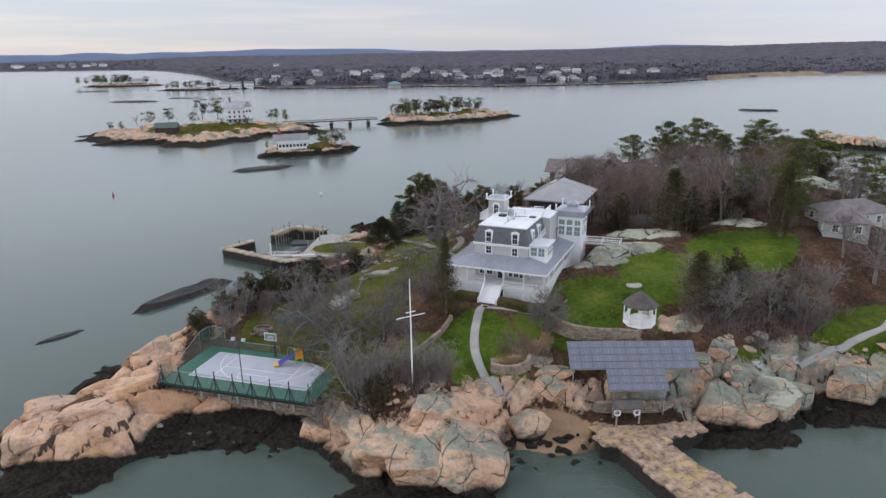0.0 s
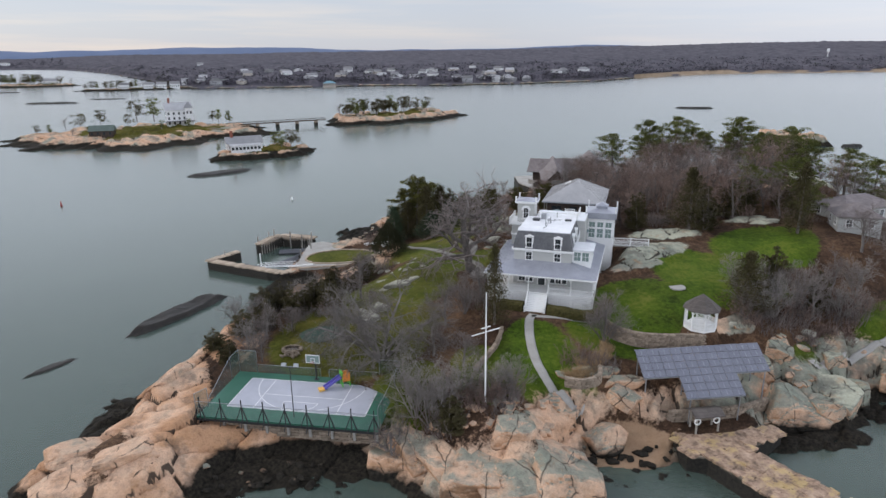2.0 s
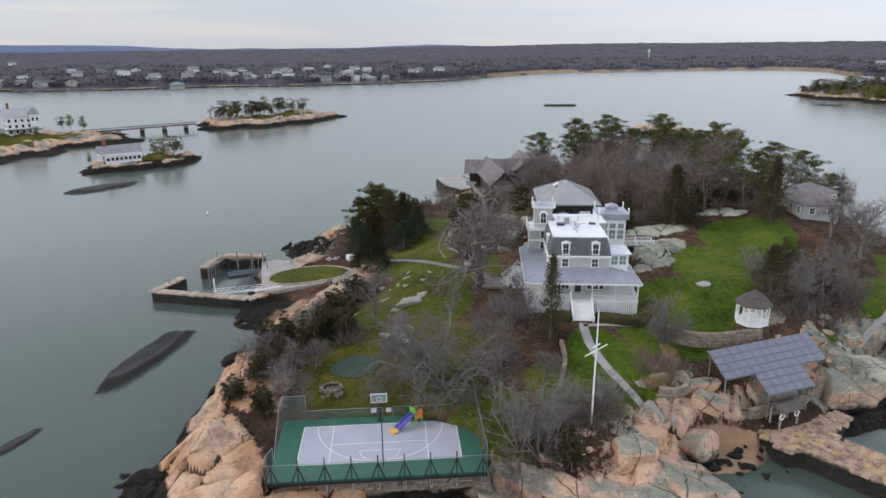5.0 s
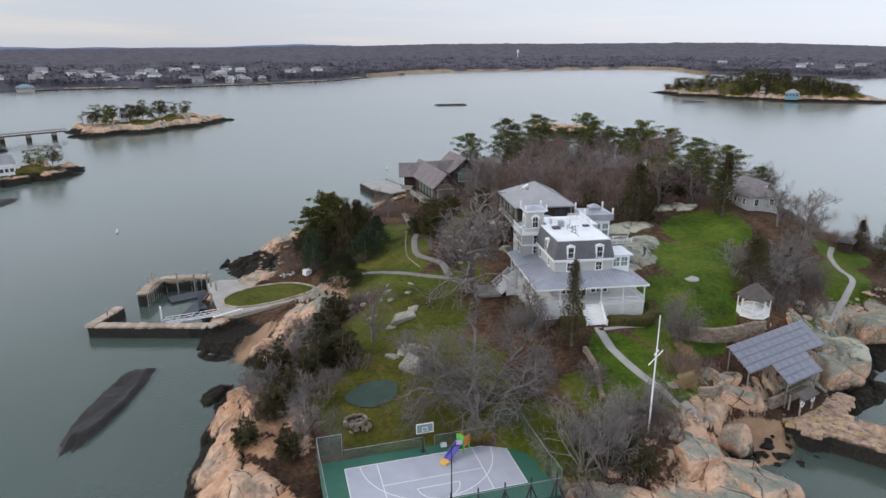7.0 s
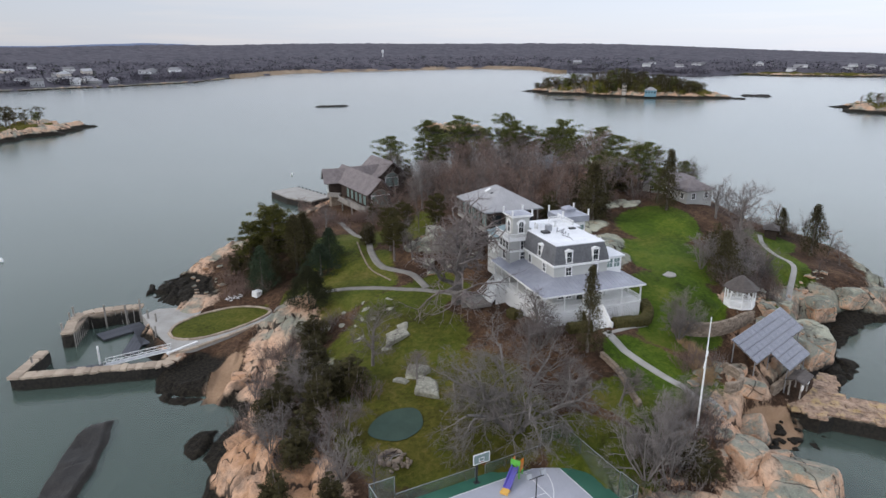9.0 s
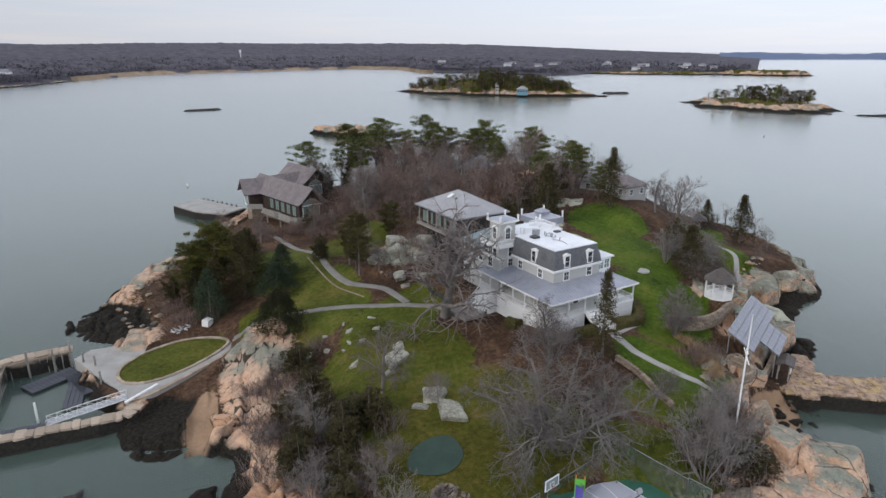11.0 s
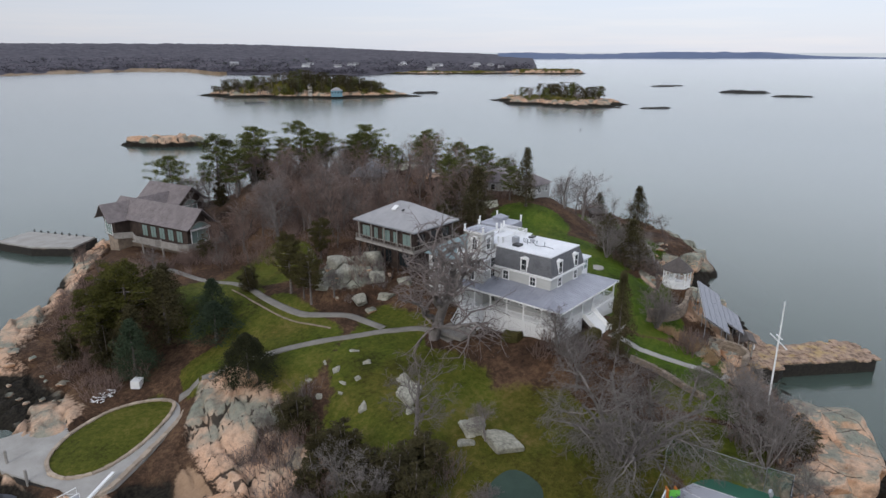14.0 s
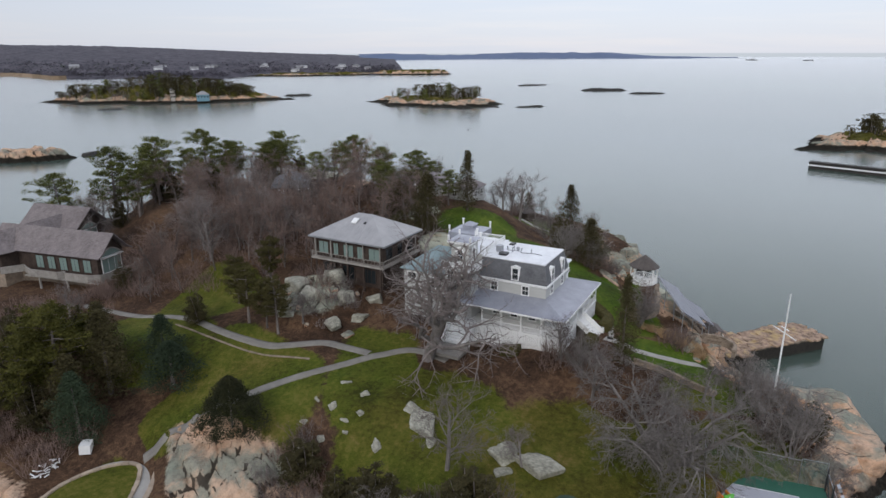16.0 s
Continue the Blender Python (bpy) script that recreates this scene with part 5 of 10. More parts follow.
base = [bm.verts.new(p) for p in ((10.95, 16.05, 21.2), (13.05, 16.05, 21.2), (13.05, 18.05, 21.2), (10.95, 18.05, 21.2))]
apex = bm.verts.new((12.0, 17.05, 21.75))
for k in range(4):
    bm.faces.new((base[k], base[(k + 1) % 4], apex))
part("lantern_roof", bm, M["porch_roof"], lantern)
for u, v in ((9.6, 14.65), (14.4, 14.65), (9.6, 19.4), (14.4, 19.4)):
    piece("finial", shared(("finial",), finial, M["trim"]), house, pose(u, v, 20.34, 0, 0, 0) @ Matrix.Diagonal((1, 1, 1.25, 1)))
for u in (10.65, 12.0, 13.35):
    window_at(house, u, 14.92, 17.85, 0, 0.95, 0.85, 2, 1, glass="glass_pale")
    window_at(house, u, 14.92, 16.05, 0, 0.95, 1.5, 2, 2, glass="glass_pale")
for v in (15.8, 17.0, 18.2):
    window_at(house, 14.13, v, 16.05, 90, 0.9, 1.5, 2, 2, glass="glass_pale")
    window_at(house, 14.13, v, 17.85, 90, 0.9, 0.85, 2, 1, glass="glass_pale")
# the north wing under verdigris copper
part("wall", boxes((-0.7, 9.9, 14.0, 21.4, 9.0, 17.3)), M["grey_wall"], house)
for pts in ([(-1.15, 21.9, 17.25), (-1.15, 13.6, 17.25), (4.2, 14.2, 19.7), (4.2, 18.4, 19.7)],
            [(10.2, 13.6, 17.25), (10.2, 21.9, 17.25), (4.2, 18.4, 19.7), (4.2, 14.2, 19.7)],
            [(10.2, 21.9, 17.25), (-1.15, 21.9, 17.25), (4.2, 18.4, 19.7), (4.2, 18.4, 19.7)]):
    a, b, c, d = pts
    if c == d:
        bm = bmesh.new()
        poly_face(bm, (a, b, c))
        poly_face(bm, [Vector(p) - Vector((0, 0, 0.12)) for p in (c, b, a)])
        part("copper_roof", bm, M["copper_roof"], house, "blue-green copper roof")
    else:
        slope_quad("copper_roof", pts, M["copper_roof"], house, 0.12, 0.6, "blue-green copper roof")
window_at(house, -0.72, 16.4, 15.0, -90, 0.95, 1.4)
window_at(house, -0.72, 20.1, 15.9, -90, 1.3, 0.8, 2, 1)
bm = bmesh.new()
tube(bm, [(-0.80, 19.0, 14.6), (-0.68, 19.0, 14.6)], [0.42, 0.42], 16)
part("round_window", bm, M["trim"], house, "small round window")
# west porch stair
for k in range(9):
    piece("step", shared(("side_step",), lambda: boxes((-0.32, 0, 9.0, 12.2, -0.5, 0)), M["white"]), house, pose(PU0 - k * 0.3, 0, FLOOR - (k + 1) * (FLOOR - 9.6) / 9))
for v in (9.0, 12.2):
    railing(house, (PU0, v, FLOOR), (PU0 - 2.7, v, 9.7), 0.95, 0.17, name="stair_railing")
    skirt((PU0, v, 0), (PU0 - 1.6, v, 0), 9.0)
part("boardwalk", boxes((-9.0, -5.6, 8.4, 13.0, 9.15, 9.6)), M["wood_grey"], house, "weathered boardwalk landing")
# footbridge from the sun tower to the ledge
bm = bmesh.new()
beam(bm, (14.1, 18.3, 14.0), (20.0, 19.8, 13.7), 1.7, 0.18)
part("footbridge", bm, M["wood_grey"], house, "grey plank footbridge")
for s in (-0.85, 0.85):
    railing(house, (14.2, 18.3 + s, 14.05), (17.0, 19.0 + s, 13.95), 0.95, 0.22, name="bridge_railing")
    railing(house, (17.0, 19.0 + s, 13.95), (20.0, 19.8 + s, 13.75), 0.95, 0.22, name="bridge_railing")

# ---- clipped hedges before the porch ----
def hedge(points, width, height, label):
    """A clipped hedge along a line of the house's plan, with a lumpy, leafy skin."""
    line = smooth_line(points, 8)
    bm = bmesh.new()
    rnd = random.Random(len(points) + int(height * 100))
    rings = []
    z0 = None
    for i, p in enumerate(line):
        q = line[min(i + 1, len(line) - 1)] - line[max(i - 1, 0)]
        n = Vector((-q[1], q[0], 0)).normalized()
        w = house_to_world(p[0], p[1])
        base = ground_z(w.x, w.y) - 0.05
        nw = (HOUSE.to_3x3() @ n)
        prof = [(-0.5, 0), (-0.52, 0.35), (-0.5, 0.75), (-0.36, 1.0), (0, 1.03), (0.36, 1.0), (0.5, 0.75), (0.52, 0.35), (0.5, 0)]
        rings.append([bm.verts.new(Vector((w.x, w.y, base)) + nw * (s * width + rnd.uniform(-0.05, 0.05)) + Vector((0, 0, t * height + rnd.uniform(-0.05, 0.05)))) for s, t in prof])
    for a, b in zip(rings, rings[1:]):
        for k in range(8):
            bm.faces.new((a[k], a[k + 1], b[k + 1], b[k]))
    bm.faces.new(rings[0])
    bm.faces.new(rings[-1][::-1])
    bmesh.ops.subdivide_edges(bm, edges=bm.edges[:], cuts=1, use_grid_fill=True)
    for v in bm.verts:
        v.co += Vector((rnd.uniform(-1, 1), rnd.uniform(-1, 1), rnd.uniform(-1, 1))) * 0.06
    ob = part("hedge", bm, M["hedge"])
    return tagged(ob, label, "hedge", "front hedges")


hedge([(-0.4, -5.4), (1.2, -5.5), (2.9, -5.7)], 1.5, 1.25, "clipped brown-green hedge beside the front steps")
hedge([(6.5, -6.0), (9.0, -6.0), (11.8, -5.3), (14.0, -3.4), (14.7, -1.2)], 1.6, 1.25, "long clipped hedge curving round the porch corner")
hedge([(-4.2, 2.0), (-4.3, 4.4)], 1.5, 1.3, "rounded green shrub hedge beside the porch skirt")

# ---- more materials for the grounds ----
M["court_green"] = plain("green_court_paint", (0.020, 0.10, 0.065), (0.035, 0.14, 0.09), 0.6, 0.4, 8, 0.004, 0.15)
M["court_grey"] = plain("grey_court_paint", (0.36, 0.37, 0.42), (0.46, 0.47, 0.53), 0.6, 0.35, 6, 0.004, 0.15)
M["line"] = plain("white_line_paint", (0.68, 0.68, 0.68), (0.82, 0.82, 0.82), 0.6, 2, 20, 0.002, 0.1)
M["plastic_purple"] = plain("purple_plastic", (0.12, 0.10, 0.42), (0.15, 0.13, 0.50), 0.4, 1, 8, 0.002, 0.05)
M["plastic_green"] = plain("lime_plastic", (0.12, 0.50, 0.06), (0.17, 0.58, 0.09), 0.4, 1, 8, 0.002, 0.05)
M["plastic_orange"] = plain("orange_plastic", (0.75, 0.22, 0.03), (0.85, 0.30, 0.05), 0.4, 1, 8, 0.002, 0.05)
M["plastic_yellow"] = plain("yellow_plastic", (0.80, 0.42, 0.08), (0.88, 0.52, 0.12), 0.4, 1, 8, 0.002, 0.05)
M["red"] = plain("red_paint", (0.22, 0.02, 0.018), (0.32, 0.035, 0.028), 0.5, 1, 8, 0.002, 0.05)
M["gravel"] = plain("grey_gravel_path", (0.17, 0.158, 0.14), (0.29, 0.272, 0.245), 0.95, 0.5, 14, 0.02, 0.5)
M["float_deck"] = plain("dark_float_decking", (0.040, 0.044, 0.055), (0.085, 0.09, 0.105), 0.8, 0.8, 12, 0.01, 0.3)
M["green_patch"] = plain("dark_green_patch", (0.022, 0.045, 0.032), (0.040, 0.075, 0.052), 0.8, 0.5, 8, 0.02, 0.3)
M["block"] = plain("granite_block", (0.27, 0.215, 0.165), (0.50, 0.41, 0.32), 0.9, 0.9, 12, 0.03, 0.5, random_amount=0.2)


def weed_wall(name):
    """Coursed granite, dark with weed below high water."""
    m, n, l, b = mat_new(name)
    geo = n.new("ShaderNodeNewGeometry")
    vec = geo.outputs["Position"]
    f = noise_node(n, l, vec, 0.9, 6, 0.65)
    g = noise_node(n, l, vec, 7, 4)
    col = ramp(n, l, f, [(0.3, (0.16, 0.13, 0.10)), (0.5, (0.29, 0.23, 0.175)), (0.72, (0.41, 0.33, 0.25))])
    col, w = tide(n, l, col, vec, 1.9, 2.5)
    l.new(col, b.inputs["Base Color"])
    b.inputs["Roughness"].default_value = 0.9
    bump(n, l, math_node(n, l, "ADD", f, math_node(n, l, "MULTIPLY", g, 0.5)), 0.6, 0.12, b)
    return m


M["seawall"] = weed_wall("weedy_granite_seawall")


def net_mat(name, colour, cover):
    """Wind netting: part of the light goes between its threads."""
    m, n, l, b = mat_new(name)
    f = noise_node(n, l, coords(n, l, 1.0), 1.2, 5)
    l.new(ramp(n, l, f, [(0.3, tuple(0.7 * c for c in colour)), (0.7, colour)]), b.inputs["Base Color"])
    b.inputs["Roughness"].default_value = 0.9
    tr = n.new("ShaderNodeBsdfTransparent")
    mx = n.new("ShaderNodeMixShader")
    mr = n.new("ShaderNodeMapRange")
    mr.inputs["To Min"].default_value, mr.inputs["To Max"].default_value = cover - 0.15, cover + 0.15
    l.new(f, mr.inputs["Value"])
    l.new(mr.outputs["Result"], mx.inputs[0])
    l.new(tr.outputs[0], mx.inputs[1])
    l.new(b.outputs[0], mx.inputs[2])
    l.new(mx.outputs[0], n["Material Output"].inputs["Surface"])
    return m


M["net"] = net_mat("green_wind_net", (0.13, 0.20, 0.17), 0.42)
M["chain"] = net_mat("court_fence_mesh", (0.22, 0.26, 0.25), 0.22)


def solar_mat():
    m, n, l, b = mat_new("solar_cells")
    vec = coords(n, l, 1.0)
    br = n.new("ShaderNodeTexBrick")
    br.offset = 0.0
    br.inputs["Scale"].default_value = 1.0
    br.inputs["Brick Width"].default_value = 0.16
    br.inputs["Row Height"].default_value = 0.16
    br.inputs["Mortar Size"].default_value = 0.006
    br.inputs["Color1"].default_value = (0.125, 0.130, 0.165, 1)
    br.inputs["Color2"].default_value = (0.140, 0.146, 0.182, 1)
    br.inputs["Mortar"].default_value = (0.24, 0.25, 0.29, 1)
    l.new(vec, br.inputs["Vector"])
    l.new(vary(n, l, br.outputs["Color"], 0.05), b.inputs["Base Color"])
    b.inputs["Roughness"].default_value = 0.35
    return m


M["solar"] = solar_mat()


# ---- paths ----
def path_strip(name, pts, width, material, label, lift=0.06, edge=0.05):
    line = smooth_line(pts, 10)
    bm = bmesh.new()
    prev = None
    rnd = random.Random(len(pts) * 7 + int(width * 10))
    for i, p in enumerate(line):
        q = line[min(i + 1, len(line) - 1)] - line[max(i - 1, 0)]
        n = np.array([-q[1], q[0]]) / (np.hypot(*q) + 1e-9)
        row = []
        for s in (-0.5, -0.25, 0, 0.25, 0.5):
            w = width * (1 + rnd.uniform(-0.03, 0.03))
            x, y = p + n * (s * w)
            row.append(bm.verts.new((x, y, max(ground_z(x, y), ground_z(*p)) + lift)))
        lo = [bm.verts.new(row[0].co - Vector((0, 0, 0.3))), bm.verts.new(row[-1].co - Vector((0, 0, 0.3)))]
        row = [lo[0], *row, lo[1]]
        if prev:
            for k in range(len(row) - 1):
                bm.faces.new((prev[k], prev[k + 1], row[k + 1], row[k]))
        prev = row
    return tagged(part(name, bm, material, smooth=True), label, "path", kind="structure")


path_strip("path_front", [(8.4, 91.6), (7.3, 89.4), (6.6, 84.7), (6.6, 80.4), (7.4, 77.6), (8.9, 75.6), (10.9, 74.4)], 1.25, M["concrete"], "pale curving front walk from the porch steps")
path_strip("path_hedge", [(8.0, 91.0), (10.0, 90.5), (12.4, 90.2), (15.6, 90.0), (18.3, 91.0), (20.6, 93.0)], 0.75, M["concrete"], "narrow pale walk along the hedge")
path_strip("path_east", [(44.5, 81.2), (48.4, 82.6), (52.8, 84.0), (57, 85.4), (65.2, 88.2), (70.6, 93.6), (76, 98.4), (82, 101.5)], 1.0, M["concrete"], "narrow pale walk across the east lawn")
path_strip("path_west", [(2.2, 112.3), (4.4, 117), (2.6, 121.6), (-0.4, 126.4), (-4.4, 133.8), (-7.6, 138.6), (-9.8, 141.4), (-13, 146)], 1.3, M["gravel"], "grey gravel walk down to the landing")
path_strip("path_north", [(3.0, 122.8), (5.0, 129), (4.2, 136.5), (7.5, 144.5), (11.9, 151.9), (14.5, 159), (17.3, 166.6), (21, 177), (25, 188)], 1.3, M["gravel"], "grey gravel drive towards the boathouse")

# ---- sports court on its deck ----
COURT = pose(-32.7, 79.9, 4.6, 0, 0, -14.3)
court = thing("sports_court", "green and grey half-court on a timber deck above the rocks", "sports court", COURT)
CX0, CX1, CY0, CY1 = -2.6, 20.0, -2.65, 8.9
part("deck", boxes((CX0, CX1, CY0, CY1, -0.22, 0.0)), M["court_green"], court, "green painted deck")
part("playing_area", boxes((0, 17.6, 0, 7.25, -0.01, 0.012)), M["court_grey"], court, "lavender-grey playing area")


def strip(bm, pts, w, z0=0.013, z1=0.02):
    for (x0, y0), (x1, y1) in zip(pts, pts[1:]):
        beam(bm, (x0, y0, (z0 + z1) / 2), (x1, y1, (z0 + z1) / 2), w, z1 - z0)


arc = [(8.8 + 7.2 * math.cos(a), 7.2 - 7.1 * math.sin(a)) for a in np.linspace(0.0, math.pi, 33)]
key = [(8.8 + 2.2 * math.cos(a), 2.1 - 2.0 * math.sin(a)) for a in np.linspace(0.0, math.pi, 17)]
for pts in ([(0, 0), (17.6, 0), (17.6, 7.25), (0, 7.25), (0, 0)], arc, [(3.4, 7.2), (3.4, 0.05)], [(14.0, 7.2), (14.0, 0.05)], [(3.4, 3.5), (14.0, 3.5)], key + [key[0]]):
    bm = bmesh.new()
    strip(bm, pts, 0.09)
    part("court_line", bm, M["line"], court)
bm = boxes((CX0, CX1, CY0 - 0.1, CY0 + 0.12, -0.5, -0.22), (CX0, CX0 + 0.2, CY0, CY1, -0.5, -0.22))
part("edge_beam", bm, M["black_metal"], court, "dark edge beam")
for i in range(9):
    x = CX0 + 0.4 + i * (CX1 - CX0 - 0.8) / 8
    piece("stilt", shared(("stilt",), lambda: boxes((-0.15, 0.15, -0.15, 0.15, -2.0, -0.22)), M["concrete"]), court, pose(x, CY0 + 0.7, 0))


def fence_post():
    b = bmesh.new()
    beam(b, (0, 0, -0.35), (0, 0, 2.6), 0.11)
    for s in (-1, 1):
        beam(b, (0, 0, 1.75), (s * 0.8, -0.25, -0.35), 0.10)
    beam(b, (0, 0, 0.1), (0, -0.55, -0.9), 0.08)
    return b


for i in range(9):
    x = CX0 + 0.5 + i * (CX1 - CX0 - 1.0) / 8
    piece("fence_post", shared(("fence_post",), fence_post, M["black_metal"]), court, pose(x, CY0 + 0.05, 0), "black braced fence post")


def net_panel(a, b, z1a, z1b, material, frame=True):
    bm = bmesh.new()
    poly_face(bm, [(*a, 0.05), (*b, 0.05), (*b, z1b), (*a, z1a)])
    bmesh.ops.subdivide_edges(bm, edges=bm.edges[:], cuts=5, use_grid_fill=True)
    rnd = random.Random(int(a[0] * 10 + b[1]))
    for v in bm.verts:
        v.co += Vector((rnd.uniform(-0.05, 0.05), rnd.uniform(-0.05, 0.05), 0))
    ob = part("net", bm, M[material], court, "sagging green wind net")
    if frame:
        bm = bmesh.new()
        beam(bm, (*a, z1a), (*b, z1b), 0.05)
        beam(bm, (*a, 0), (*a, z1a), 0.06)
        beam(bm, (*b, 0), (*b, z1b), 0.06)
        part("net_rail", bm, M["galv"], court)
    return ob


net_panel((CX0, CY0), (CX1, CY0), 2.0, 2.0, "chain")
net_panel((CX0, CY0), (CX0 + 0.4, CY0 + 2.2), 3.0, 2.6, "net")
net_panel((CX0 + 0.4, CY0 + 2.2), (CX0, CY1 - 2.4), 1.0, 3.2, "chain")
net_panel((CX0, CY1 - 2.4), (CX0, CY1), 3.2, 3.2, "net")
net_panel((CX0, CY1), (CX0 + 2.6, CY1), 3.2, 3.2, "net")
net_panel((CX0 + 2.6, CY1), (9.0, CY1), 1.2, 1.2, "net")
net_panel((10.2, CY1), (CX1 - 2.8, CY1), 1.2, 1.2, "net")
net_panel((CX1 - 2.8, CY1), (CX1, CY1), 3.1, 3.1, "net")
net_panel((CX1, CY1), (CX1, CY1 - 3.2), 3.1, 2.9, "net")
net_panel((CX1, CY1 - 3.2), (CX1, CY0 + 2.4), 2.9, 2.7, "chain")
net_panel((CX1, CY0 + 2.4), (CX1, CY0), 2.9, 2.9, "net")

hoop = thing("basketball_hoop", "black basketball stand with a glass backboard on the court", "basketball hoop", COURT @ pose(8.7, 8.1, 0.0))
bm = bmesh.new()
beam(bm, (0, 0, 0), (0, 0, 3.3), 0.16)
beam(bm, (0, 0, 2.7), (0, -0.85, 3.2), 0.12)
beam(bm, (0, 0, 3.3), (0, -0.85, 3.55), 0.1)
box(bm, -0.3, 0.3, -0.25, 0.25, 0, 0.04)
part("stand", bm, M["black_metal"], hoop)
part("backboard", boxes((-0.91, 0.91, -0.9, -0.86, 2.9, 3.97)), M["glass_pale"], hoop, "clear backboard")
bm = boxes((-0.95, 0.95, -0.93, -0.84, 2.86, 2.94), (-0.95, 0.95, -0.93, -0.84, 3.93, 4.01), (-0.95, -0.87, -0.93, -0.84, 2.94, 3.93), (0.87, 0.95, -0.93, -0.84, 2.94, 3.93),
           (-0.3, 0.3, -0.925, -0.9, 3.5, 3.55), (-0.3, 0.3, -0.925, -0.9, 3.08, 3.13), (-0.3, -0.25, -0.925, -0.9, 3.13, 3.5), (0.25, 0.3, -0.925, -0.9, 3.13, 3.5))
part("backboard_frame", bm, M["line"], hoop)
bm = bmesh.new()
tube(bm, [(0.23 * math.cos(a), -1.2 + 0.23 * math.sin(a), 3.05) for a in np.linspace(0, 2 * math.pi, 17)], [0.02] * 17, 5)
beam(bm, (0, -0.92, 3.05), (0, -0.98, 3.05), 0.12)
part("rim", bm, M["red"], hoop, "orange-red rim")

lamp = thing("floodlight_pole", "dark pole with two floodlights beside the court", "floodlight", COURT @ pose(9.2, -1.2, 0))
bm = bmesh.new()
tube(bm, [(0, 0, 0), (0, 0, 6.6)], [0.07, 0.05], 8)
beam(bm, (-0.75, 0, 6.6), (0.75, 0, 6.6), 0.07)
part("pole", bm, M["black_metal"], lamp)
for s in (-0.75, 0.75):
    bm = boxes((-0.28, 0.28, -0.1, 0.14, -0.2, 0.22))
    ob = part("floodlight", bm, M["galv"], lamp)
    ob.matrix_basis = pose(s, 0.1, 6.85, -25)
    part("lens", boxes((-0.24, 0.24, 0.14, 0.15, -0.16, 0.18)), M["glass_pale"], ob)

slide = thing("play_slide", "purple plastic play slide with lime and orange top beside the court", "slide", COURT @ pose(12.6, 6.9, 0.02, 0, 0, 35))
bm = bmesh.new()
for s in (-1, 1):
    beam(bm, (-2.4, s * 0.34, 0.28), (-0.1, s * 0.34, 1.45), 0.09, 0.3)
beam(bm, (-2.4, 0, 0.18), (-0.1, 0, 1.3), 0.64, 0.07)
part("chute", bm, M["plastic_purple"], slide)
part("chute_end", boxes((-3.1, -2.35, -0.4, 0.4, 0.05, 0.3)), M["plastic_yellow"], slide)
bm = bmesh.new()
for x in (0.0, 0.95):
    for y in (-0.42, 0.42):
        box(bm, x - 0.07, x + 0.07, y - 0.07, y + 0.07, 0, 1.5)
box(bm, -0.07, 1.02, -0.48, 0.48, 1.15, 1.3)
part("tower_frame", bm, M["plastic_green"], slide)
part("side_panel", boxes((0.0, 1.0, 0.36, 0.5, 0.75, 1.85), (0.0, 1.0, -0.5, -0.36, 0.75, 1.85)), M["plastic_orange"], slide)
part("head_arch", boxes((-0.12, 0.08, -0.5, 0.5, 1.5, 2.1)), M["plastic_green"], slide)

fire_pit = thing("fire_pit", "ring of rough stones for a fire on the lawn", "fire pit", pose(-26.6, 93, ground_z(-26.6, 93)))
rnd = random.Random(4)
z0 = ground_z(-26.6, 93)
for k in range(30):
    a, r = rnd.uniform(0, 6.28), rnd.uniform(0.2, 1.5)
    bm = bmesh.new()
    mm = Matrix.Translation((r * math.cos(a), r * math.sin(a), rnd.uniform(0.05, 0.35))) @ Euler((rnd.random() * 3, rnd.random() * 3, 0)).to_matrix().to_4x4() @ Matrix.Diagonal((rnd.uniform(0.2, 0.45), rnd.uniform(0.15, 0.3), 0.16, 1))
    bmesh.ops.create_icosphere(bm, subdivisions=1, radius=1, matrix=mm)
    part("stone", bm, M["stone"], fire_pit)
# round dark green patch on the lawn, slightly domed
bm = bmesh.new()
ring = []
for k in range(28):
    a = 2 * math.pi * k / 28
    x, y = -22.6 + 3.4 * math.cos(a) * (1 + 0.08 * math.sin(3 * a)), 98.2 + 2.7 * math.sin(a)
    ring.append(bm.verts.new((x, y, ground_z(x, y) + 0.10)))
mid = bm.verts.new((-22.6, 98.2, ground_z(-22.6, 98.2) + 0.22))
for k in range(28):
    bm.faces.new((ring[k], ring[(k + 1) % 28], mid))
tagged(part("lawn_patch", bm, M["green_patch"], smooth=True), "round dark green patch on the lawn", "ground cover")

# ---- flagpole ----
flagpole = thing("flagpole", "tall white flagpole with a yard on the south bank", "flagpole", pose(-1.45, 73.1, ground_z(-1.45, 73.1) - 0.1))
fz = 20.8 - flagpole.matrix_basis.translation.z
bm = bmesh.new()
tube(bm, [(0, 0, 0), (0, 0, fz * 0.6), (0, 0, fz)], [0.11, 0.09, 0.05], 10)
part("pole", bm, M["white"], flagpole)
bm = bmesh.new()
beam(bm, (-1.7, -0.6, fz - 4.9), (1.7, 0.6, fz - 4.6), 0.085)
part("yard", bm, M["white"], flagpole)
bm = bmesh.new()
beam(bm, (-0.55, -0.2, fz - 4.25), (0.55, 0.2, fz - 4.15), 0.11, 0.08)
part("crosstree", bm, M["white"], flagpole)

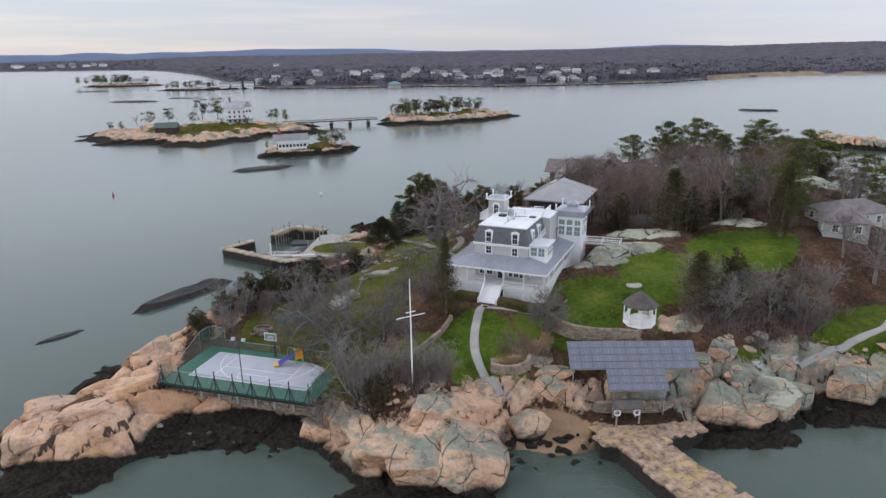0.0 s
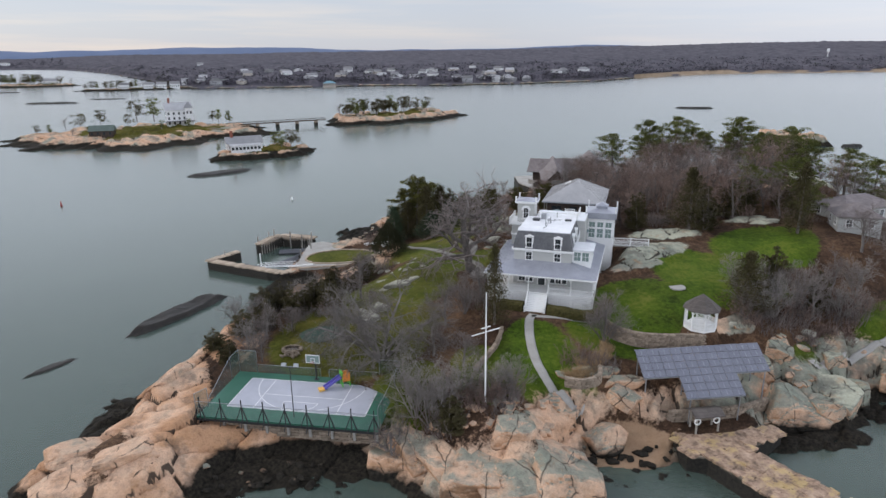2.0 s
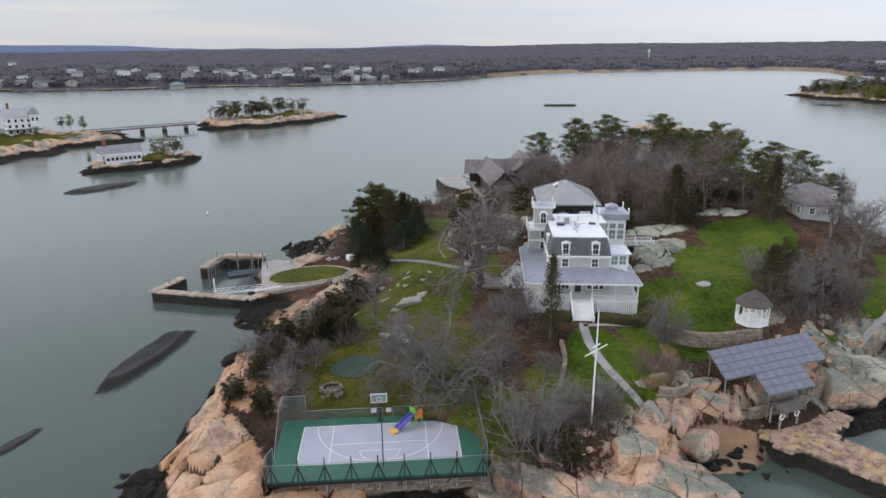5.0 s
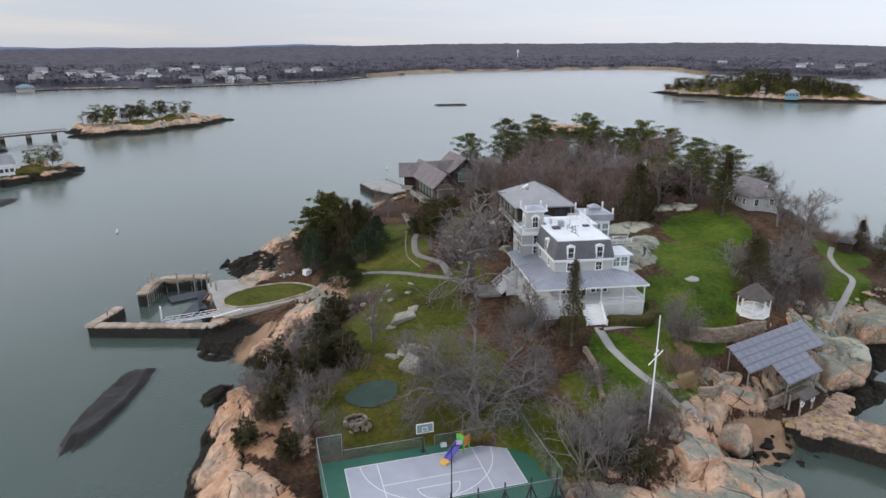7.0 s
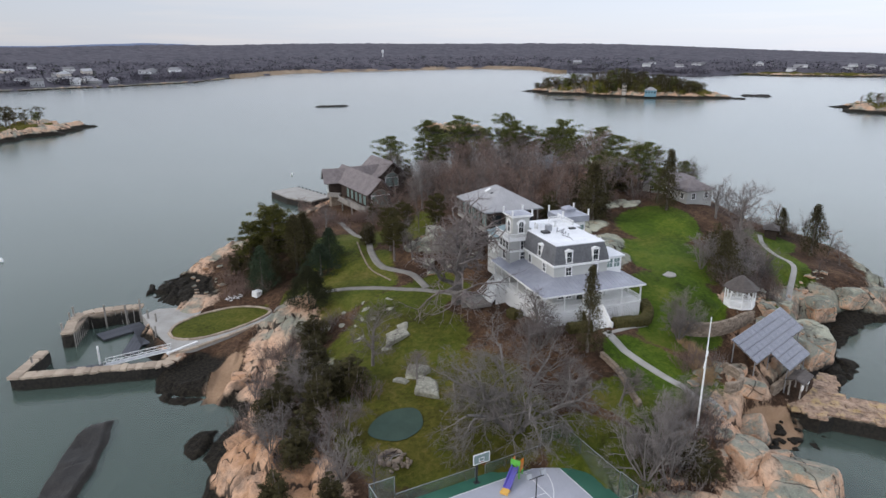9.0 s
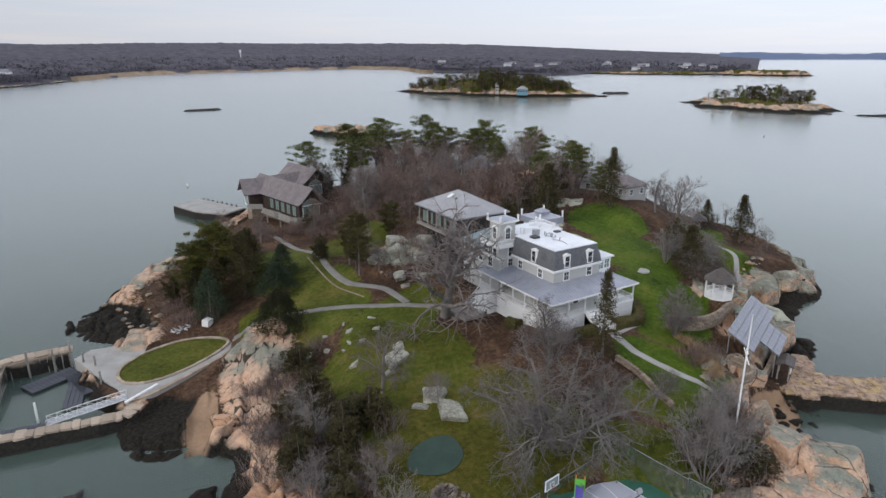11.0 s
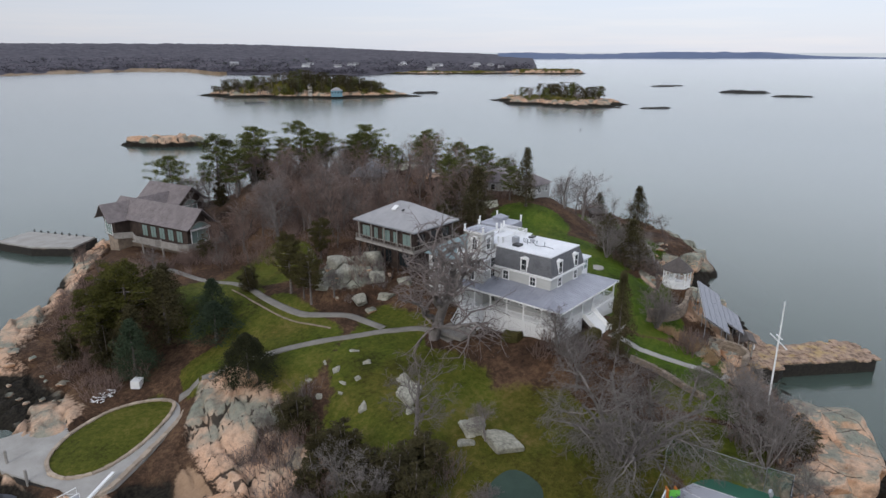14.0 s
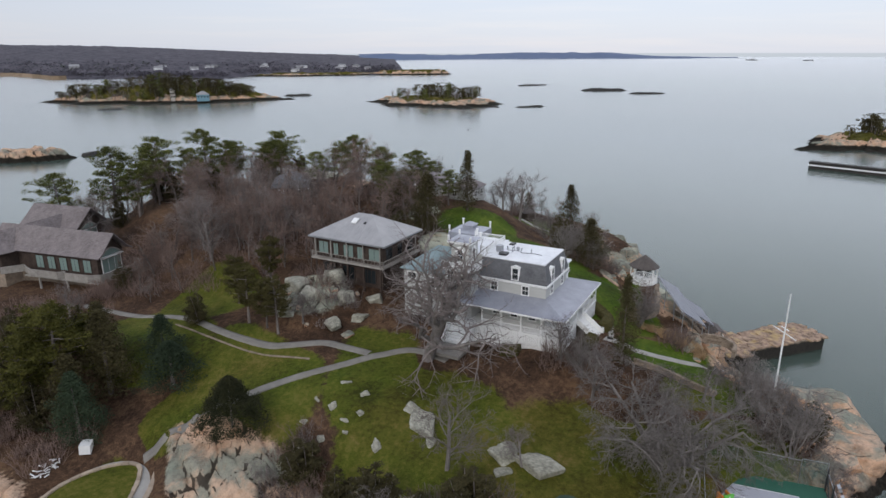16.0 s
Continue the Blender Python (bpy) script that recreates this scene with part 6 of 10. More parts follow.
# ---- gazebo ----
GB = pose(28.9, 82.7, ground_z(28.9, 82.7) - 0.02, 0, 0, 10)
gazebo = thing("gazebo", "white octagonal gazebo with a weathered shake roof by the ledge", "gazebo", GB)
R8 = 2.05
corners = [(R8 * math.cos(radians(22.5 + 45 * k)), R8 * math.sin(radians(22.5 + 45 * k))) for k in range(8)]
bm = bmesh.new()
prism(bm, [(x * 1.04, y * 1.04) for x, y in corners], 0.0, 0.32)
part("floor", bm, M["white"], gazebo)
for k, (x, y) in enumerate(corners):
    piece("post", shared(("gazebo_post",), lambda: boxes((-0.08, 0.08, -0.08, 0.08, 0.3, 2.9)), M["white"]), gazebo, pose(x, y, 0, 0, 0, 22.5 + 45 * k))
    x2, y2 = corners[(k + 1) % 8]
    if k != 1:
        for zr in (0.45, 1.15):
            bm = bmesh.new()
            beam(bm, (x, y, zr), (x2, y2, zr), 0.07)
            part("rail", bm, M["white"], gazebo)
        for j in range(1, 11):
            piece("baluster", shared(("gazebo_baluster",), lambda: boxes((-0.025, 0.025, -0.025, 0.025, 0.45, 1.15)), M["white"]), gazebo, pose(x + (x2 - x) * j / 11, y + (y2 - y) * j / 11, 0, 0, 0, 45 * k))
    bm = bmesh.new()
    beam(bm, (x, y, 2.8), (x2, y2, 2.8), 0.1, 0.2)
    for f in (0.16, 0.84):
        s = 0.02 if f < 0.5 else 0.98
        beam(bm, (x + (x2 - x) * s, y + (y2 - y) * s, 2.3), (x + (x2 - x) * (f + (0.1 if f < 0.5 else -0.1)), y + (y2 - y) * (f + (0.1 if f < 0.5 else -0.1)), 2.72), 0.06)
    part("fascia", bm, M["white"], gazebo)
bm = bmesh.new()
lo = [bm.verts.new((x * 1.2, y * 1.2, 2.82)) for x, y in corners]
mi = [bm.verts.new((x * 0.6, y * 0.6, 3.85)) for x, y in corners]
ap = bm.verts.new((0, 0, 4.75))
for k in range(8):
    bm.faces.new((lo[k], lo[(k + 1) % 8], mi[(k + 1) % 8], mi[k]))
    bm.faces.new((mi[k], mi[(k + 1) % 8], ap))
bm.faces.new([bm.verts.new(v.co - Vector((0, 0, 0.05))) for v in lo][::-1])
part("roof", bm, M["shake_dark"], gazebo, "dark weathered shake roof")
bm = bmesh.new()
tube(bm, [(1.3 * math.cos(a), 1.3 * math.sin(a), 0.75) for a in np.linspace(0, 5.2, 14)], [0.16] * 14, 4)
part("bench", bm, M["white"], gazebo)

# ---- solar array over the ledge ----
solar = thing("solar_array", "T-shaped array of blue-grey solar panels above a stone ledge", "solar panels")
o = Vector((18.47, 78.75, 10.0))
ex = (Vector((34.9, 79.0, 10.02)) - o).normalized()
ey = (Vector((18.45, 75.15, 7.78)) - o).normalized()
ez = ex.cross(ey).normalized()
ez = ez if ez.z > 0 else -ez
SM = Matrix((ex, ey, ez)).transposed().to_4x4()
SM.translation = o
PWD, PHT = 16.4 / 11, 4.15 / 4
panel_mesh = shared(("panel",), lambda: boxes((0.02, PWD - 0.02, 0.02, PHT - 0.035, 0.0, 0.045)), M["solar"])
for r in range(7):
    for c in range(11):
        if r > 3 and not 3 <= c <= 7:
            continue
        pn = piece("panel", panel_mesh, solar, SM @ Matrix.Translation((c * PWD, r * PHT, 0)))
        piece("panel_clip", shared(("panel_clip",), lambda: boxes((PWD / 2 - 0.03, PWD / 2 + 0.03, 0.25, PHT - 0.25, 0.046, 0.05)), M["galv"]), pn)
bm = bmesh.new()
for r in range(8):
    x0, x1 = (0, 16.4) if r <= 4 else (3 * PWD, 8 * PWD)
    beam(bm, SM @ Vector((x0, r * PHT, -0.1)), SM @ Vector((x1, r * PHT, -0.1)), 0.1)
for c in (0.4, 5.0, 10.0, 16.0):
    beam(bm, SM @ Vector((c, 0, -0.2)), SM @ Vector((c, 4.1 if c in (0.4, 16.0) else 7.2, -0.2)), 0.12)
part("rack", bm, M["galv"], solar)
for c, r in ((0.5, 0.3), (5.2, 0.3), (11, 0.3), (16, 0.3), (0.5, 3.8), (16, 3.8), (5.2, 6.8), (11.5, 6.8), (5.2, 3.8), (11.5, 3.8)):
    p = SM @ Vector((c, r, -0.2))
    bm = bmesh.new()
    beam(bm, p, (p.x, p.y, min(p.z - 0.3, ground_z(p.x, p.y) - 0.3)), 0.12)
    part("leg", bm, M["galv"], solar)

# ---- kiosk on the landing ----
kiosk = thing("kiosk", "small open shelter with dark roof and two white life rings", "shelter", pose(25.0, 71.9, 2.4, 0, 0, 3))
for x in (-1.4, 1.4):
    for y in (-0.7, 0.7):
        piece("post", shared(("kiosk_post",), lambda: boxes((-0.09, 0.09, -0.09, 0.09, 0, 2.5)), M["wood_grey"]), kiosk, pose(x, y, 0))
bm = bmesh.new()
for s in (-1, 1):
    poly_face(bm, [(-1.9, s * 1.2, 2.4), (1.9, s * 1.2, 2.4), (1.9, 0, 2.9), (-1.9, 0, 2.9)])
    poly_face(bm, [(-1.9, s * 1.2, 2.3), (1.9, s * 1.2, 2.3), (1.9, 0, 2.8), (-1.9, 0, 2.8)])
    poly_face(bm, [(-1.9, s * 1.2, 2.4), (1.9, s * 1.2, 2.4), (1.9, s * 1.2, 2.3), (-1.9, s * 1.2, 2.3)])
part("roof", bm, M["shake_dark"], kiosk, "dark roof")
for x in (-1.4, 1.0):
    bm = bmesh.new()
    tube(bm, [(x + 0.36 * math.cos(a), -0.85, 1.7 + 0.36 * math.sin(a)) for a in np.linspace(0, 2 * math.pi, 19)], [0.09] * 19, 6)
    part("life_ring", bm, M["white"], kiosk, "white life ring")

# ---- grill, fire pit and handrail ----
grill = thing("kettle_grill", "small blue-grey kettle grill before the gazebo wall", "grill", pose(27.1, 81.6, ground_z(27.1, 81.6)))
gz = 9.2 - ground_z(27.1, 81.6)
M["enamel"] = plain("blue_grey_enamel", (0.16, 0.20, 0.25), (0.24, 0.29, 0.34), 0.35, 2, 12, 0.002, 0.1)
bm = bmesh.new()
tube(bm, [(0, 0, gz - 0.34), (0, 0, gz - 0.26), (0, 0, gz - 0.12), (0, 0, gz)], [0.16, 0.32, 0.42, 0.44], 14)
part("bowl", bm, M["enamel"], grill, smooth=True)
bm = bmesh.new()
tube(bm, [(0, 0, gz + 0.01), (0, 0, gz + 0.14), (0, 0, gz + 0.25), (0, 0, gz + 0.31)], [0.45, 0.40, 0.24, 0.06], 14)
part("lid", bm, M["enamel"], grill, smooth=True)
for k in range(3):
    a = 2.1 * k
    bm = bmesh.new()
    beam(bm, (0.3 * math.cos(a), 0.3 * math.sin(a), gz - 0.2), (0.42 * math.cos(a), 0.42 * math.sin(a), -0.1), 0.05)
    part("leg", bm, M["galv"], grill)

pit = thing("fire_pit", "ring of rough stones heaped with broken sticks on the lawn", "fire pit", pose(-26.6, 94.3, ground_z(-26.6, 94.3)))
rnd = random.Random(61)
for k in range(14):
    a = 2 * math.pi * k / 14
    bm = bmesh.new()
    bmesh.ops.create_cube(bm, size=0.5)
    bmesh.ops.bevel(bm, geom=bm.edges[:], offset=0.09, segments=1, affect="EDGES")
    for v in bm.verts:
        v.co += Vector([rnd.uniform(-0.06, 0.06) for _ in range(3)])
    part("stone", bm, M["stone"], pit).matrix_basis = pose(1.25 * math.cos(a), 1.0 * math.sin(a), 0.12, 0, 0, math.degrees(a) + rnd.uniform(-20, 20))
for k in range(16):
    bm = bmesh.new()
    p = Vector((rnd.uniform(-0.7, 0.7), rnd.uniform(-0.6, 0.6), rnd.uniform(0.05, 0.45)))
    d = Vector((rnd.gauss(0, 1), rnd.gauss(0, 1), rnd.uniform(-0.15, 0.3))).normalized()
    tube(bm, [p - d * 0.7, p + d * 0.1, p + d * rnd.uniform(0.4, 0.9)], [0.06, 0.05, 0.03], 5)
    part("stick", bm, M["wood_brown"] if k % 3 else M["wood_grey"], pit)

handrail = thing("handrail", "thin dark pipe handrail on the south rocks", "handrail")
RAIL = [(7.2, 66.2, 4.6), (6.2, 64.6, 4.5), (5.3, 63.2, 4.4), (4.0, 61.6, 4.0)]
bm = bmesh.new()
tube(bm, RAIL, [0.035] * 4, 6)
part("rail", bm, M["black_metal"], handrail)
for x, y, z in RAIL:
    bm = bmesh.new()
    tube(bm, [(x, y, z - 4.2), (x, y, z)], [0.035, 0.035], 6)
    part("post", bm, M["black_metal"], handrail)

# ---- stones laid by hand ----
def rough_block(seed, bev=0.12):
    """A unit block with knocked-off corners."""
    rnd = random.Random(seed)
    bm = bmesh.new()
    bmesh.ops.create_cube(bm, size=1.0)
    bmesh.ops.bevel(bm, geom=bm.edges[:], offset=bev, segments=1, affect="EDGES")
    for v in bm.verts:
        v.co += Vector([rnd.uniform(-0.06, 0.06) for _ in range(3)])
    return bm


def stone_course(parent, name, pts, z_of, rows, height, depth, length, material, seed=0, limit=300):
    """A dry wall along a line: courses of rough blocks, each an object of its own."""
    rnd = random.Random(seed)
    line = smooth_line(pts, 8)
    seg = np.hypot(*np.diff(line, axis=0).T)
    acc = np.concatenate([[0], np.cumsum(seg)])
    meshes = [shared((name, material, k), lambda k=k: rough_block(k + 3), M[material]) for k in range(5)]
    made = 0
    for r in range(rows):
        s = -rnd.uniform(0, length)
        while s < acc[-1] and made < limit:
            w = length * rnd.uniform(0.65, 1.4)
            m = min(max(s + w / 2, 0), acc[-1])
            x, y = np.interp(m, acc, line[:, 0]), np.interp(m, acc, line[:, 1])
            x2, y2 = np.interp(min(m + 0.2, acc[-1]), acc, line[:, 0]), np.interp(min(m + 0.2, acc[-1]), acc, line[:, 1])
            x1, y1 = np.interp(max(m - 0.2, 0), acc, line[:, 0]), np.interp(max(m - 0.2, 0), acc, line[:, 1])
            z = z_of(x, y) + (r + 0.5) * height
            mm = Matrix.Translation((x, y, z)) @ Matrix.Rotation(math.atan2(y2 - y1, x2 - x1), 4, "Z") @ Euler((rnd.uniform(-0.05, 0.05), rnd.uniform(-0.05, 0.05), 0)).to_matrix().to_4x4() @ Matrix.Diagonal((w * 1.02, depth * rnd.uniform(0.85, 1.1), height * rnd.uniform(0.9, 1.12), 1))
            ob = piece(name, rnd.choice(meshes), parent)
            ob.matrix_basis = mm
            s += w
            made += 1


# ---- the stone harbour ----
harbour = thing("seawall", "granite harbour wall with weed below the tide line", "seawall", kind="structure")


def wall_run(pts, width, top, low=-2.5, name="wall"):
    line = np.array(pts, float)
    bm = bmesh.new()
    rows = []
    n = len(line)
    for i in range(n):
        d0 = line[i] - line[max(i - 1, 0)]
        d1 = line[min(i + 1, n - 1)] - line[i]
        d = d0 / (np.hypot(*d0) + 1e-9) + d1 / (np.hypot(*d1) + 1e-9)
        nn = np.array([-d[1], d[0]]) / (np.hypot(*d) + 1e-9)
        w = width / 2 / max(0.5, abs(np.dot(nn, np.array([-d1[1], d1[0]]) / (np.hypot(*d1) + 1e-9))) if i < n - 1 else 1)
        a, b = line[i] + nn * w, line[i] - nn * w
        rows.append([bm.verts.new((*a, low)), bm.verts.new((*a, top)), bm.verts.new((*b, top)), bm.verts.new((*b, low))])
    for p, q in zip(rows, rows[1:]):
        for k in range(3):
            bm.faces.new((p[k], p[k + 1], q[k + 1], q[k]))
    bm.faces.new(rows[0])
    bm.faces.new(rows[-1][::-1])
    bmesh.ops.subdivide_edges(bm, edges=bm.edges[:], cuts=3, use_grid_fill=True)
    rnd = random.Random(n)
    for v in bm.verts:
        v.co += Vector((rnd.uniform(-0.1, 0.1), rnd.uniform(-0.1, 0.1), 0))
    bmesh.ops.recalc_face_normals(bm, faces=bm.faces[:])
    return part(name, bm, M["seawall"], harbour)


OUTER = [(-31.5, 141.4), (-34.5, 139.2), (-37.6, 140.6), (-52.2, 149.4), (-47.4, 155.6)]
INNER = [(-43.2, 159.2), (-39.2, 166.2), (-30.6, 163.2)]
wall_run(OUTER[:4], 1.9, 1.75)
wall_run(OUTER[3:], 1.8, 1.85)
wall_run(INNER, 1.9, 2.5)
wall_run([(-28.6, 160.5), (-31.6, 152.0), (-31.8, 147.0)], 1.2, 1.8)
stone_course(harbour, "cap_stone", OUTER[:4], lambda x, y: 1.72, 1, 0.34, 1.9, 1.25, "block", 1)
stone_course(harbour, "cap_stone", OUTER[3:], lambda x, y: 1.82, 1, 0.34, 1.7, 1.2, "block", 2)
stone_course(harbour, "cap_stone", INNER, lambda x, y: 2.46, 1, 0.34, 1.9, 1.3, "block", 3)


def quay_polygon():
    bm = bmesh.new()
    outer = [(-28.2, 161.3), (-31.2, 160.3), (-31.9, 152.0), (-32.2, 145.8), (-33.6, 141.0), (-30.6, 140.4), (-25.0, 141.0), (-18.5, 142.0), (-13.4, 143.4), (-11.4, 146.6),
             (-12.0, 151.2), (-15.6, 155.0), (-22.0, 157.6)]
    prism(bm, outer, 0.2, 2.02)
    return part("quay_paving", bm, M["concrete"], harbour, "pale concrete quay")


quay_polygon()
OVAL = smooth_loop([(-30.6, 148.6), (-30.2, 145.8), (-27.8, 143.9), (-23.5, 143.4), (-18.6, 144.1), (-14.8, 145.4), (-13.6, 147.2), (-14.9, 150.2), (-18.4, 152.7), (-23.9, 153.2), (-28.4, 151.6)], 6)
bm = bmesh.new()
lo = [bm.verts.new((x, y, 2.06 + 0.02 * math.sin(x))) for x, y in OVAL]
mid = bm.verts.new((-22.6, 149.6, 2.32))
for k in range(len(lo)):
    bm.faces.new((lo[k], lo[(k + 1) % len(lo)], mid))
turf = part("turf", bm, M["ground"], harbour, "olive turf oval")
turf.data.attributes.new("grass", "FLOAT", "POINT").data.foreach_set("value", [1.0] * len(turf.data.vertices))
turf.data.attributes.new("lush", "FLOAT", "POINT").data.foreach_set("value", [0.3] * len(turf.data.vertices))
stone_course(harbour, "kerb_stone", [tuple(p) for p in OVAL[::3]] + [tuple(OVAL[0])], lambda x, y: 1.98, 1, 0.3, 0.45, 1.0, "block", 5)
stone_course(harbour, "kerb_stone", [(-32.6, 141.3), (-30.2, 140.8), (-25.0, 141.4), (-18.5, 142.4), (-13.6, 143.8)], lambda x, y: 1.98, 1, 0.35, 0.6, 1.2, "block", 6)


def float_dock(cx, cy, lx, ly, turn):
    f = thing("floating_dock", "dark grey floating dock with plank ribs inside the harbour", "floating dock", pose(cx, cy, 0.0, 0, 0, turn), "floating docks")
    part("pontoon", boxes((-lx / 2 + 0.1, lx / 2 - 0.1, -ly / 2 + 0.1, ly / 2 - 0.1, -0.3, 0.3)), M["black_metal"], f)
    n = int(lx / 0.6)
    me = shared(("plank", round(lx / n, 3), ly), lambda: boxes((0.02, lx / n - 0.03, -ly / 2, ly / 2, 0.3, 0.42)), M["float_deck"])
    for k in range(n):
        piece("plank", me, f, pose(-lx / 2 + k * lx / n, 0, 0))
    return f


float_dock(-35.0, 159.6, 7.2, 3.4, 4)
float_dock(-34.6, 153.2, 2.4, 9.0, -32)
float_dock(-32.9, 155.0, 2.2, 7.6, -8)
float_dock(-43.0, 148.2, 6.0, 2.2, -30)
gang = thing("gangway", "white aluminium truss gangway down to the float", "gangway")
a, b = Vector((-32.6, 142.8, 2.1)), Vector((-41.0, 147.4, 0.6))
side = Vector((b.y - a.y, a.x - b.x, 0)).normalized() * 0.6
for s in (-1, 1):
    bm = bmesh.new()
    p, q = a + side * s, b + side * s
    up = Vector((0, 0, 0.8))
    beam(bm, p, q, 0.08)
    beam(bm, p + up, q + up, 0.07)
    for k in range(9):
        f0, f1 = k / 8, min(1, (k + 1) / 8)
        beam(bm, p.lerp(q, f0), p.lerp(q, f0) + up, 0.045)
        if k < 8:
            beam(bm, p.lerp(q, f0), p.lerp(q, f1) + up, 0.035)
    part("truss", bm, M["white"], gang)
bm = bmesh.new()
beam(bm, a, b, 1.1, 0.06)
part("walkway", bm, M["galv"], gang)
bm = bmesh.new()
beam(bm, (-33.8, 140.9, 2.5), (-28.6, 142.0, 2.5), 0.35, 0.22)
tagged(part("loose_beam", bm, M["white"]), "long white plank lying along the quay kerb", "plank")
for k, (x, y, top) in enumerate(((-43.6, 160.6, 4.0), (-41.6, 164.2, 4.2), (-40.6, 166.0, 4.4), (-36.3, 163.6, 4.3), (-33.3, 162.2, 3.9), (-30.9, 162.0, 4.4), (-49.6, 152.2, 3.2), (-30.9, 158.0, 3.6), (-30.4, 155.5, 3.6), (-41.2, 149.6, 3.0), (-32.2, 150.4, 3.4))):
    bm = bmesh.new()
    tube(bm, [(x, y, -2.5), (x, y, top)], [0.17, 0.15], 8)
    tagged(part("mooring_pile", bm, M["wood_grey"] if k != 9 else M["white"]), "weathered wooden mooring pile beside the harbour wall", "pile", "mooring piles")
for sx, sy, ex2, ey2, n in ((-46.9, 155.2, -51.3, 149.9, 8), (-42.4, 158.6, -38.9, 165.0, 9), (-38.2, 165.0, -31.0, 162.4, 9)):
    for k in range(n):
        f = k / (n - 1)
        bm = boxes((-0.09, 0.09, -0.09, 0.09, -1.5, 1.9))
        ob = part("fender", bm, M["wood_grey"], harbour)
        ob.matrix_basis = pose(sx + (ex2 - sx) * f, sy + (ey2 - sy) * f, 0.1 if n == 8 else 0.6)
crate = part("box", boxes((-0.75, 0.75, -0.6, 0.6, 0, 1.1)), M["white"])
crate.matrix_basis = pose(-12.9, 152.9, ground_z(-12.9, 152.9) - 0.05, 4, 3, 20)
tagged(crate, "white plastic bin standing on the rocks above the quay", "bin")
rnd = random.Random(9)
for k in range(26):
    x, y = -16.2 + rnd.uniform(-1.6, 1.6), 155.6 + rnd.uniform(-0.9, 0.9)
    bm = boxes((-rnd.uniform(0.2, 0.5), rnd.uniform(0.2, 0.5), -0.07, 0.07, 0, 0.05))
    ob = part("plank_scrap", bm, M["white"])
    ob.matrix_basis = pose(x, y, ground_z(x, y) + rnd.uniform(0.05, 0.4), rnd.uniform(-15, 15), rnd.uniform(-15, 15), rnd.uniform(0, 180))
    tagged(ob, "broken white board in a heap on the rocks", "board", "heap of boards")

# ---- the south pier ----
pier = thing("pier", "old stone pier paved with lichen-covered granite slabs", "pier", kind="structure")
PIER = [(20.9, 71.8), (21.0, 67.6), (23.0, 66.6), (27.3, 57.2), (29.4, 52.8), (34.9, 55.2), (33.4, 58.4), (28.0, 67.4), (34.2, 70.6), (34.0, 72.2)]
bm = bmesh.new()
prism(bm, PIER, -3.0, 2.2)
bmesh.ops.recalc_face_normals(bm, faces=bm.faces[:])
part("pier_core", bm, M["seawall"], pier)


def lichen_slab():
    m, n, l, b = mat_new("lichen_slab")
    geo = n.new("ShaderNodeNewGeometry")
    vec = geo.outputs["Position"]
    f = noise_node(n, l, vec, 1.1, 6, 0.65)
    col = ramp(n, l, f, [(0.33, (0.11, 0.075, 0.052)), (0.48, (0.29, 0.195, 0.135)), (0.66, (0.46, 0.33, 0.24))])
    yel = ramp(n, l, noise_node(n, l, vec, 0.55, 6, 0.7), [(0.52, (0, 0, 0)), (0.62, (1, 1, 1))])
    col = mix_rgb(n, l, math_node(n, l, "MULTIPLY", yel, 0.42), col, (0.42, 0.30, 0.05))
    drk = ramp(n, l, noise_node(n, l, vec, 2.3, 4, 0.6), [(0.64, (0, 0, 0)), (0.70, (1, 1, 1))])
    col = mix_rgb(n, l, math_node(n, l, "MULTIPLY", drk, 0.8), col, (0.05, 0.04, 0.035))
    l.new(vary(n, l, col, 0.12), b.inputs["Base Color"])
    b.inputs["Roughness"].default_value = 0.9
    bump(n, l, f, 0.7, 0.1, b)
    return m


M["lichen"] = lichen_slab()


def point_in(x, y, poly):
    c = False
    for (x0, y0), (x1, y1) in zip(poly, poly[1:] + poly[:1]):
        if (y0 > y) != (y1 > y) and x < (x1 - x0) * (y - y0) / (y1 - y0) + x0:
            c = not c
    return c


slab_meshes = [shared(("slab", k), lambda k=k: rough_block(k + 30, 0.09), M["lichen"]) for k in range(6)]
rnd = random.Random(12)
for j in range(22):
    for i in range(13):
        x, y = 20.6 + i * 1.15 + (j % 2) * 0.5 + rnd.uniform(-0.15, 0.15), 53.0 + j * 0.92 + rnd.uniform(-0.1, 0.1)
        if point_in(x, y, PIER):
            mm = Matrix.Translation((x, y, 2.22 + rnd.uniform(-0.06, 0.08))) @ Euler((rnd.uniform(-0.06, 0.06), rnd.uniform(-0.06, 0.06), 0.45 + rnd.uniform(-0.2, 0.2))).to_matrix().to_4x4() @ Matrix.Diagonal((rnd.uniform(1.25, 1.75), rnd.uniform(1.0, 1.4), rnd.uniform(0.25, 0.34), 1))
            piece("slab", rnd.choice(slab_meshes), pier).matrix_basis = mm

# ---- dry stone walls ----
wall_g = thing("retaining_wall", "dry stone retaining wall below the gazebo lawn", "stone wall", kind="structure")
stone_course(wall_g, "stone", [(17.6, 86.6), (18.2, 84.6), (20.2, 82.4), (23.4, 81.3), (26.6, 81.0), (28.4, 80.4)], lambda x, y: 8.7, 8, 0.26, 0.55, 0.5, "stone", 21, 260)
wall_l = thing("retaining_wall", "low dry stone wall holding the front lawn", "stone wall", kind="structure")
stone_course(wall_l, "stone", [(8.6, 74.6), (10.4, 73.9), (12.6, 74.8), (13.6, 77.2)], lambda x, y: 7.7, 5, 0.26, 0.5, 0.5, "stone", 22, 130)
wall_w = thing("retaining_wall", "rough stone wall beside the front lawn", "stone wall", kind="structure")
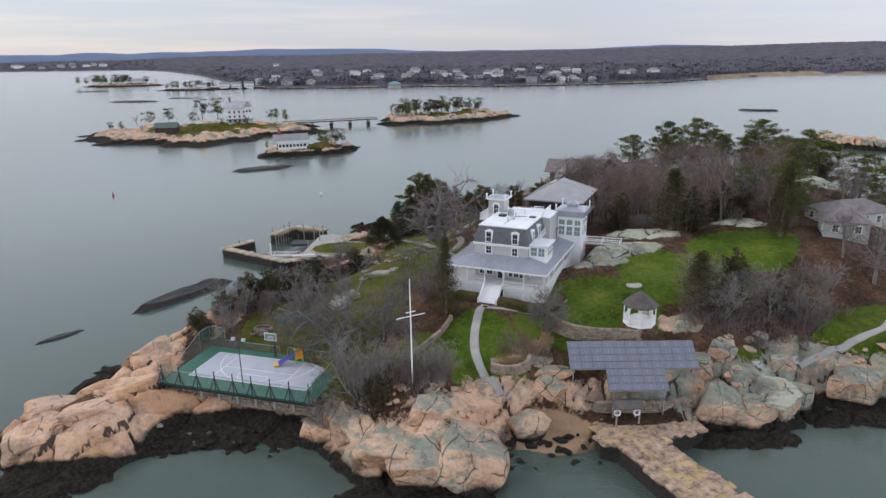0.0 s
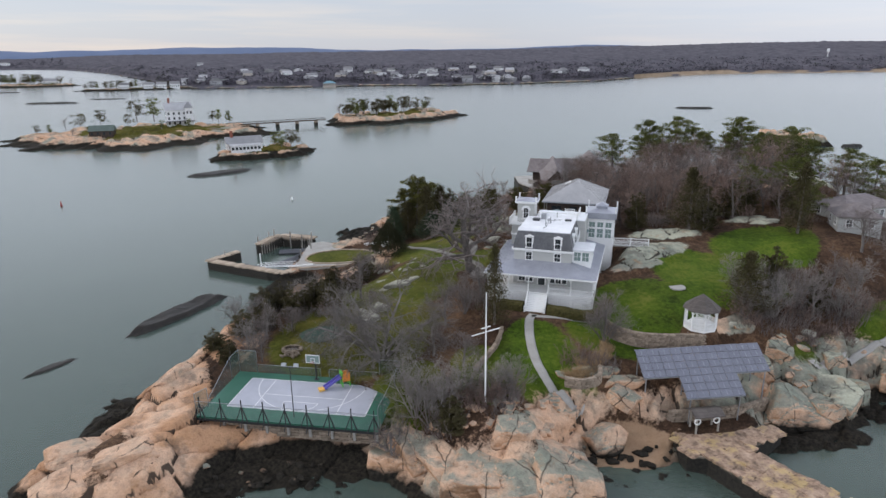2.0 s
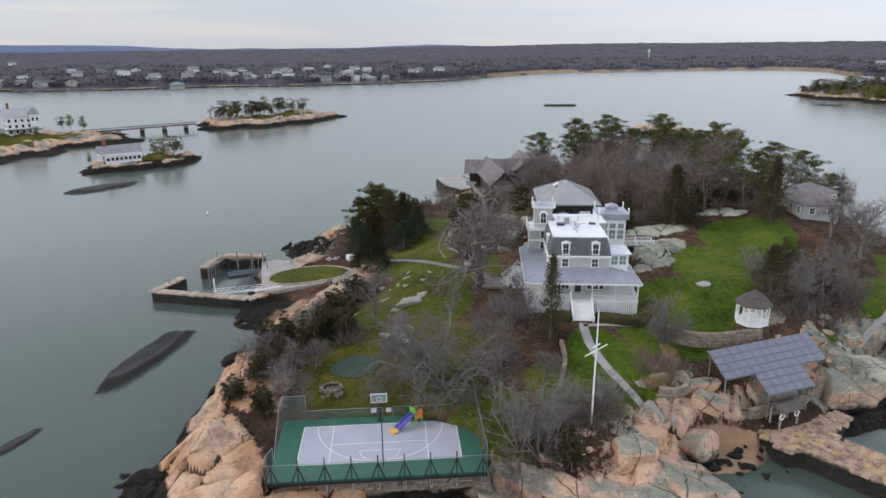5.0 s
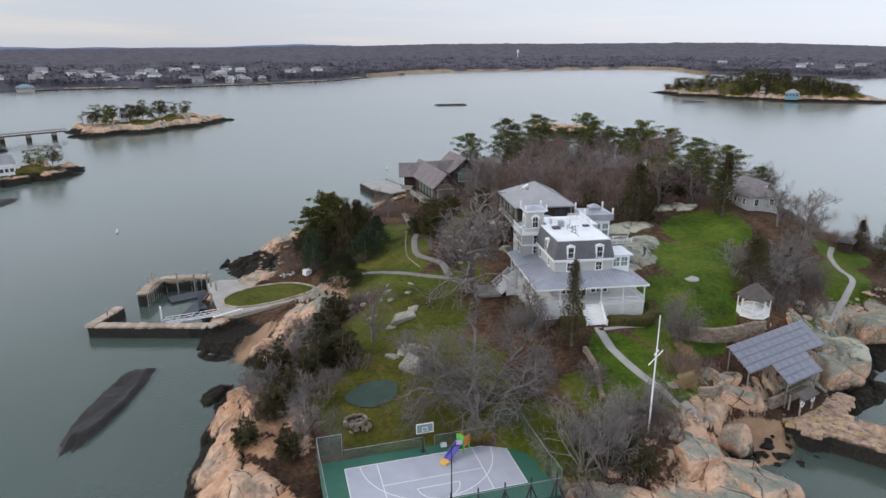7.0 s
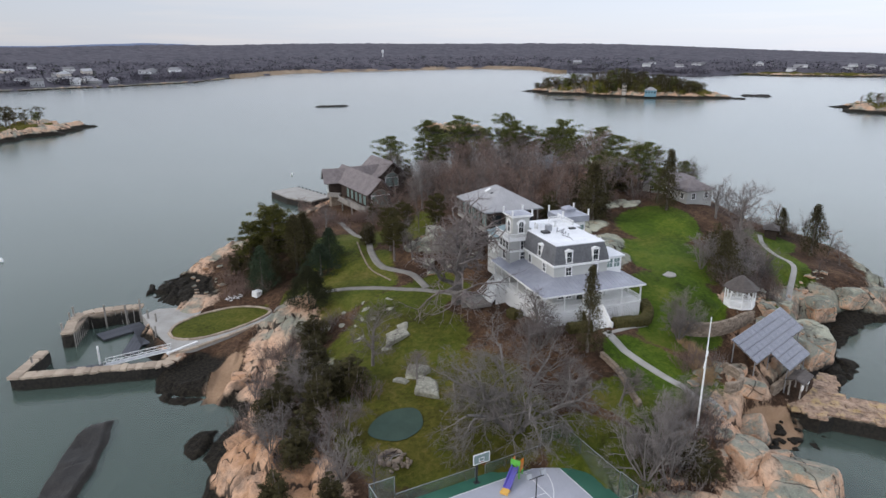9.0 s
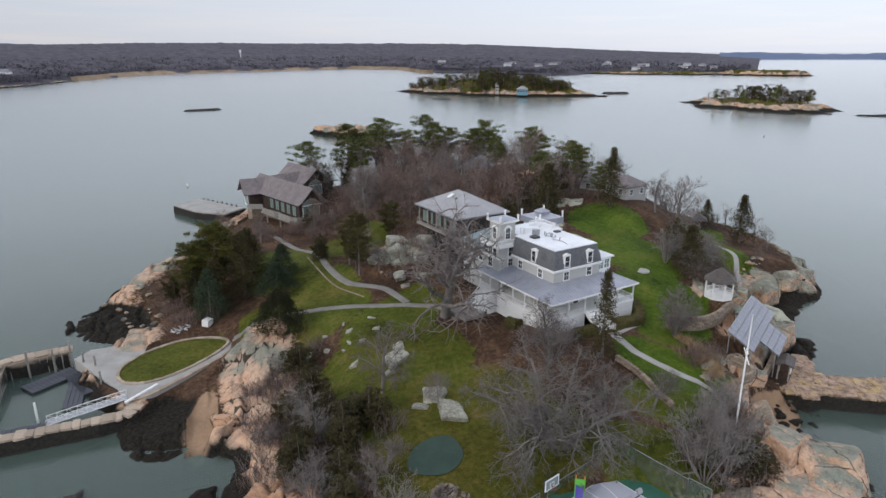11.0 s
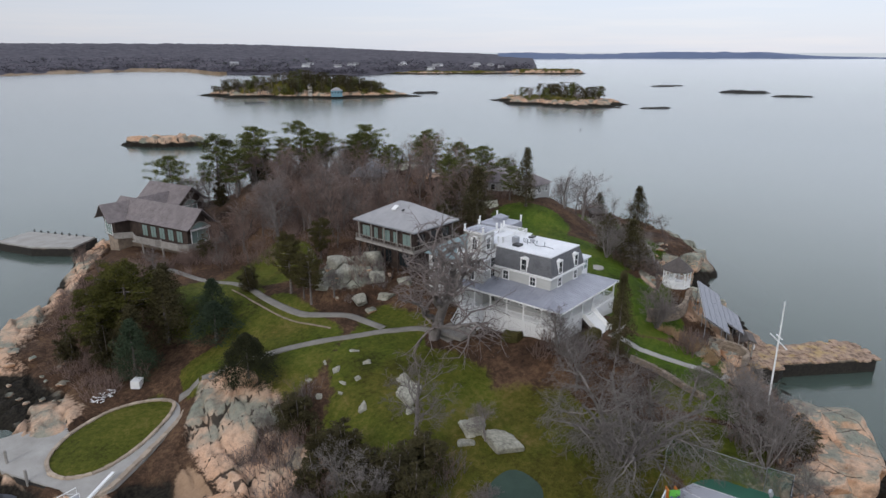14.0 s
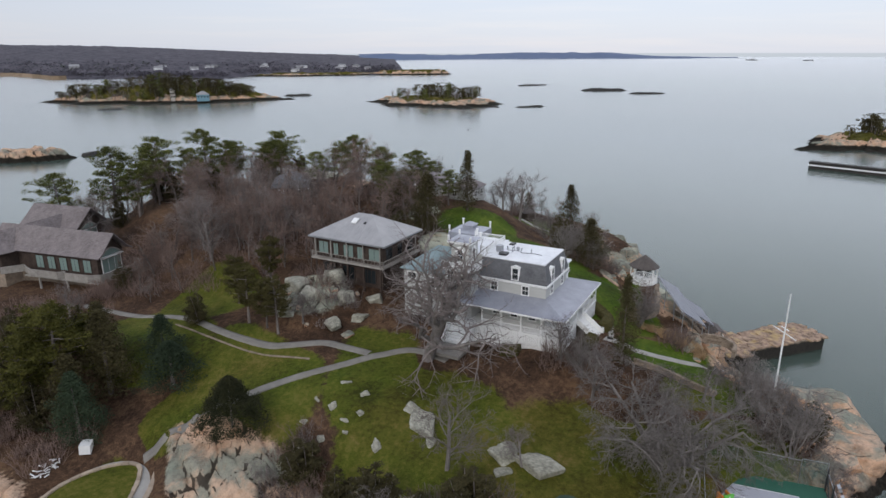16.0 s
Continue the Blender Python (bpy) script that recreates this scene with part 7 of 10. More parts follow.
stone_course(wall_w, "stone", [(3.2, 88.4), (2.0, 85.2), (0.2, 82.6), (-1.6, 80.0)], lambda x, y: ground_z(x, y) - 0.1, 3, 0.28, 0.5, 0.55, "stone", 23, 90)
wall_c = thing("retaining_wall", "rough stone wall under the court deck", "stone wall", kind="structure")
cpts = [tuple((COURT @ Vector((x, CY0 + 1.2, 0))).xy) for x in (CX0 + 0.2, 6, 13, CX1 - 0.3)]
stone_course(wall_c, "stone", cpts, lambda x, y: 2.1, 5, 0.36, 0.8, 0.75, "stone", 24, 160)
wall_t = thing("retaining_wall", "terrace wall behind the stone landing", "stone wall", kind="structure")
stone_course(wall_t, "stone", [(21.4, 73.9), (26, 73.9), (31, 74.2), (35, 75.6)], lambda x, y: 2.3, 5, 0.34, 0.6, 0.6, "stone", 25, 130)
wall_p = thing("retaining_wall", "low stone edge along the north drive", "stone wall", kind="structure")
stone_course(wall_p, "stone", [(1.2, 130.5), (2.6, 138.0), (6.0, 145.6), (10.0, 153.0)], lambda x, y: ground_z(x, y) - 0.12, 1, 0.24, 0.3, 0.5, "stone", 26, 110)
disc = bmesh.new()
tube(disc, [(31.5, 95.5, ground_z(31.5, 95.5) - 0.1), (31.5, 95.5, ground_z(31.5, 95.5) + 0.09)], [1.25, 1.2], 22)
tagged(part("stone_disc", disc, M["concrete"]), "round pale stone set in the lawn", "paving stone")

# ---- things afloat ----
for x, y, mat, lab in ((-117, 220.6, "red", "small red channel buoy"), (-43.4, 219.9, "white", "small white mooring buoy"), (60, 270, "white", "small white mooring buoy"), (150, 215, "black_metal", "small dark buoy"), (330, 130, "galv", "small grey buoy")):
    bm = bmesh.new()
    tube(bm, [(x, y, -0.4), (x, y, 0.5), (x, y, 0.9), (x, y, 1.7 if mat == "red" else 1.0)], [0.36, 0.36, 0.16, 0.08], 10)
    tagged(part("buoy", bm, M[mat]), lab + " floating on the bay", "buoy", "buoys")

# ---- the annex beside the house ----
ANX = HOUSE @ pose(0.5, 25.6, 0)
annex = thing("annex", "brown shingled annex with a pale standing-seam hip roof on posts", "house", ANX)
AE, AR = 19.35, 22.4
AW, AL = 11.4, 14.3
c0, c1, c2, c3 = (0, 0, AE), (AW, 0, AE), (AW, AL, AE), (0, AL, AE)
r0, r1 = (AW / 2, 5.9, AR), (AW / 2, 8.4, AR)
for pts in ([c0, c1, r0, r0], [c2, c3, r1, r1], [c3, c0, r0, r1], [c1, c2, r1, r0]):
    if pts[2] == pts[3]:
        slope_quad("roof", [pts[0], pts[1], (pts[2][0] + 0.01, pts[2][1], AR), (pts[2][0] - 0.01, pts[2][1], AR)] if pts[0][1] == 0 else [pts[0], pts[1], (pts[2][0] - 0.01, pts[2][1], AR), (pts[2][0] + 0.01, pts[2][1], AR)], M["annex_roof"], annex, 0.14, 0.5)
    else:
        slope_quad("roof", pts, M["annex_roof"], annex, 0.14, 0.5)
bm = bmesh.new()
for a, b in ((c0, c1), (c1, c2), (c2, c3), (c3, c0)):
    beam(bm, (a[0], a[1], AE - 0.14), (b[0], b[1], AE - 0.14), 0.1, 0.2)
part("gutter", bm, M["galv"], annex)
bm = bmesh.new()
beam(bm, (3.3, 7.8, 21.3), (4.3, 7.8, 21.85), 0.9, 0.2)
part("skylight", bm, M["white"], annex, "white roof skylight")
bm = bmesh.new()
beam(bm, (3.6, 5.9, 21.25), (4.0, 5.9, 21.45), 0.4, 0.3)
part("roof_vent", bm, M["black_metal"], annex)
part("wall", boxes((0.9, AW - 0.9, 0.9, AL - 0.9, 15.9, AE - 0.1)), M["wood_brown"], annex)
part("floor_slab", boxes((0.1, AW - 0.3, 0.3, AL - 0.3, 15.6, 15.9)), M["wood_grey"], annex)
part("lower_wall", boxes((1.8, AW - 1.2, 1.6, AL - 1.2, 10.0, 15.6)), M["wood_brown"], annex)
for k in range(5):
    v = 1.0 + k * 3.05
    for u in (0.35, AW - 0.55):
        piece("post", shared(("annex_post",), lambda: boxes((-0.12, 0.12, -0.12, 0.12, 9.0, 15.6)), M["wood_brown"]), annex, pose(u, v, 0))
        piece("post", shared(("annex_post_upper",), lambda: boxes((-0.08, 0.08, -0.08, 0.08, 15.9, 19.2)), M["wood_grey"]), annex, pose(u - 0.05, v, 0))
railing(annex, (0.2, 0.4, 15.9), (0.2, AL - 0.5, 15.9), 0.9, 0.6, material="wood_grey", name="deck_railing")
railing(annex, (0.2, 0.4, 15.9), (AW - 0.4, 0.4, 15.9), 0.9, 0.6, material="wood_grey", name="deck_railing")
for v, w in ((2.4, 1.9), (5.0, 1.0), (7.2, 1.8), (9.6, 0.9), (12.0, 1.8)):
    window_at(annex, 0.88, v, 16.5, -90, w, 1.9, 2, 1, glass="glass_pale", frame_mat="wood_brown")
for u, w in ((2.6, 1.8), (5.7, 1.4), (8.8, 1.8)):
    window_at(annex, u, 0.88, 16.5, 0, w, 1.9, 2, 1, frame_mat="wood_brown")
for v in (4.0, 8.0, 11.6):
    window_at(annex, 1.78, v, 12.4, -90, 2.2, 2.2, 3, 1, frame_mat="wood_brown")

# ---- the boathouse on the north-west shore ----
boathouse = thing("boathouse", "brown shingled boathouse with steep gabled shake roofs and glazed gables", "house", pose(34.6, 177.7, 0, 0, 0, -11.7))


def gable_roof(parent, x0, x1, y0, y1, eave, ridge, along="y", over=0.7, material="shake", name="roof", flare=0.5):
    """A pair of shake slopes with a slight kick at the eaves."""
    out = []
    if along == "y":
        xm = (x0 + x1) / 2
        for s in (-1, 1):
            xe = x0 - over if s < 0 else x1 + over
            xk = xm + (xe - xm) * 0.72
            zk = ridge + (eave - ridge) * 0.80
            for (xa, za), (xb, zb) in (((xe, eave), (xk, zk)), ((xk, zk), (xm, ridge))):
                pts = [(xa, y0 - over, za), (xa, y1 + over, za), (xb, y1 + over, zb), (xb, y0 - over, zb)]
                out.append(slope_quad(name, pts if s > 0 else [pts[1], pts[0], pts[3], pts[2]], M[material], parent, 0.16))
    else:
        ym = (y0 + y1) / 2
        for s in (-1, 1):
            ye = y0 - over if s < 0 else y1 + over
            yk = ym + (ye - ym) * 0.72
            zk = ridge + (eave - ridge) * 0.80
            for (ya, za), (yb, zb) in (((ye, eave), (yk, zk)), ((yk, zk), (ym, ridge))):
                pts = [(x0 - over, ya, za), (x1 + over, ya, za), (x1 + over, yb, zb), (x0 - over, yb, zb)]
                out.append(slope_quad(name, pts if s < 0 else [pts[1], pts[0], pts[3], pts[2]], M[material], parent, 0.16))
    return out


def glazed_gable(parent, xm, y, z0, w, h, turn=0):
    """Tall glazing under an arched head with a pale hood."""
    ob = window_at(parent, xm, y, z0, turn, w, h, 3, 1, glass="glass_pale", name="gable_window")
    bm = bmesh.new()
    n = 10
    arc = [(-w / 2 - 0.2 + (w + 0.4) * k / n, h + 0.25 + 1.25 * math.sin(math.pi * k / n)) for k in range(n + 1)]
    for (xa, za), (xb, zb) in zip(arc, arc[1:]):
        beam(bm, (xa, -0.06, za), (xb, -0.06, zb), 0.3, 0.22)
    part("arched_hood", bm, M["wood_grey"], ob)
    bm = bmesh.new()
    vs = [bm.verts.new((x, -0.02, z)) for x, z in arc]
    bm.faces.new(vs)
    part("arched_pane", bm, M["glass_pale"], ob)


def gable_wall(parent, x0, x1, y, eave, ridge, thick=0.2, turn=False):
    bm = bmesh.new()
    xm = (x0 + x1) / 2
    pts = [(x0, eave - 0.4), (x1, eave - 0.4), (x1, eave), (xm, ridge - 0.2), (x0, eave)]
    lo = [bm.verts.new((x, y, z) if not turn else (y, x, z)) for x, z in pts]
    hi = [bm.verts.new((x, y + thick, z) if not turn else (y + thick, x, z)) for x, z in pts]
    bm.faces.new(lo)
    bm.faces.new(hi[::-1])
    for k in range(5):
        bm.faces.new((lo[k], hi[k], hi[(k + 1) % 5], lo[(k + 1) % 5]))
    return part("gable", bm, M["wood_brown"], parent)


def wing(m, x0, x1, y0, y1, eave, ridge, low, windows=(), far_gable=False):
    """A shingled wing under a gable roof, laid out in its own plan m."""
    obs = [part("wall", boxes((x0, x1, y0, y1, low, eave)), M["wood_brown"], boathouse)]
    obs += gable_roof(boathouse, x0, x1, y0 - 0.5, y1 + 0.5, eave, ridge, "y", 1.15)
    obs.append(gable_wall(boathouse, x0, x1, y0 - 0.15, eave, ridge))
    if far_gable:
        obs.append(gable_wall(boathouse, x0, x1, y1 - 0.05, eave, ridge))
    for ob in obs:
        ob.matrix_basis = m @ ob.matrix_basis
    for v in windows:
        ob = window_at(boathouse, x0 - 0.02, v, low + 0.6, -90, 1.7, 2.4, 2, 1, glass="glass_pale", frame_mat="wood_brown")
        ob.matrix_basis = m @ ob.matrix_basis


FRONT_W, NORTH_W, REAR_W = Matrix.Identity(4), pose(0.8, 22.0, 0, 0, 0, 76), pose(11.4, 17.2, 0)
wing(FRONT_W, -3.1, 3.1, 1.0, 24.6, 11.4, 15.2, 7.5, (3.4, 6.2, 9.0, 11.8, 14.6))
wing(NORTH_W, -3.0, 3.0, -2.0, 6.4, 11.2, 14.7, 7.3, (), True)
wing(REAR_W, -4.2, 4.2, 0.2, 12.0, 12.2, 16.3, 5.0)
obs = [part("wall", boxes((3.6, 8.0, 19.0, 25.0, 5.0, 10.6)), M["wood_brown"], boathouse)]
gable_roof(boathouse, 0.5, 9.0, 18.6, 25.0, 10.6, 15.0, "x", 0.6)
part("lower_wall", boxes((-2.8, 2.9, 1.8, 20.0, 1.5, 7.5)), M["stone"], boathouse, "stone lower storey in shade")
lower = part("lower_wall", boxes((-2.7, 2.7, -1.0, 6.1, 1.5, 7.3)), M["stone"], boathouse)
lower.matrix_basis = NORTH_W
glazed_gable(boathouse, 0.0, 0.78, 7.9, 4.4, 2.9)
part("awning", boxes((-2.5, 2.5, 0.1, 0.76, 10.75, 10.98)), M["white"], boathouse, "white hood over the glazing")
gable_spot = NORTH_W @ Vector((0, 6.62, 0))
glazed_gable(boathouse, gable_spot.x, gable_spot.y, 7.9, 3.4, 2.7, 256)
glazed_gable(boathouse, 11.4, 17.16, 9.2, 3.8, 2.4)
part("balcony", boxes((-6.0, 5.0, -1.9, 1.0, 7.25, 7.5), (-6.0, -3.1, 1.0, 15.5, 7.25, 7.5)), M["wood_grey"], boathouse)
rail = [(5.0, 0.4), (4.9, -1.6), (3.0, -2.3), (-2.8, -2.4), (-5.2, -1.6), (-6.1, 0.4), (-6.2, 5.6), (-5.5, 6.4), (-6.3, 7.2), (-6.4, 13.4), (-5.6, 15.2), (-4.6, 17.0), (-7.4, 19.6)]
for a, b in zip(rail, rail[1:]):
    bm = bmesh.new()
    beam(bm, (*a, 8.2), (*b, 8.2), 0.12, 1.25)
    beam(bm, (*a, 8.86), (*b, 8.86), 0.24, 0.1)
    part("parapet", bm, M["wood_grey"], boathouse, "solid weathered balcony parapet")
for x, y in ((-5.8, -1.4), (-2.2, -1.8), (1.4, -1.8), (4.7, -1.4), (-5.9, 5.6), (-6.0, 12.0)):
    piece("balcony_post", shared(("balcony_post",), lambda: boxes((-0.14, 0.14, -0.14, 0.14, 1.0, 7.25)), M["wood_grey"]), boathouse, pose(x, y, 0))
for k in range(11):
    piece("step", shared(("boathouse_step",), lambda: boxes((-0.17, 0.17, -0.6, 0.6, -0.05, 0.05)), M["wood_grey"]), boathouse, pose(5.2 + k * 0.32, -0.4, 7.2 - k * 0.40))
for y in (-1.0, 0.3):
    railing(boathouse, (5.1, y, 7.3), (8.6, y, 3.0), 0.95, 0.35, name="stair_railing", material="wood_grey")
jetty = thing("seawall", "stone and timber jetty head beside the boathouse", "jetty", kind="structure")
bm = bmesh.new()
prism(bm, [(35.2, 239.2), (44.8, 239.6), (45.4, 231), (46, 219), (37, 217), (34.2, 227)], -2.5, 1.9)
part("jetty_core", bm, M["seawall"], jetty)
bm = bmesh.new()
prism(bm, [(35.3, 239.0), (44.7, 239.4), (45.2, 231), (45.8, 219.2), (37.1, 217.2), (34.4, 227)], 1.9, 2.25)
part("jetty_deck", bm, M["concrete"], jetty)
for k in range(8):
    piece("bollard", shared(("bollard",), lambda: boxes((-0.15, 0.15, -0.15, 0.15, 0, 0.6)), M["black_metal"]), jetty, pose(45.0, 222 + 2.3 * k, 2.25))

# ---- cottages on the east side ----
def small_house(x, y, z, lx, ly, wall_h, roof_h, turn, label, wall="grey_wall", roof="shake", name="cottage", hip=True, windows=True, low=2.0):
    h = thing(name, label, "house", pose(x, y, z, 0, 0, turn))
    part("wall", boxes((-lx / 2, lx / 2, -ly / 2, ly / 2, -low, wall_h)), M[wall], h)
    o = 0.45
    bm = bmesh.new()
    b = [bm.verts.new(p) for p in ((-lx / 2 - o, -ly / 2 - o, wall_h - 0.1), (lx / 2 + o, -ly / 2 - o, wall_h - 0.1), (lx / 2 + o, ly / 2 + o, wall_h - 0.1), (-lx / 2 - o, ly / 2 + o, wall_h - 0.1))]
    run = max(0.0, lx / 2 - (ly / 2 if hip else -o))
    t = [bm.verts.new((-run, 0, wall_h + roof_h)), bm.verts.new((run, 0, wall_h + roof_h))]
    bm.faces.new((b[0], b[1], t[1], t[0]))
    bm.faces.new((b[2], b[3], t[0], t[1]))
    bm.faces.new((b[1], b[2], t[1]))
    bm.faces.new((b[3], b[0], t[0]))
    bm.faces.new([bm.verts.new(v.co - Vector((0, 0, 0.08))) for v in b][::-1])
    part("roof", bm, M[roof], h)
    if windows:
        n = max(1, int(lx / 2.6))
        for k in range(n):
            u = -lx / 2 + lx * (k + 0.5) / n
            window_at(h, u, -ly / 2 - 0.02, wall_h - 1.9, 0, 0.9, 1.2)
            window_at(h, u, ly / 2 + 0.02, wall_h - 1.9, 180, 0.9, 1.2)
        for k in range(max(1, int(ly / 2.8))):
            v = -ly / 2 + ly * (k + 0.5) / max(1, int(ly / 2.8))
            window_at(h, -lx / 2 - 0.02, v, wall_h - 1.9, -90, 0.9, 1.2)
            window_at(h, lx / 2 + 0.02, v, wall_h - 1.9, 90, 0.9, 1.2)
    return h


small_house(73.5, 114.5, ground_z(73.5, 114.5), 7.0, 6.0, 2.9, 2.0, -20, "small grey cottage with a brown hip roof beyond the lawn")
small_house(79.5, 123.0, ground_z(79.5, 123.0) - 0.4, 13, 8, 2.6, 1.8, 12, "low grey house with a pale weathered roof beyond the lawn", "grey_wall", "shake")
small_house(76, 157, ground_z(76, 157) - 0.6, 13, 8, 2.6, 2.4, 15, "low dark-roofed cottage hidden among bare trees", "wood_brown", "slate")
small_house(92, 132, ground_z(92, 132), 9, 7, 2.8, 2.0, 30, "grey cottage with a pale roof on the east bank", "grey_wall", "shake")
small_house(84, 100, ground_z(84, 100), 3.4, 2.4, 2.2, 0.9, 20, "small dark shed at the end of the east walk", "wood_brown", "shake_dark", "shed", windows=False)

# ---- boulders ----
def boulder_mesh(seed, cuts=11, detail=5, material="rock"):
    """A block of granite: a ball cut by many planes, with softened arrises."""
    rnd = random.Random(seed)
    bm = bmesh.new()
    bmesh.ops.create_icosphere(bm, subdivisions=detail, radius=1.0)
    planes = []
    frame3 = Euler((rnd.uniform(-0.35, 0.35), rnd.uniform(-0.35, 0.35), rnd.uniform(0, 3))).to_matrix()
    for ax in ((1, 0, 0), (-1, 0, 0), (0, 1, 0), (0, -1, 0), (0, 0, 1), (0, 0, -1)):       # three joint sets
        n = frame3 @ Vector(ax) + Vector((rnd.gauss(0, 0.16), rnd.gauss(0, 0.16), rnd.gauss(0, 0.16)))
        planes.append((n.normalized(), rnd.uniform(0.55, 0.80)))
    for _ in range(cuts - 6):
        n = Vector((rnd.gauss(0, 1), rnd.gauss(0, 1), rnd.gauss(0.2, 0.8))).normalized()
        planes.append((n, rnd.uniform(0.74, 0.95)))
    off = Vector((seed * 3.1, seed * 1.7, 0))
    for v in bm.verts:
        d = v.co.normalized()
        acc = 0.0
        for n, r in planes:
            c = n.dot(d)
            if c > 0.05:
                acc += (c / r) ** 60
        rad = (acc + 0.95 ** 60) ** (-1 / 60)
        q = Vector((d.x * 0.6, d.y * 1.25, d.z * 0.9)) @ frame3 + off + Vector((0.3, 0.2, 0.1)) * noise.noise(d * 3 + off)
        dist, pts = noise.voronoi(q)
        rad += 0.07 * noise.noise(pts[0] * 5.7) - 0.055 * max(0.0, 1 - (dist[1] - dist[0]) / 0.07)
        rad *= 1 + 0.03 * noise.noise(d * 2.4 + off) + 0.008 * noise.noise(d * 9 + off)
        v.co = d * rad
    me = bpy.data.meshes.new("boulder")
    bm.to_mesh(me)
    bm.free()
    me.materials.append(M[material])
    me.polygons.foreach_set("use_smooth", [True] * len(me.polygons))
    return me


BOULDERS = [boulder_mesh(k) for k in range(7)]
WAVE_BLOCKS = [boulder_mesh(80 + k, 12, 5, "wave_rock") for k in range(7)]
GREY_BLOCKS = [boulder_mesh(60 + k, 12, 5, "grey_rock") for k in range(7)]
LICHENED = [boulder_mesh(40 + k, 10, 4, "lichen_rock") for k in range(7)]
RUBBLE = [boulder_mesh(20 + k, 9, 3) for k in range(7)]


def boulder(x, y, rx, ry, rz, turn, k, sink=0.45, label="", shapes=BOULDERS):
    z = ground_z(x, y)
    ob = new("boulder", shapes[k % 7])
    ob.matrix_basis = Matrix.Translation((x, y, max(z, 0.0) + 0.8 * rz * (1 - 2 * sink) - 0.25)) @ Euler((0.15 * math.sin(k * 2.1), 0.15 * math.cos(k * 1.3), radians(turn))).to_matrix().to_4x4() @ Matrix.Diagonal((rx * 1.12, ry * 1.12, rz * 0.8, 1))
    return tagged(ob, label, "boulder", "shore boulders")


SHORE_BLOCKS = (
    (4.4, 65.2, 4.6, 5.4, 4.6, 20, 0.62), (-0.6, 63.6, 3.4, 3.6, 3.6, 60, 0.62), (-3.6, 66.4, 4.2, 5.0, 4.2, -25, 0.62), (-7.2, 68.2, 2.2, 4.4, 3.4, 38, 0.6), (-10.0, 70.4, 1.8, 3.8, 3.2, 42, 0.58), (-12.8, 71.6, 2.6, 3.0, 3.0, 30, 0.58), (7.2, 68.4, 1.8, 3.8, 3.8, 12, 0.55), (0.6, 68.8, 2.6, 2.2, 2.6, 0, 0.55),
    (12.6, 73.0, 3.2, 2.4, 3.0, -12, 0.45), (16.2, 75.0, 1.8, 2.0, 2.4, 30, 0.45), (38.4, 75.8, 5.2, 3.6, 4.4, 10, 0.5), (42.4, 74.8, 2.4, 2.0, 2.4, 25, 0.5), (46.0, 77.6, 3.4, 3.4, 4.6, -20, 0.5), (49.8, 79.4, 2.6, 2.6, 3.2, 15, 0.5), (49.2, 83.2, 2.2, 1.6, 2.2, 40, 0.45),
    (58.5, 80.4, 5.0, 3.0, 3.4, 8, 0.5), (65.6, 78.3, 3.6, 2.6, 3.0, -8, 0.5), (73.4, 76.4, 4.0, 2.6, 2.8, 15, 0.5), (36.6, 81.6, 3.4, 2.4, 3.0, -5, 0.45), (40.6, 82.8, 2.2, 1.8, 2.0, 10, 0.45), (13.6, 79.4, 3.0, 1.3, 1.2, 10, 0.5), (16.4, 77.4, 2.6, 1.2, 1.2, -4, 0.5),
    (-46.4, 67.4, 4.6, 3.2, 2.2, 25, 0.6), (-41.2, 70.6, 4.2, 2.4, 2.0, 30, 0.6), (-48.0, 73.4, 4.0, 2.2, 2.0, 35, 0.6), (-43.4, 78.6, 4.0, 1.8, 1.8, 50, 0.6), (-42.0, 88.6, 4.0, 1.6, 1.6, 60, 0.6), (-38.8, 99.4, 3.6, 1.6, 1.6, 65, 0.6), (-36.6, 109.8, 3.2, 1.6, 1.6, 70, 0.6), (-28.0, 128.4, 3.4, 1.4, 1.2, 60, 0.6))
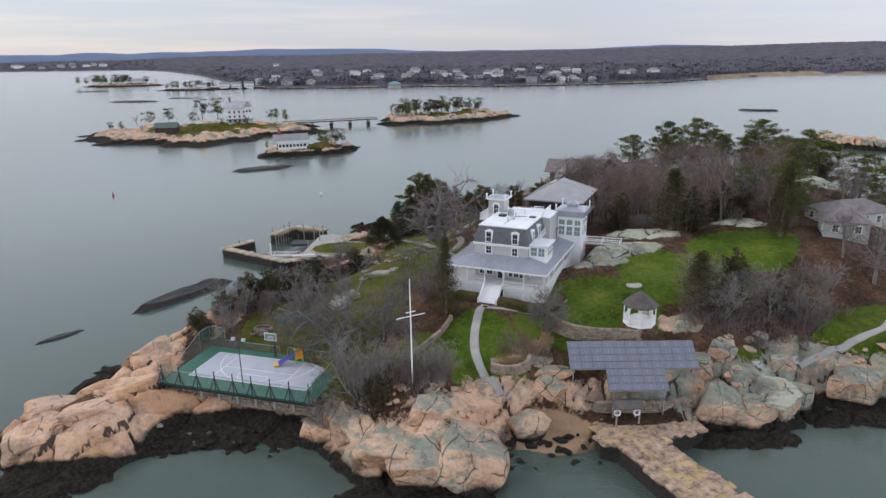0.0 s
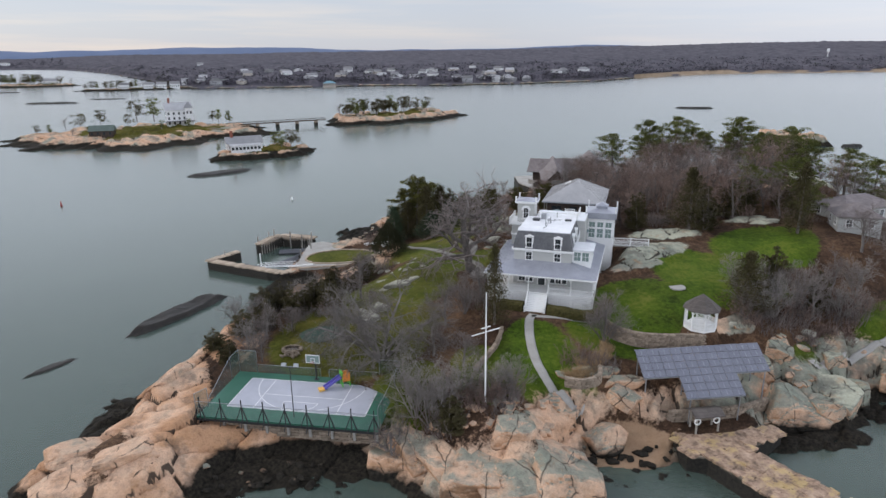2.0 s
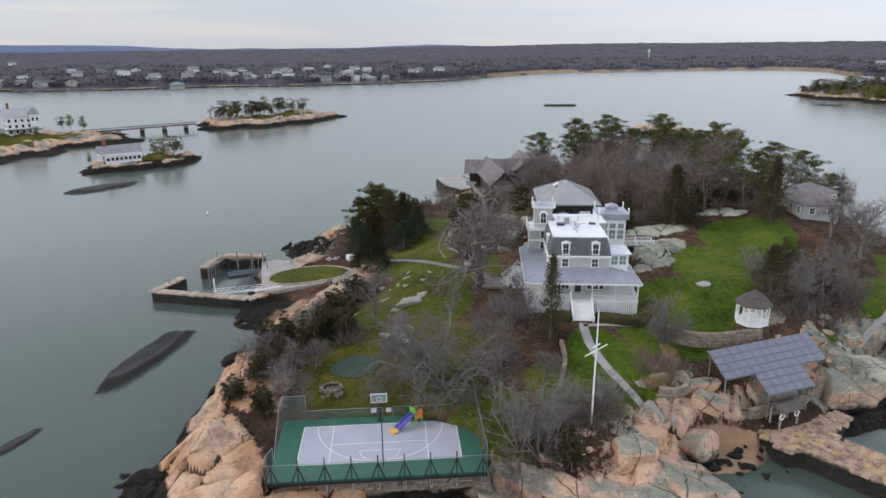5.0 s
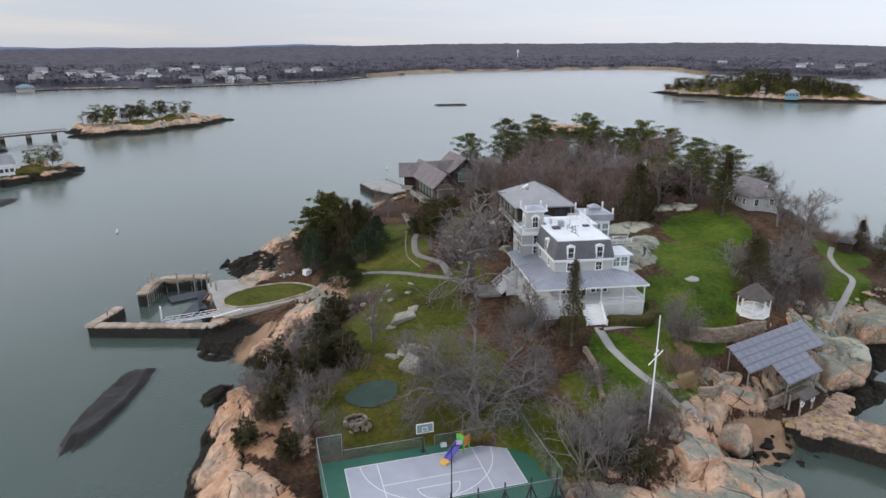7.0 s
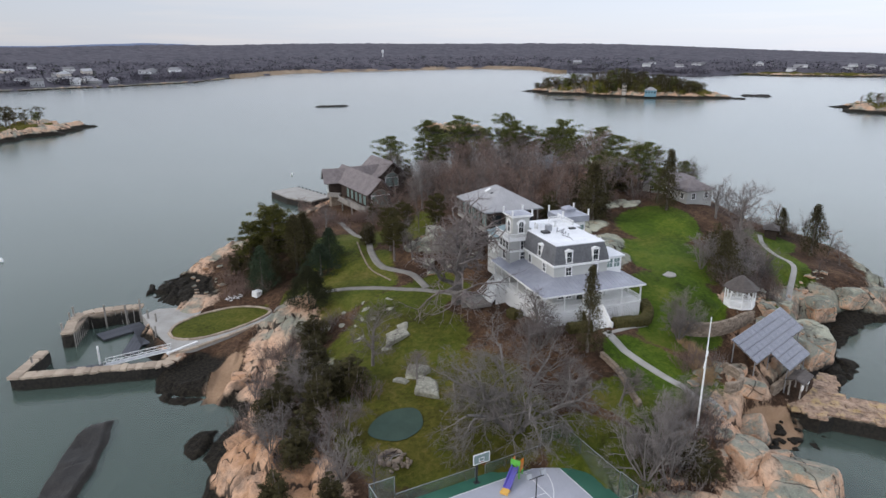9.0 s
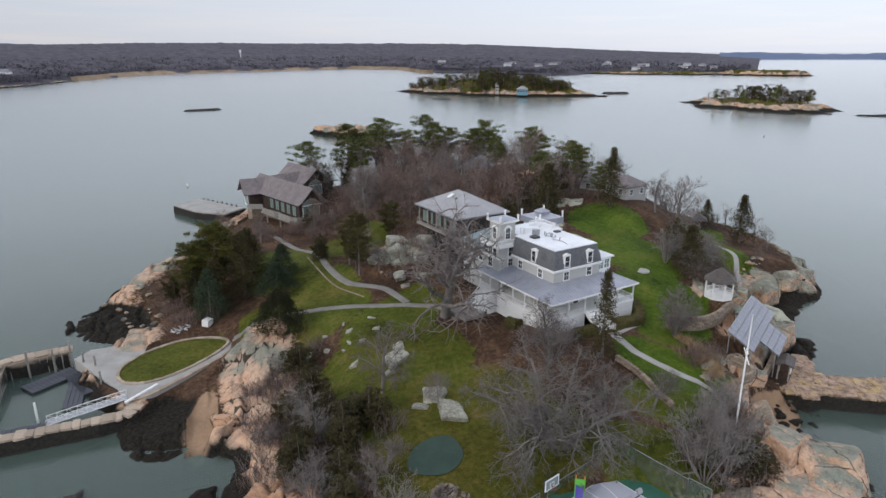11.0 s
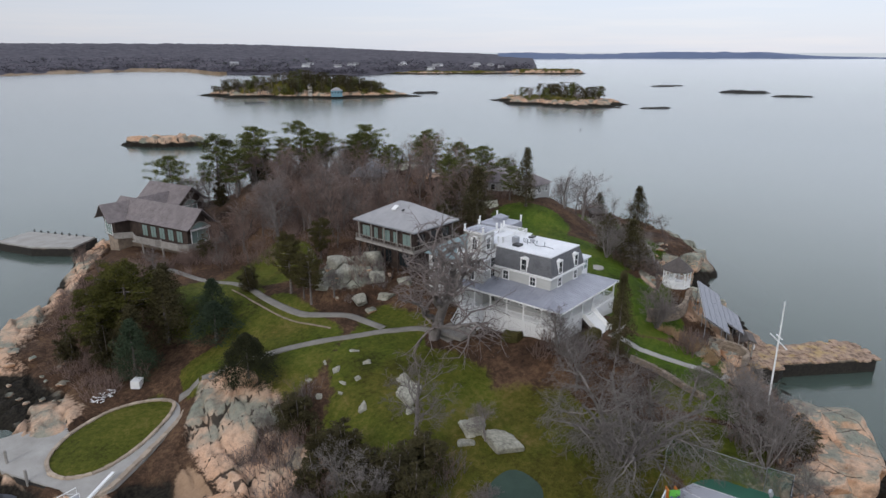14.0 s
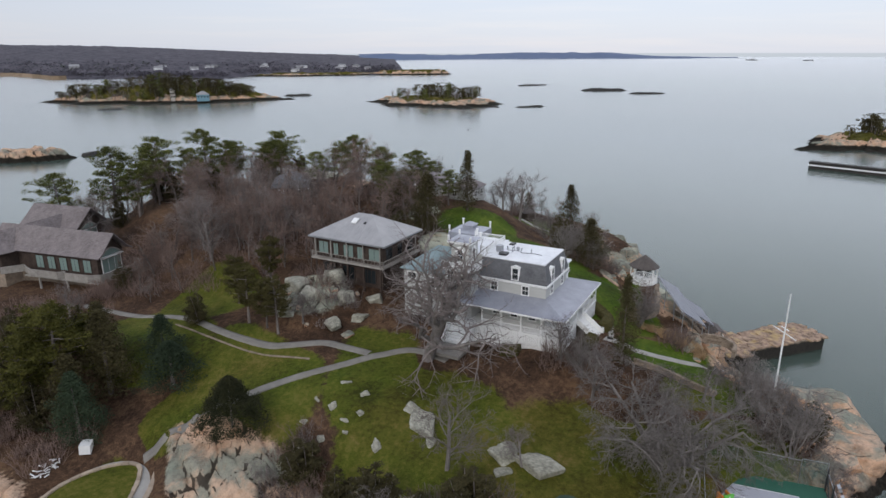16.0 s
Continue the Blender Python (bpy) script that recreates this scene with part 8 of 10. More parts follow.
LAWN_ROCKS = (
    (13.2, 133.4, 2.6, 2.0, 2.4, 30, 0.45), (16.8, 136.8, 2.8, 2.2, 2.6, 10, 0.45), (11.0, 136.4, 2.0, 1.6, 1.8, 60, 0.45), (14.6, 128.6, 1.8, 1.5, 1.6, 20, 0.45), (19.2, 131.6, 2.4, 2.0, 2.4, 0, 0.45), (9.0, 129.2, 1.6, 1.2, 1.2, 10, 0.45), (11.6, 126.0, 1.3, 1.6, 1.4, 40, 0.45), (16.2, 124.6, 1.5, 1.2, 1.4, 80, 0.45),
    (-10.5, 114.0, 3.0, 1.6, 1.4, 20, 0.45), (-8.0, 115.4, 1.7, 1.1, 0.8, 50, 0.5), (-12.6, 112.6, 1.3, 0.8, 0.6, 10, 0.5), (-5.6, 121.6, 1.1, 0.7, 0.5, 30, 0.5), (-3.6, 124.4, 0.9, 0.6, 0.4, 70, 0.5), (-6.6, 127.0, 1.0, 0.5, 0.4, 15, 0.5), (-13.4, 118.6, 1.4, 0.6, 0.5, 15, 0.4), (-15.6, 101.4, 1.7, 2.6, 1.9, -20, 0.45), (-14.2, 104.8, 1.8, 2.0, 1.8, 20, 0.45), (-12.0, 125.2, 0.8, 0.5, 0.5, 20, 0.4), (-10.2, 127.6, 0.7, 0.5, 0.4, 60, 0.4), (-13.6, 127.2, 0.9, 0.6, 0.5, 10, 0.4), (-11.4, 122.6, 0.7, 0.4, 0.4, 40, 0.4), (-8.8, 121.4, 0.9, 0.5, 0.5, 15, 0.4), (-16.6, 105.0, 1.0, 1.3, 0.8, 60, 0.5), (-8.0, 124.8, 1.0, 0.7, 0.5, 20, 0.4), (-9.8, 123.0, 0.8, 0.5, 0.4, 70, 0.4), (36.6, 87.2, 2.2, 1.0, 0.8, 5, 0.5),
    (54.0, 86.8, 1.4, 1.0, 1.0, 0, 0.45), (47.6, 87.0, 1.4, 1.1, 1.1, 0, 0.45), (61, 120.4, 1.6, 0.9, 0.7, 0, 0.45))
for i, (x, y, rx, ry, rz, turn, sink) in enumerate(SHORE_BLOCKS):
    if x > 30:
        boulder(x, y, rx, ry, rz, turn, i, sink, "rounded granite block grey-green with lichen on the shore", GREY_BLOCKS)
    elif x < -20:
        boulder(x, y, rx, ry, rz, turn, i, sink, "smooth wave-washed pink granite slab on the point", WAVE_BLOCKS)
    else:
        boulder(x, y, rx, ry, rz, turn, i, sink, "jointed pink granite block on the shore")
for i, (x, y, rx, ry, rz, turn, sink) in enumerate(LAWN_ROCKS):
    boulder(x, y, rx, ry, rz, turn, i + 3, sink, "pale lichened granite boulder in the grass", LICHENED)
# loose rubble between the blocks
rnd = random.Random(19)
for k in range(130):
    cx, cy, sx, sy = ((44, 84.5, 12, 2.2), (62, 84, 8, 2.5), (-2, 71, 8, 2.2), (14, 78, 5, 2.4), (15, 132, 6, 5), (40, 79, 6, 3), (0, 72.5, 7, 2), (8, 74.5, 3, 2))[k % 8]
    x, y = rnd.gauss(cx, sx * 0.5), rnd.gauss(cy, sy * 0.5)
    if shore_distance(np.array([x]), np.array([y]))[0] < 0.5:
        continue
    s0 = rnd.uniform(0.35, 1.0)
    boulder(x, y, s0, s0 * rnd.uniform(0.5, 0.9), s0 * 0.7, rnd.uniform(0, 180), k, 0.35, "loose broken granite block", RUBBLE)

# weed-covered stones in the shallows
rnd = random.Random(31)
for k in range(96):
    if k < 34:
        x, y = rnd.uniform(9, 21), rnd.uniform(65.5, 71.5)
    elif k < 62:
        x, y = rnd.uniform(-34, -16), rnd.uniform(67.5, 73)
    else:
        x, y = rnd.uniform(-26, -8), rnd.uniform(160, 186)
        if shore_distance(np.array([x]), np.array([y]))[0] < -3.5:
            continue
    s = rnd.uniform(0.35, 1.0)
    ob = new("shore_stone", RUBBLE[k % 7])
    ob.matrix_basis = Matrix.Translation((x, y, max(ground_z(x, y), -0.25) + 0.12)) @ Euler((0, 0, rnd.uniform(0, 6))).to_matrix().to_4x4() @ Matrix.Diagonal((s, s * 0.7, s * 0.35, 1))
    tagged(ob, "dark weed-covered stone at the water's edge", "stone", "shore stones")


# ---- trees ----
class Wood:
    """Collects tapered branches as plain vertex and face lists."""

    def __init__(self):
        self.v, self.f = [], []

    def limb(self, pts, r0, r1, sides):
        base = len(self.v)
        n = len(pts)
        if n == 2 and sides == 3:                      # a twig: three-sided and pointed
            d = (pts[1] - pts[0]).normalized()
            s = d.cross(Vector((0.3, 0.2, 1.0)))
            s = Vector((1, 0, 0)) if s.length < 1e-3 else s.normalized()
            u = s.cross(d)
            self.v += [pts[0] + s * r0, pts[0] - s * 0.5 * r0 + u * 0.87 * r0, pts[0] - s * 0.5 * r0 - u * 0.87 * r0, pts[1]]
            self.f += [(base, base + 1, base + 3), (base + 1, base + 2, base + 3), (base + 2, base, base + 3)]
            return
        for i, p in enumerate(pts):
            d = (pts[min(i + 1, n - 1)] - pts[max(i - 1, 0)]).normalized()
            s = d.cross(Vector((0.3, 0.2, 1.0)))
            s = Vector((1, 0, 0)) if s.length < 1e-3 else s.normalized()
            u = s.cross(d)
            r = r0 + (r1 - r0) * i / (n - 1)
            for k in range(sides):
                a = 2 * math.pi * k / sides
                self.v.append(p + (s * math.cos(a) + u * math.sin(a)) * r)
        for i in range(n - 1):
            for k in range(sides):
                a, b = base + i * sides + k, base + i * sides + (k + 1) % sides
                self.f.append((a, b, b + sides, a + sides))

    def mesh(self, name, material):
        me = bpy.data.meshes.new(name)
        me.from_pydata([tuple(p) for p in self.v], [], self.f)
        me.materials.append(material)
        me.polygons.foreach_set("use_smooth", [True] * len(me.polygons))
        return me


def grow(rnd, wood, fine, start, direction, length, radius, level, top, p):
    """One branch and its children. p: bend, droop, rise, kids, shrink, spread, first, reach, limb."""
    seg = 6 if level < 2 else (4 if level == 2 and top > 3 else (2 if level < top else 1))
    pts = [start]
    d = direction.normalized()
    for i in range(seg):
        j = Vector((rnd.gauss(0, 1), rnd.gauss(0, 1), rnd.gauss(0, 0.7))) * p["bend"] * (0.4 if level == 0 else 1)
        d = (d + j + Vector((0, 0, p["rise"] if level < 2 else -p["droop"])) * 0.35).normalized()
        pts.append(pts[-1] + d * length / seg)
    sides = (9, 7, 4, 3, 3, 3)[min(level, 5)]
    (wood if level <= 1 else fine).limb(pts, radius, radius * (0.6 if level == 0 else 0.3), sides)
    if level >= top:
        return
    kids = p["kids"][min(level, len(p["kids"]) - 1)]
    low = p["first"] if level == 0 else 0.22
    for k in range(kids):
        f = min(low + (1 - low) * (k + rnd.random()) / kids, 0.999)
        i = min(int(f * seg), seg - 1)
        q = pts[i].lerp(pts[i + 1], f * seg - i)
        ax = pts[i + 1] - pts[i]
        ax.normalize()
        side = Vector((rnd.gauss(0, 1), rnd.gauss(0, 1), rnd.gauss(0, 0.6)))
        side = (side - ax * side.dot(ax)).normalized()
        ang = p["spread"] * rnd.uniform(0.7, 1.25)
        nd = ax * math.cos(ang) + side * math.sin(ang)
        ln = (length * p["shrink"] if level or not p["reach"] else p["reach"]) * rnd.uniform(0.7, 1.2) * (1.15 - 0.4 * f)
        grow(rnd, wood, fine, q, nd, ln, max(0.017 if level + 1 == top else 0.013, radius * (0.5 if level else p["limb"]) * (1.1 - 0.35 * f)), level + 1, top, p)


def bare_tree_meshes(seed, height, trunk_r, top=4, twig="twig", stems=1, bark="bark", **over):
    p = dict(bend=0.16, droop=0.0, rise=0.15, kids=(8, 6, 5, 4), shrink=0.62, spread=0.75, first=0.3, reach=0.0, limb=0.45, bole=0.55)
    p.update(over)
    rnd = random.Random(seed)
    wood, fine = Wood(), Wood()
    for k in range(stems):
        a = 6.283 * k / stems + rnd.uniform(-0.4, 0.4)
        lean = 0.05 if stems == 1 else rnd.uniform(0.25, 0.95)
        d = Vector((math.cos(a) * lean, math.sin(a) * lean, 1))
        s0 = Vector((math.cos(a), math.sin(a), 0)) * (0 if stems == 1 else trunk_r * 1.6)
        grow(rnd, wood, fine, s0 + Vector((0, 0, -0.3)), d, height * p["bole"], trunk_r, 0, top, p)
    return wood.mesh("trunk", M[bark]), fine.mesh("crown", M[twig])


def tuft_cloud(rnd, centres, size, n, flat=0.55):
    """Needle sprays: small blades thrown round each centre."""
    v, f = [], []
    for c in centres:
        cx, cy, cz, r = c
        for _ in range(n):
            while True:
                o = Vector((rnd.uniform(-1, 1), rnd.uniform(-1, 1), rnd.uniform(-1, 1)))
                if o.length < 1:
                    break
            q = Vector((cx + o.x * r, cy + o.y * r, cz + o.z * r * flat))
            a = Vector((rnd.gauss(0, 1), rnd.gauss(0, 1), rnd.gauss(0.2, 0.5))).normalized() * size * rnd.uniform(0.7, 1.3)
            b = a.cross(Vector((rnd.gauss(0, 1), rnd.gauss(0, 1), rnd.gauss(0, 1)))).normalized() * size * 0.34
            k = len(v)
            v += [q - b, q + b, q + a]
            f.append((k, k + 1, k + 2))
    return v, f


def leaf_mesh(name, v, f, material):
    me = bpy.data.meshes.new(name)
    me.from_pydata([tuple(p) for p in v], [], f)
    me.materials.append(material)
    return me


def pine_meshes(seed, height, material="needles", open_crown=True):
    """Pitch pine: bare lower trunk, layered irregular clumps."""
    rnd = random.Random(seed)
    wood = Wood()
    pts = [Vector((0, 0, -0.3))]
    for i in range(7):
        pts.append(pts[-1] + Vector((rnd.gauss(0, 0.05), rnd.gauss(0, 0.05), 1)) * height / 7)
    wood.limb(pts, 0.022 * height + 0.04, 0.03, 8)
    centres = []
    for k in range(34):                                # flat pads of needles at the ends of rising branches
        f = 0.34 + 0.66 * (k + rnd.random()) / 34
        base = pts[min(int(f * 7), 6)].lerp(pts[min(int(f * 7) + 1, 7)], f * 7 - int(f * 7))
        g = (f - 0.34) / 0.66
        reach = height * (0.25 * math.sqrt(max(0.0, 1 - g ** 2.2)) * min(1.0, 0.5 + 2.0 * g) + 0.05) * rnd.uniform(0.5, 1.2)
        a = k * 2.4 + rnd.uniform(-0.7, 0.7)
        tip = base + Vector((math.cos(a) * reach, math.sin(a) * reach, reach * rnd.uniform(0.05, 0.4)))
        wood.limb([base, base.lerp(tip, 0.5) + Vector((0, 0, -0.05 * reach)), tip], 0.06, 0.02, 4)
        for m in range(4):
            q = base.lerp(tip, 0.42 + 0.21 * m)
            sp = 0.11 * reach
            centres.append((q.x + rnd.gauss(0, sp), q.y + rnd.gauss(0, sp), q.z + 0.12 + rnd.gauss(0, 0.1), rnd.uniform(0.45, 0.85) * (0.42 + 0.045 * height)))
    v, f = tuft_cloud(rnd, centres, 0.20, 66, 0.62)
    return wood.mesh("trunk", M["wood_bark"]), leaf_mesh("crown", v, f, M[material])


def cone_meshes(seed, height, width, material, rough=0.25, low=0.06, count=170):
    """Cedar, spruce or yew: foliage to the ground, uneven outline with gaps."""
    rnd = random.Random(seed)
    wood = Wood()
    wood.limb([Vector((0, 0, -0.3)), Vector((0.05, 0, height * 0.5)), Vector((0, 0.05, height * 0.95))], 0.02 * height + 0.04, 0.02, 7)
    centres = []
    for k in range(count):
        f = low + (1 - low) * (k + rnd.random()) / count
        prof = (1 - f) ** 0.75 * min(1.0, (f - low) * 6 + 0.55)
        a = k * 2.4 + rnd.uniform(-0.5, 0.5)
        lobe = 1 + rough * math.sin(3 * a + f * 14 + seed) + 1.5 * rough * rnd.uniform(-1, 1)
        r = width / 2 * prof * lobe * rnd.uniform(0.75, 1.0)
        centres.append((r * math.cos(a), r * math.sin(a), f * height, (0.16 + 0.22 * prof) * min(width, 3.2) * 0.62 + 0.14))
    v, f = tuft_cloud(rnd, centres, 0.18, 52, 0.8)
    return wood.mesh("trunk", M["wood_bark"]), leaf_mesh("crown", v, f, M[material])


def bushy_meshes(seed, height, width, material, lobes=7):
    """Old red cedar: several ragged plumes from one stem, brownish and open."""
    rnd = random.Random(seed)
    stems, centres = [], []
    for k in range(lobes):
        wood = Wood()
        a, r = rnd.uniform(0, 6.283), (0 if k == 0 else width * rnd.uniform(0.14, 0.36))
        top = height * (1.0 if k == 0 else rnd.uniform(0.55, 0.92))
        foot, tip = Vector((r * 0.3 * math.cos(a), r * 0.3 * math.sin(a), -0.3)), Vector((r * math.cos(a), r * math.sin(a), top))
        wood.limb([foot, foot.lerp(tip, 0.5) + Vector((rnd.gauss(0, 0.15), rnd.gauss(0, 0.15), 0)), tip], 0.10, 0.02, 5)
        stems.append(wood.mesh("stem", M["wood_bark"]))
        for j in range(26):
            f = 0.12 + 0.88 * (j + rnd.random()) / 26
            q = foot.lerp(tip, f)
            w = width * 0.24 * (1.05 - f) ** 0.6 * rnd.uniform(0.3, 1.25)
            b = rnd.uniform(0, 6.283)
            centres.append((q.x + w * math.cos(b), q.y + w * math.sin(b), q.z, rnd.uniform(0.34, 0.72) * (0.45 + 0.06 * width) * (1.2 - 0.6 * f)))
    v, f = tuft_cloud(rnd, centres, 0.19, 42, 0.9)
    return stems, leaf_mesh("crown", v, f, M[material])


def bush_meshes(seed, height, spread, stems, material):
    """Bare thicket: many thin canes fanning from the ground, forked twice."""
    rnd = random.Random(seed)
    fine = Wood()
    for _ in range(stems):
        a, r = rnd.uniform(0, 6.283), spread * 0.45 * math.sqrt(rnd.random())
        s = Vector((r * math.cos(a), r * math.sin(a), -0.1))
        d = Vector((math.cos(a) * 0.5 * r / spread + rnd.gauss(0, 0.3), math.sin(a) * 0.5 * r / spread + rnd.gauss(0, 0.3), 1)).normalized()
        ln = height * rnd.uniform(0.6, 1.1)
        mid = s + d * ln * 0.55
        tip = mid + (d + Vector((rnd.gauss(0, 0.3), rnd.gauss(0, 0.3), 0.1))).normalized() * ln * 0.5
        fine.limb([s, mid, tip], 0.03, 0.012, 3)
        for q in range(4):
            b = s.lerp(mid, 0.5 + 0.15 * q) if q < 2 else mid.lerp(tip, 0.35 * (q - 1))
            e = b + Vector((rnd.gauss(0, 0.5), rnd.gauss(0, 0.5), rnd.uniform(0.3, 0.9))).normalized() * ln * rnd.uniform(0.2, 0.42)
            fine.limb([b, e], 0.024, 0.009, 3)
    return fine.mesh("canes", M[material])


def plant(name, meshes, x, y, label, category, group, scale=1.0, turn=0.0, z=None, sz=None):
    t = thing(name, label, category, pose(x, y, ground_z(x, y) if z is None else z, 0, 0, turn) @ Matrix.Diagonal((scale, scale, scale if sz is None else sz, 1)), group)
    if isinstance(meshes[0], list):
        for me in meshes[0]:
            piece("stem", me, t)
    else:
        piece("trunk", meshes[0], t)
    piece("crown", meshes[1], t)
    return t


# particular trees
OAK = bare_tree_meshes(11, 16.0, 0.66, 4, bend=0.40, droop=-0.02, rise=0.30, kids=(11, 7, 6, 5), shrink=0.58, spread=1.0, first=0.22, bole=0.62, reach=8.2, limb=0.52)
plant("bare_tree", OAK, 2.3, 115.0, "huge gnarled bare oak with twisting grey limbs beside the house", "tree", "bare trees", 1.18, 30, sz=1.18)
WEEP = bare_tree_meshes(23, 10.0, 0.19, 4, "pale_twig", stems=7, bend=0.3, droop=0.26, rise=-0.13, kids=(9, 7, 6, 5), shrink=0.55, spread=0.85, first=0.2, bole=0.9, limb=0.48)
plant("bare_tree", WEEP, -13.6, 88.2, "bare tree with drooping tangled branches on the west lawn", "tree", "bare trees", 1.12, 0)
DOMES = [bare_tree_meshes(27 + k, 7.5, 0.095, 4, "pale_twig", stems=7, bend=0.2, droop=-0.06, rise=0.10, kids=(6, 5, 4, 4), shrink=0.56, spread=0.66, first=0.2, bole=0.8, limb=0.5) for k in range(2)]
for x, y, k, sc, lab in ((-9.6, 74.0, 0, 1.0, "wide many-stemmed bare tree beside the court deck"), (-24.5, 116.0, 1, 0.75, "many-stemmed bare thorn above the beach"), (-32.5, 94.5, 1, 0.65, "many-stemmed bare thorn behind the court"), (-36.0, 103.0, 1, 0.6, "many-stemmed bare thorn on the western rocks"),
                         (43.0, 89.0, 1, 0.85, "many-stemmed bare thorn above the east bank"), (50.0, 93.5, 0, 0.85, "many-stemmed bare thorn above the east bank"), (55.0, 90.5, 1, 0.7, "many-stemmed bare thorn above the east bank"), (17.0, 85.4, 0, 0.75, "many-stemmed bare shrub tree beside the gazebo wall"), (-1.0, 95.5, 1, 0.75, "many-stemmed bare tree against the porch"),
                         (-27.0, 112.0, 0, 0.7, "many-stemmed bare thorn above the lawn"), (62.0, 97.0, 0, 0.8, "many-stemmed bare thorn on the east bank"), (-4.5, 75.5, 1, 0.7, "many-stemmed bare thorn on the south bank"), (-8.0, 72.3, 0, 0.9, "low bare thorn on the south bank"), (-0.2, 74.9, 0, 0.6, "many-stemmed bare thorn beside the flagpole"), (2.4, 75.4, 1, 0.6, "many-stemmed bare thorn above the south rocks"), (40.5, 94.5, 0, 0.8, "many-stemmed bare thorn above the east bank")):
    plant("bare_tree", DOMES[k], x, y, lab, "tree", "bare trees", sc, (x * 41 + y * 17) % 360)
MAPLES = [bare_tree_meshes(31 + k, 10.0, 0.22, 4, bend=0.17, droop=-0.08, rise=0.2, kids=(10, 6, 6, 5), shrink=0.60, spread=0.86, first=0.26, bole=0.56, limb=0.38) for k in range(4)]
WOODS = [bare_tree_meshes(51 + k, 9.0, 0.15, 4, "twig" if k % 3 == 0 else "brush_twig", bark="wood_bark", bend=0.22, droop=-0.05, rise=0.22, kids=(8, 5, 4, 4), shrink=0.62, spread=0.75, first=0.14, bole=0.66, limb=0.42) for k in range(6)]
for x, y, k, s, lab in ((-17.0, 110.6, 0, 1.15, "slender bare tree standing on the lawn"), (16.8, 85.2, 1, 0.95, "wide bare tree beside the gazebo wall"), 
                        (-12.6, 70.6, 1, 0.7, "low bare tree on the rocks"), (-15.6, 103.0, 3, 0.6, "small bare tree among lawn boulders"), (-4.0, 94.6, 0, 0.95, "bare tree against the porch"),
                        (1.6, 98.0, 2, 0.8, "small bare tree against the porch skirt"), (-6.5, 86.0, 1, 0.8, "bare tree on the west lawn"), (-3.0, 81.6, 3, 0.75, "bare tree above the stone wall"), (72.5, 102.1, 0, 1.45, "tall rounded bare tree on the east bank"), (69.0, 106.0, 2, 1.1, "bare tree on the east bank"),
                        (50.0, 192.0, 1, 1.65, "tall wide bare tree behind the boathouse"), (31.0, 157.0, 1, 1.35, "tall bare tree behind the annex"), (36.0, 160.5, 3, 1.4, "tall bare tree behind the annex"), (12.0, 140.0, 2, 0.8, "bare tree on the rock pile"), (8.6, 133.4, 3, 0.7, "bare tree by the drive"), (20.5, 120.5, 1, 0.9, "bare tree between the house and annex"),
                        (15.5, 174.0, 0, 0.75, "small crooked bare tree by the drive"), (42, 92, 2, 0.8, "bare tree above the east bank"), (38.5, 89.5, 0, 0.75, "bare tree above the east bank"), (50, 90, 1, 0.85, "bare tree above the east bank"), (45.5, 92.5, 3, 0.8, "bare tree above the east bank"), (57, 96, 2, 0.9, "bare tree above the east bank"),
                        (-30.5, 92.0, 0, 0.6, "small bare tree behind the court"), (-27.5, 101.0, 3, 0.6, "bare tree in the western brush"), (-31.0, 99.5, 2, 0.65, "bare tree in the western brush"), (-33.5, 105.0, 0, 0.55, "bare tree in the western brush"), (36, 150, 0, 1.00, "bare reddish-grey tree on the wooded hillside"), (40, 158, 1, 1.05, "bare reddish-grey tree on the wooded hillside"), (44, 150, 2, 1.10, "bare reddish-grey tree on the wooded hillside"), (48, 156, 3, 1.15, "bare reddish-grey tree on the wooded hillside"), (40, 168, 0, 1.20, "bare reddish-grey tree on the wooded hillside"), (46, 163, 1, 1.00, "bare reddish-grey tree on the wooded hillside"), (52, 150, 2, 1.05, "bare reddish-grey tree on the wooded hillside"), (35, 141, 3, 1.10, "bare reddish-grey tree on the wooded hillside"), (38, 146, 0, 1.15, "bare reddish-grey tree on the wooded hillside"), (52, 166, 1, 1.20, "bare reddish-grey tree on the wooded hillside"), (34, 158, 2, 1.00, "bare reddish-grey tree on the wooded hillside"), (56, 158, 3, 1.05, "bare reddish-grey tree on the wooded hillside"), (56, 144, 0, 1.10, "bare reddish-grey tree on the wooded hillside"), (31, 168, 1, 1.15, "bare reddish-grey tree on the wooded hillside"), (50, 140, 2, 1.20, "bare reddish-grey tree on the wooded hillside"), (60, 150, 3, 1.00, "bare reddish-grey tree on the wooded hillside")):
    plant("bare_tree", WOODS[k] if "hillside" in lab else MAPLES[k], x, y, lab, "tree", "bare trees", s, (x * 37 + y * 11) % 360)

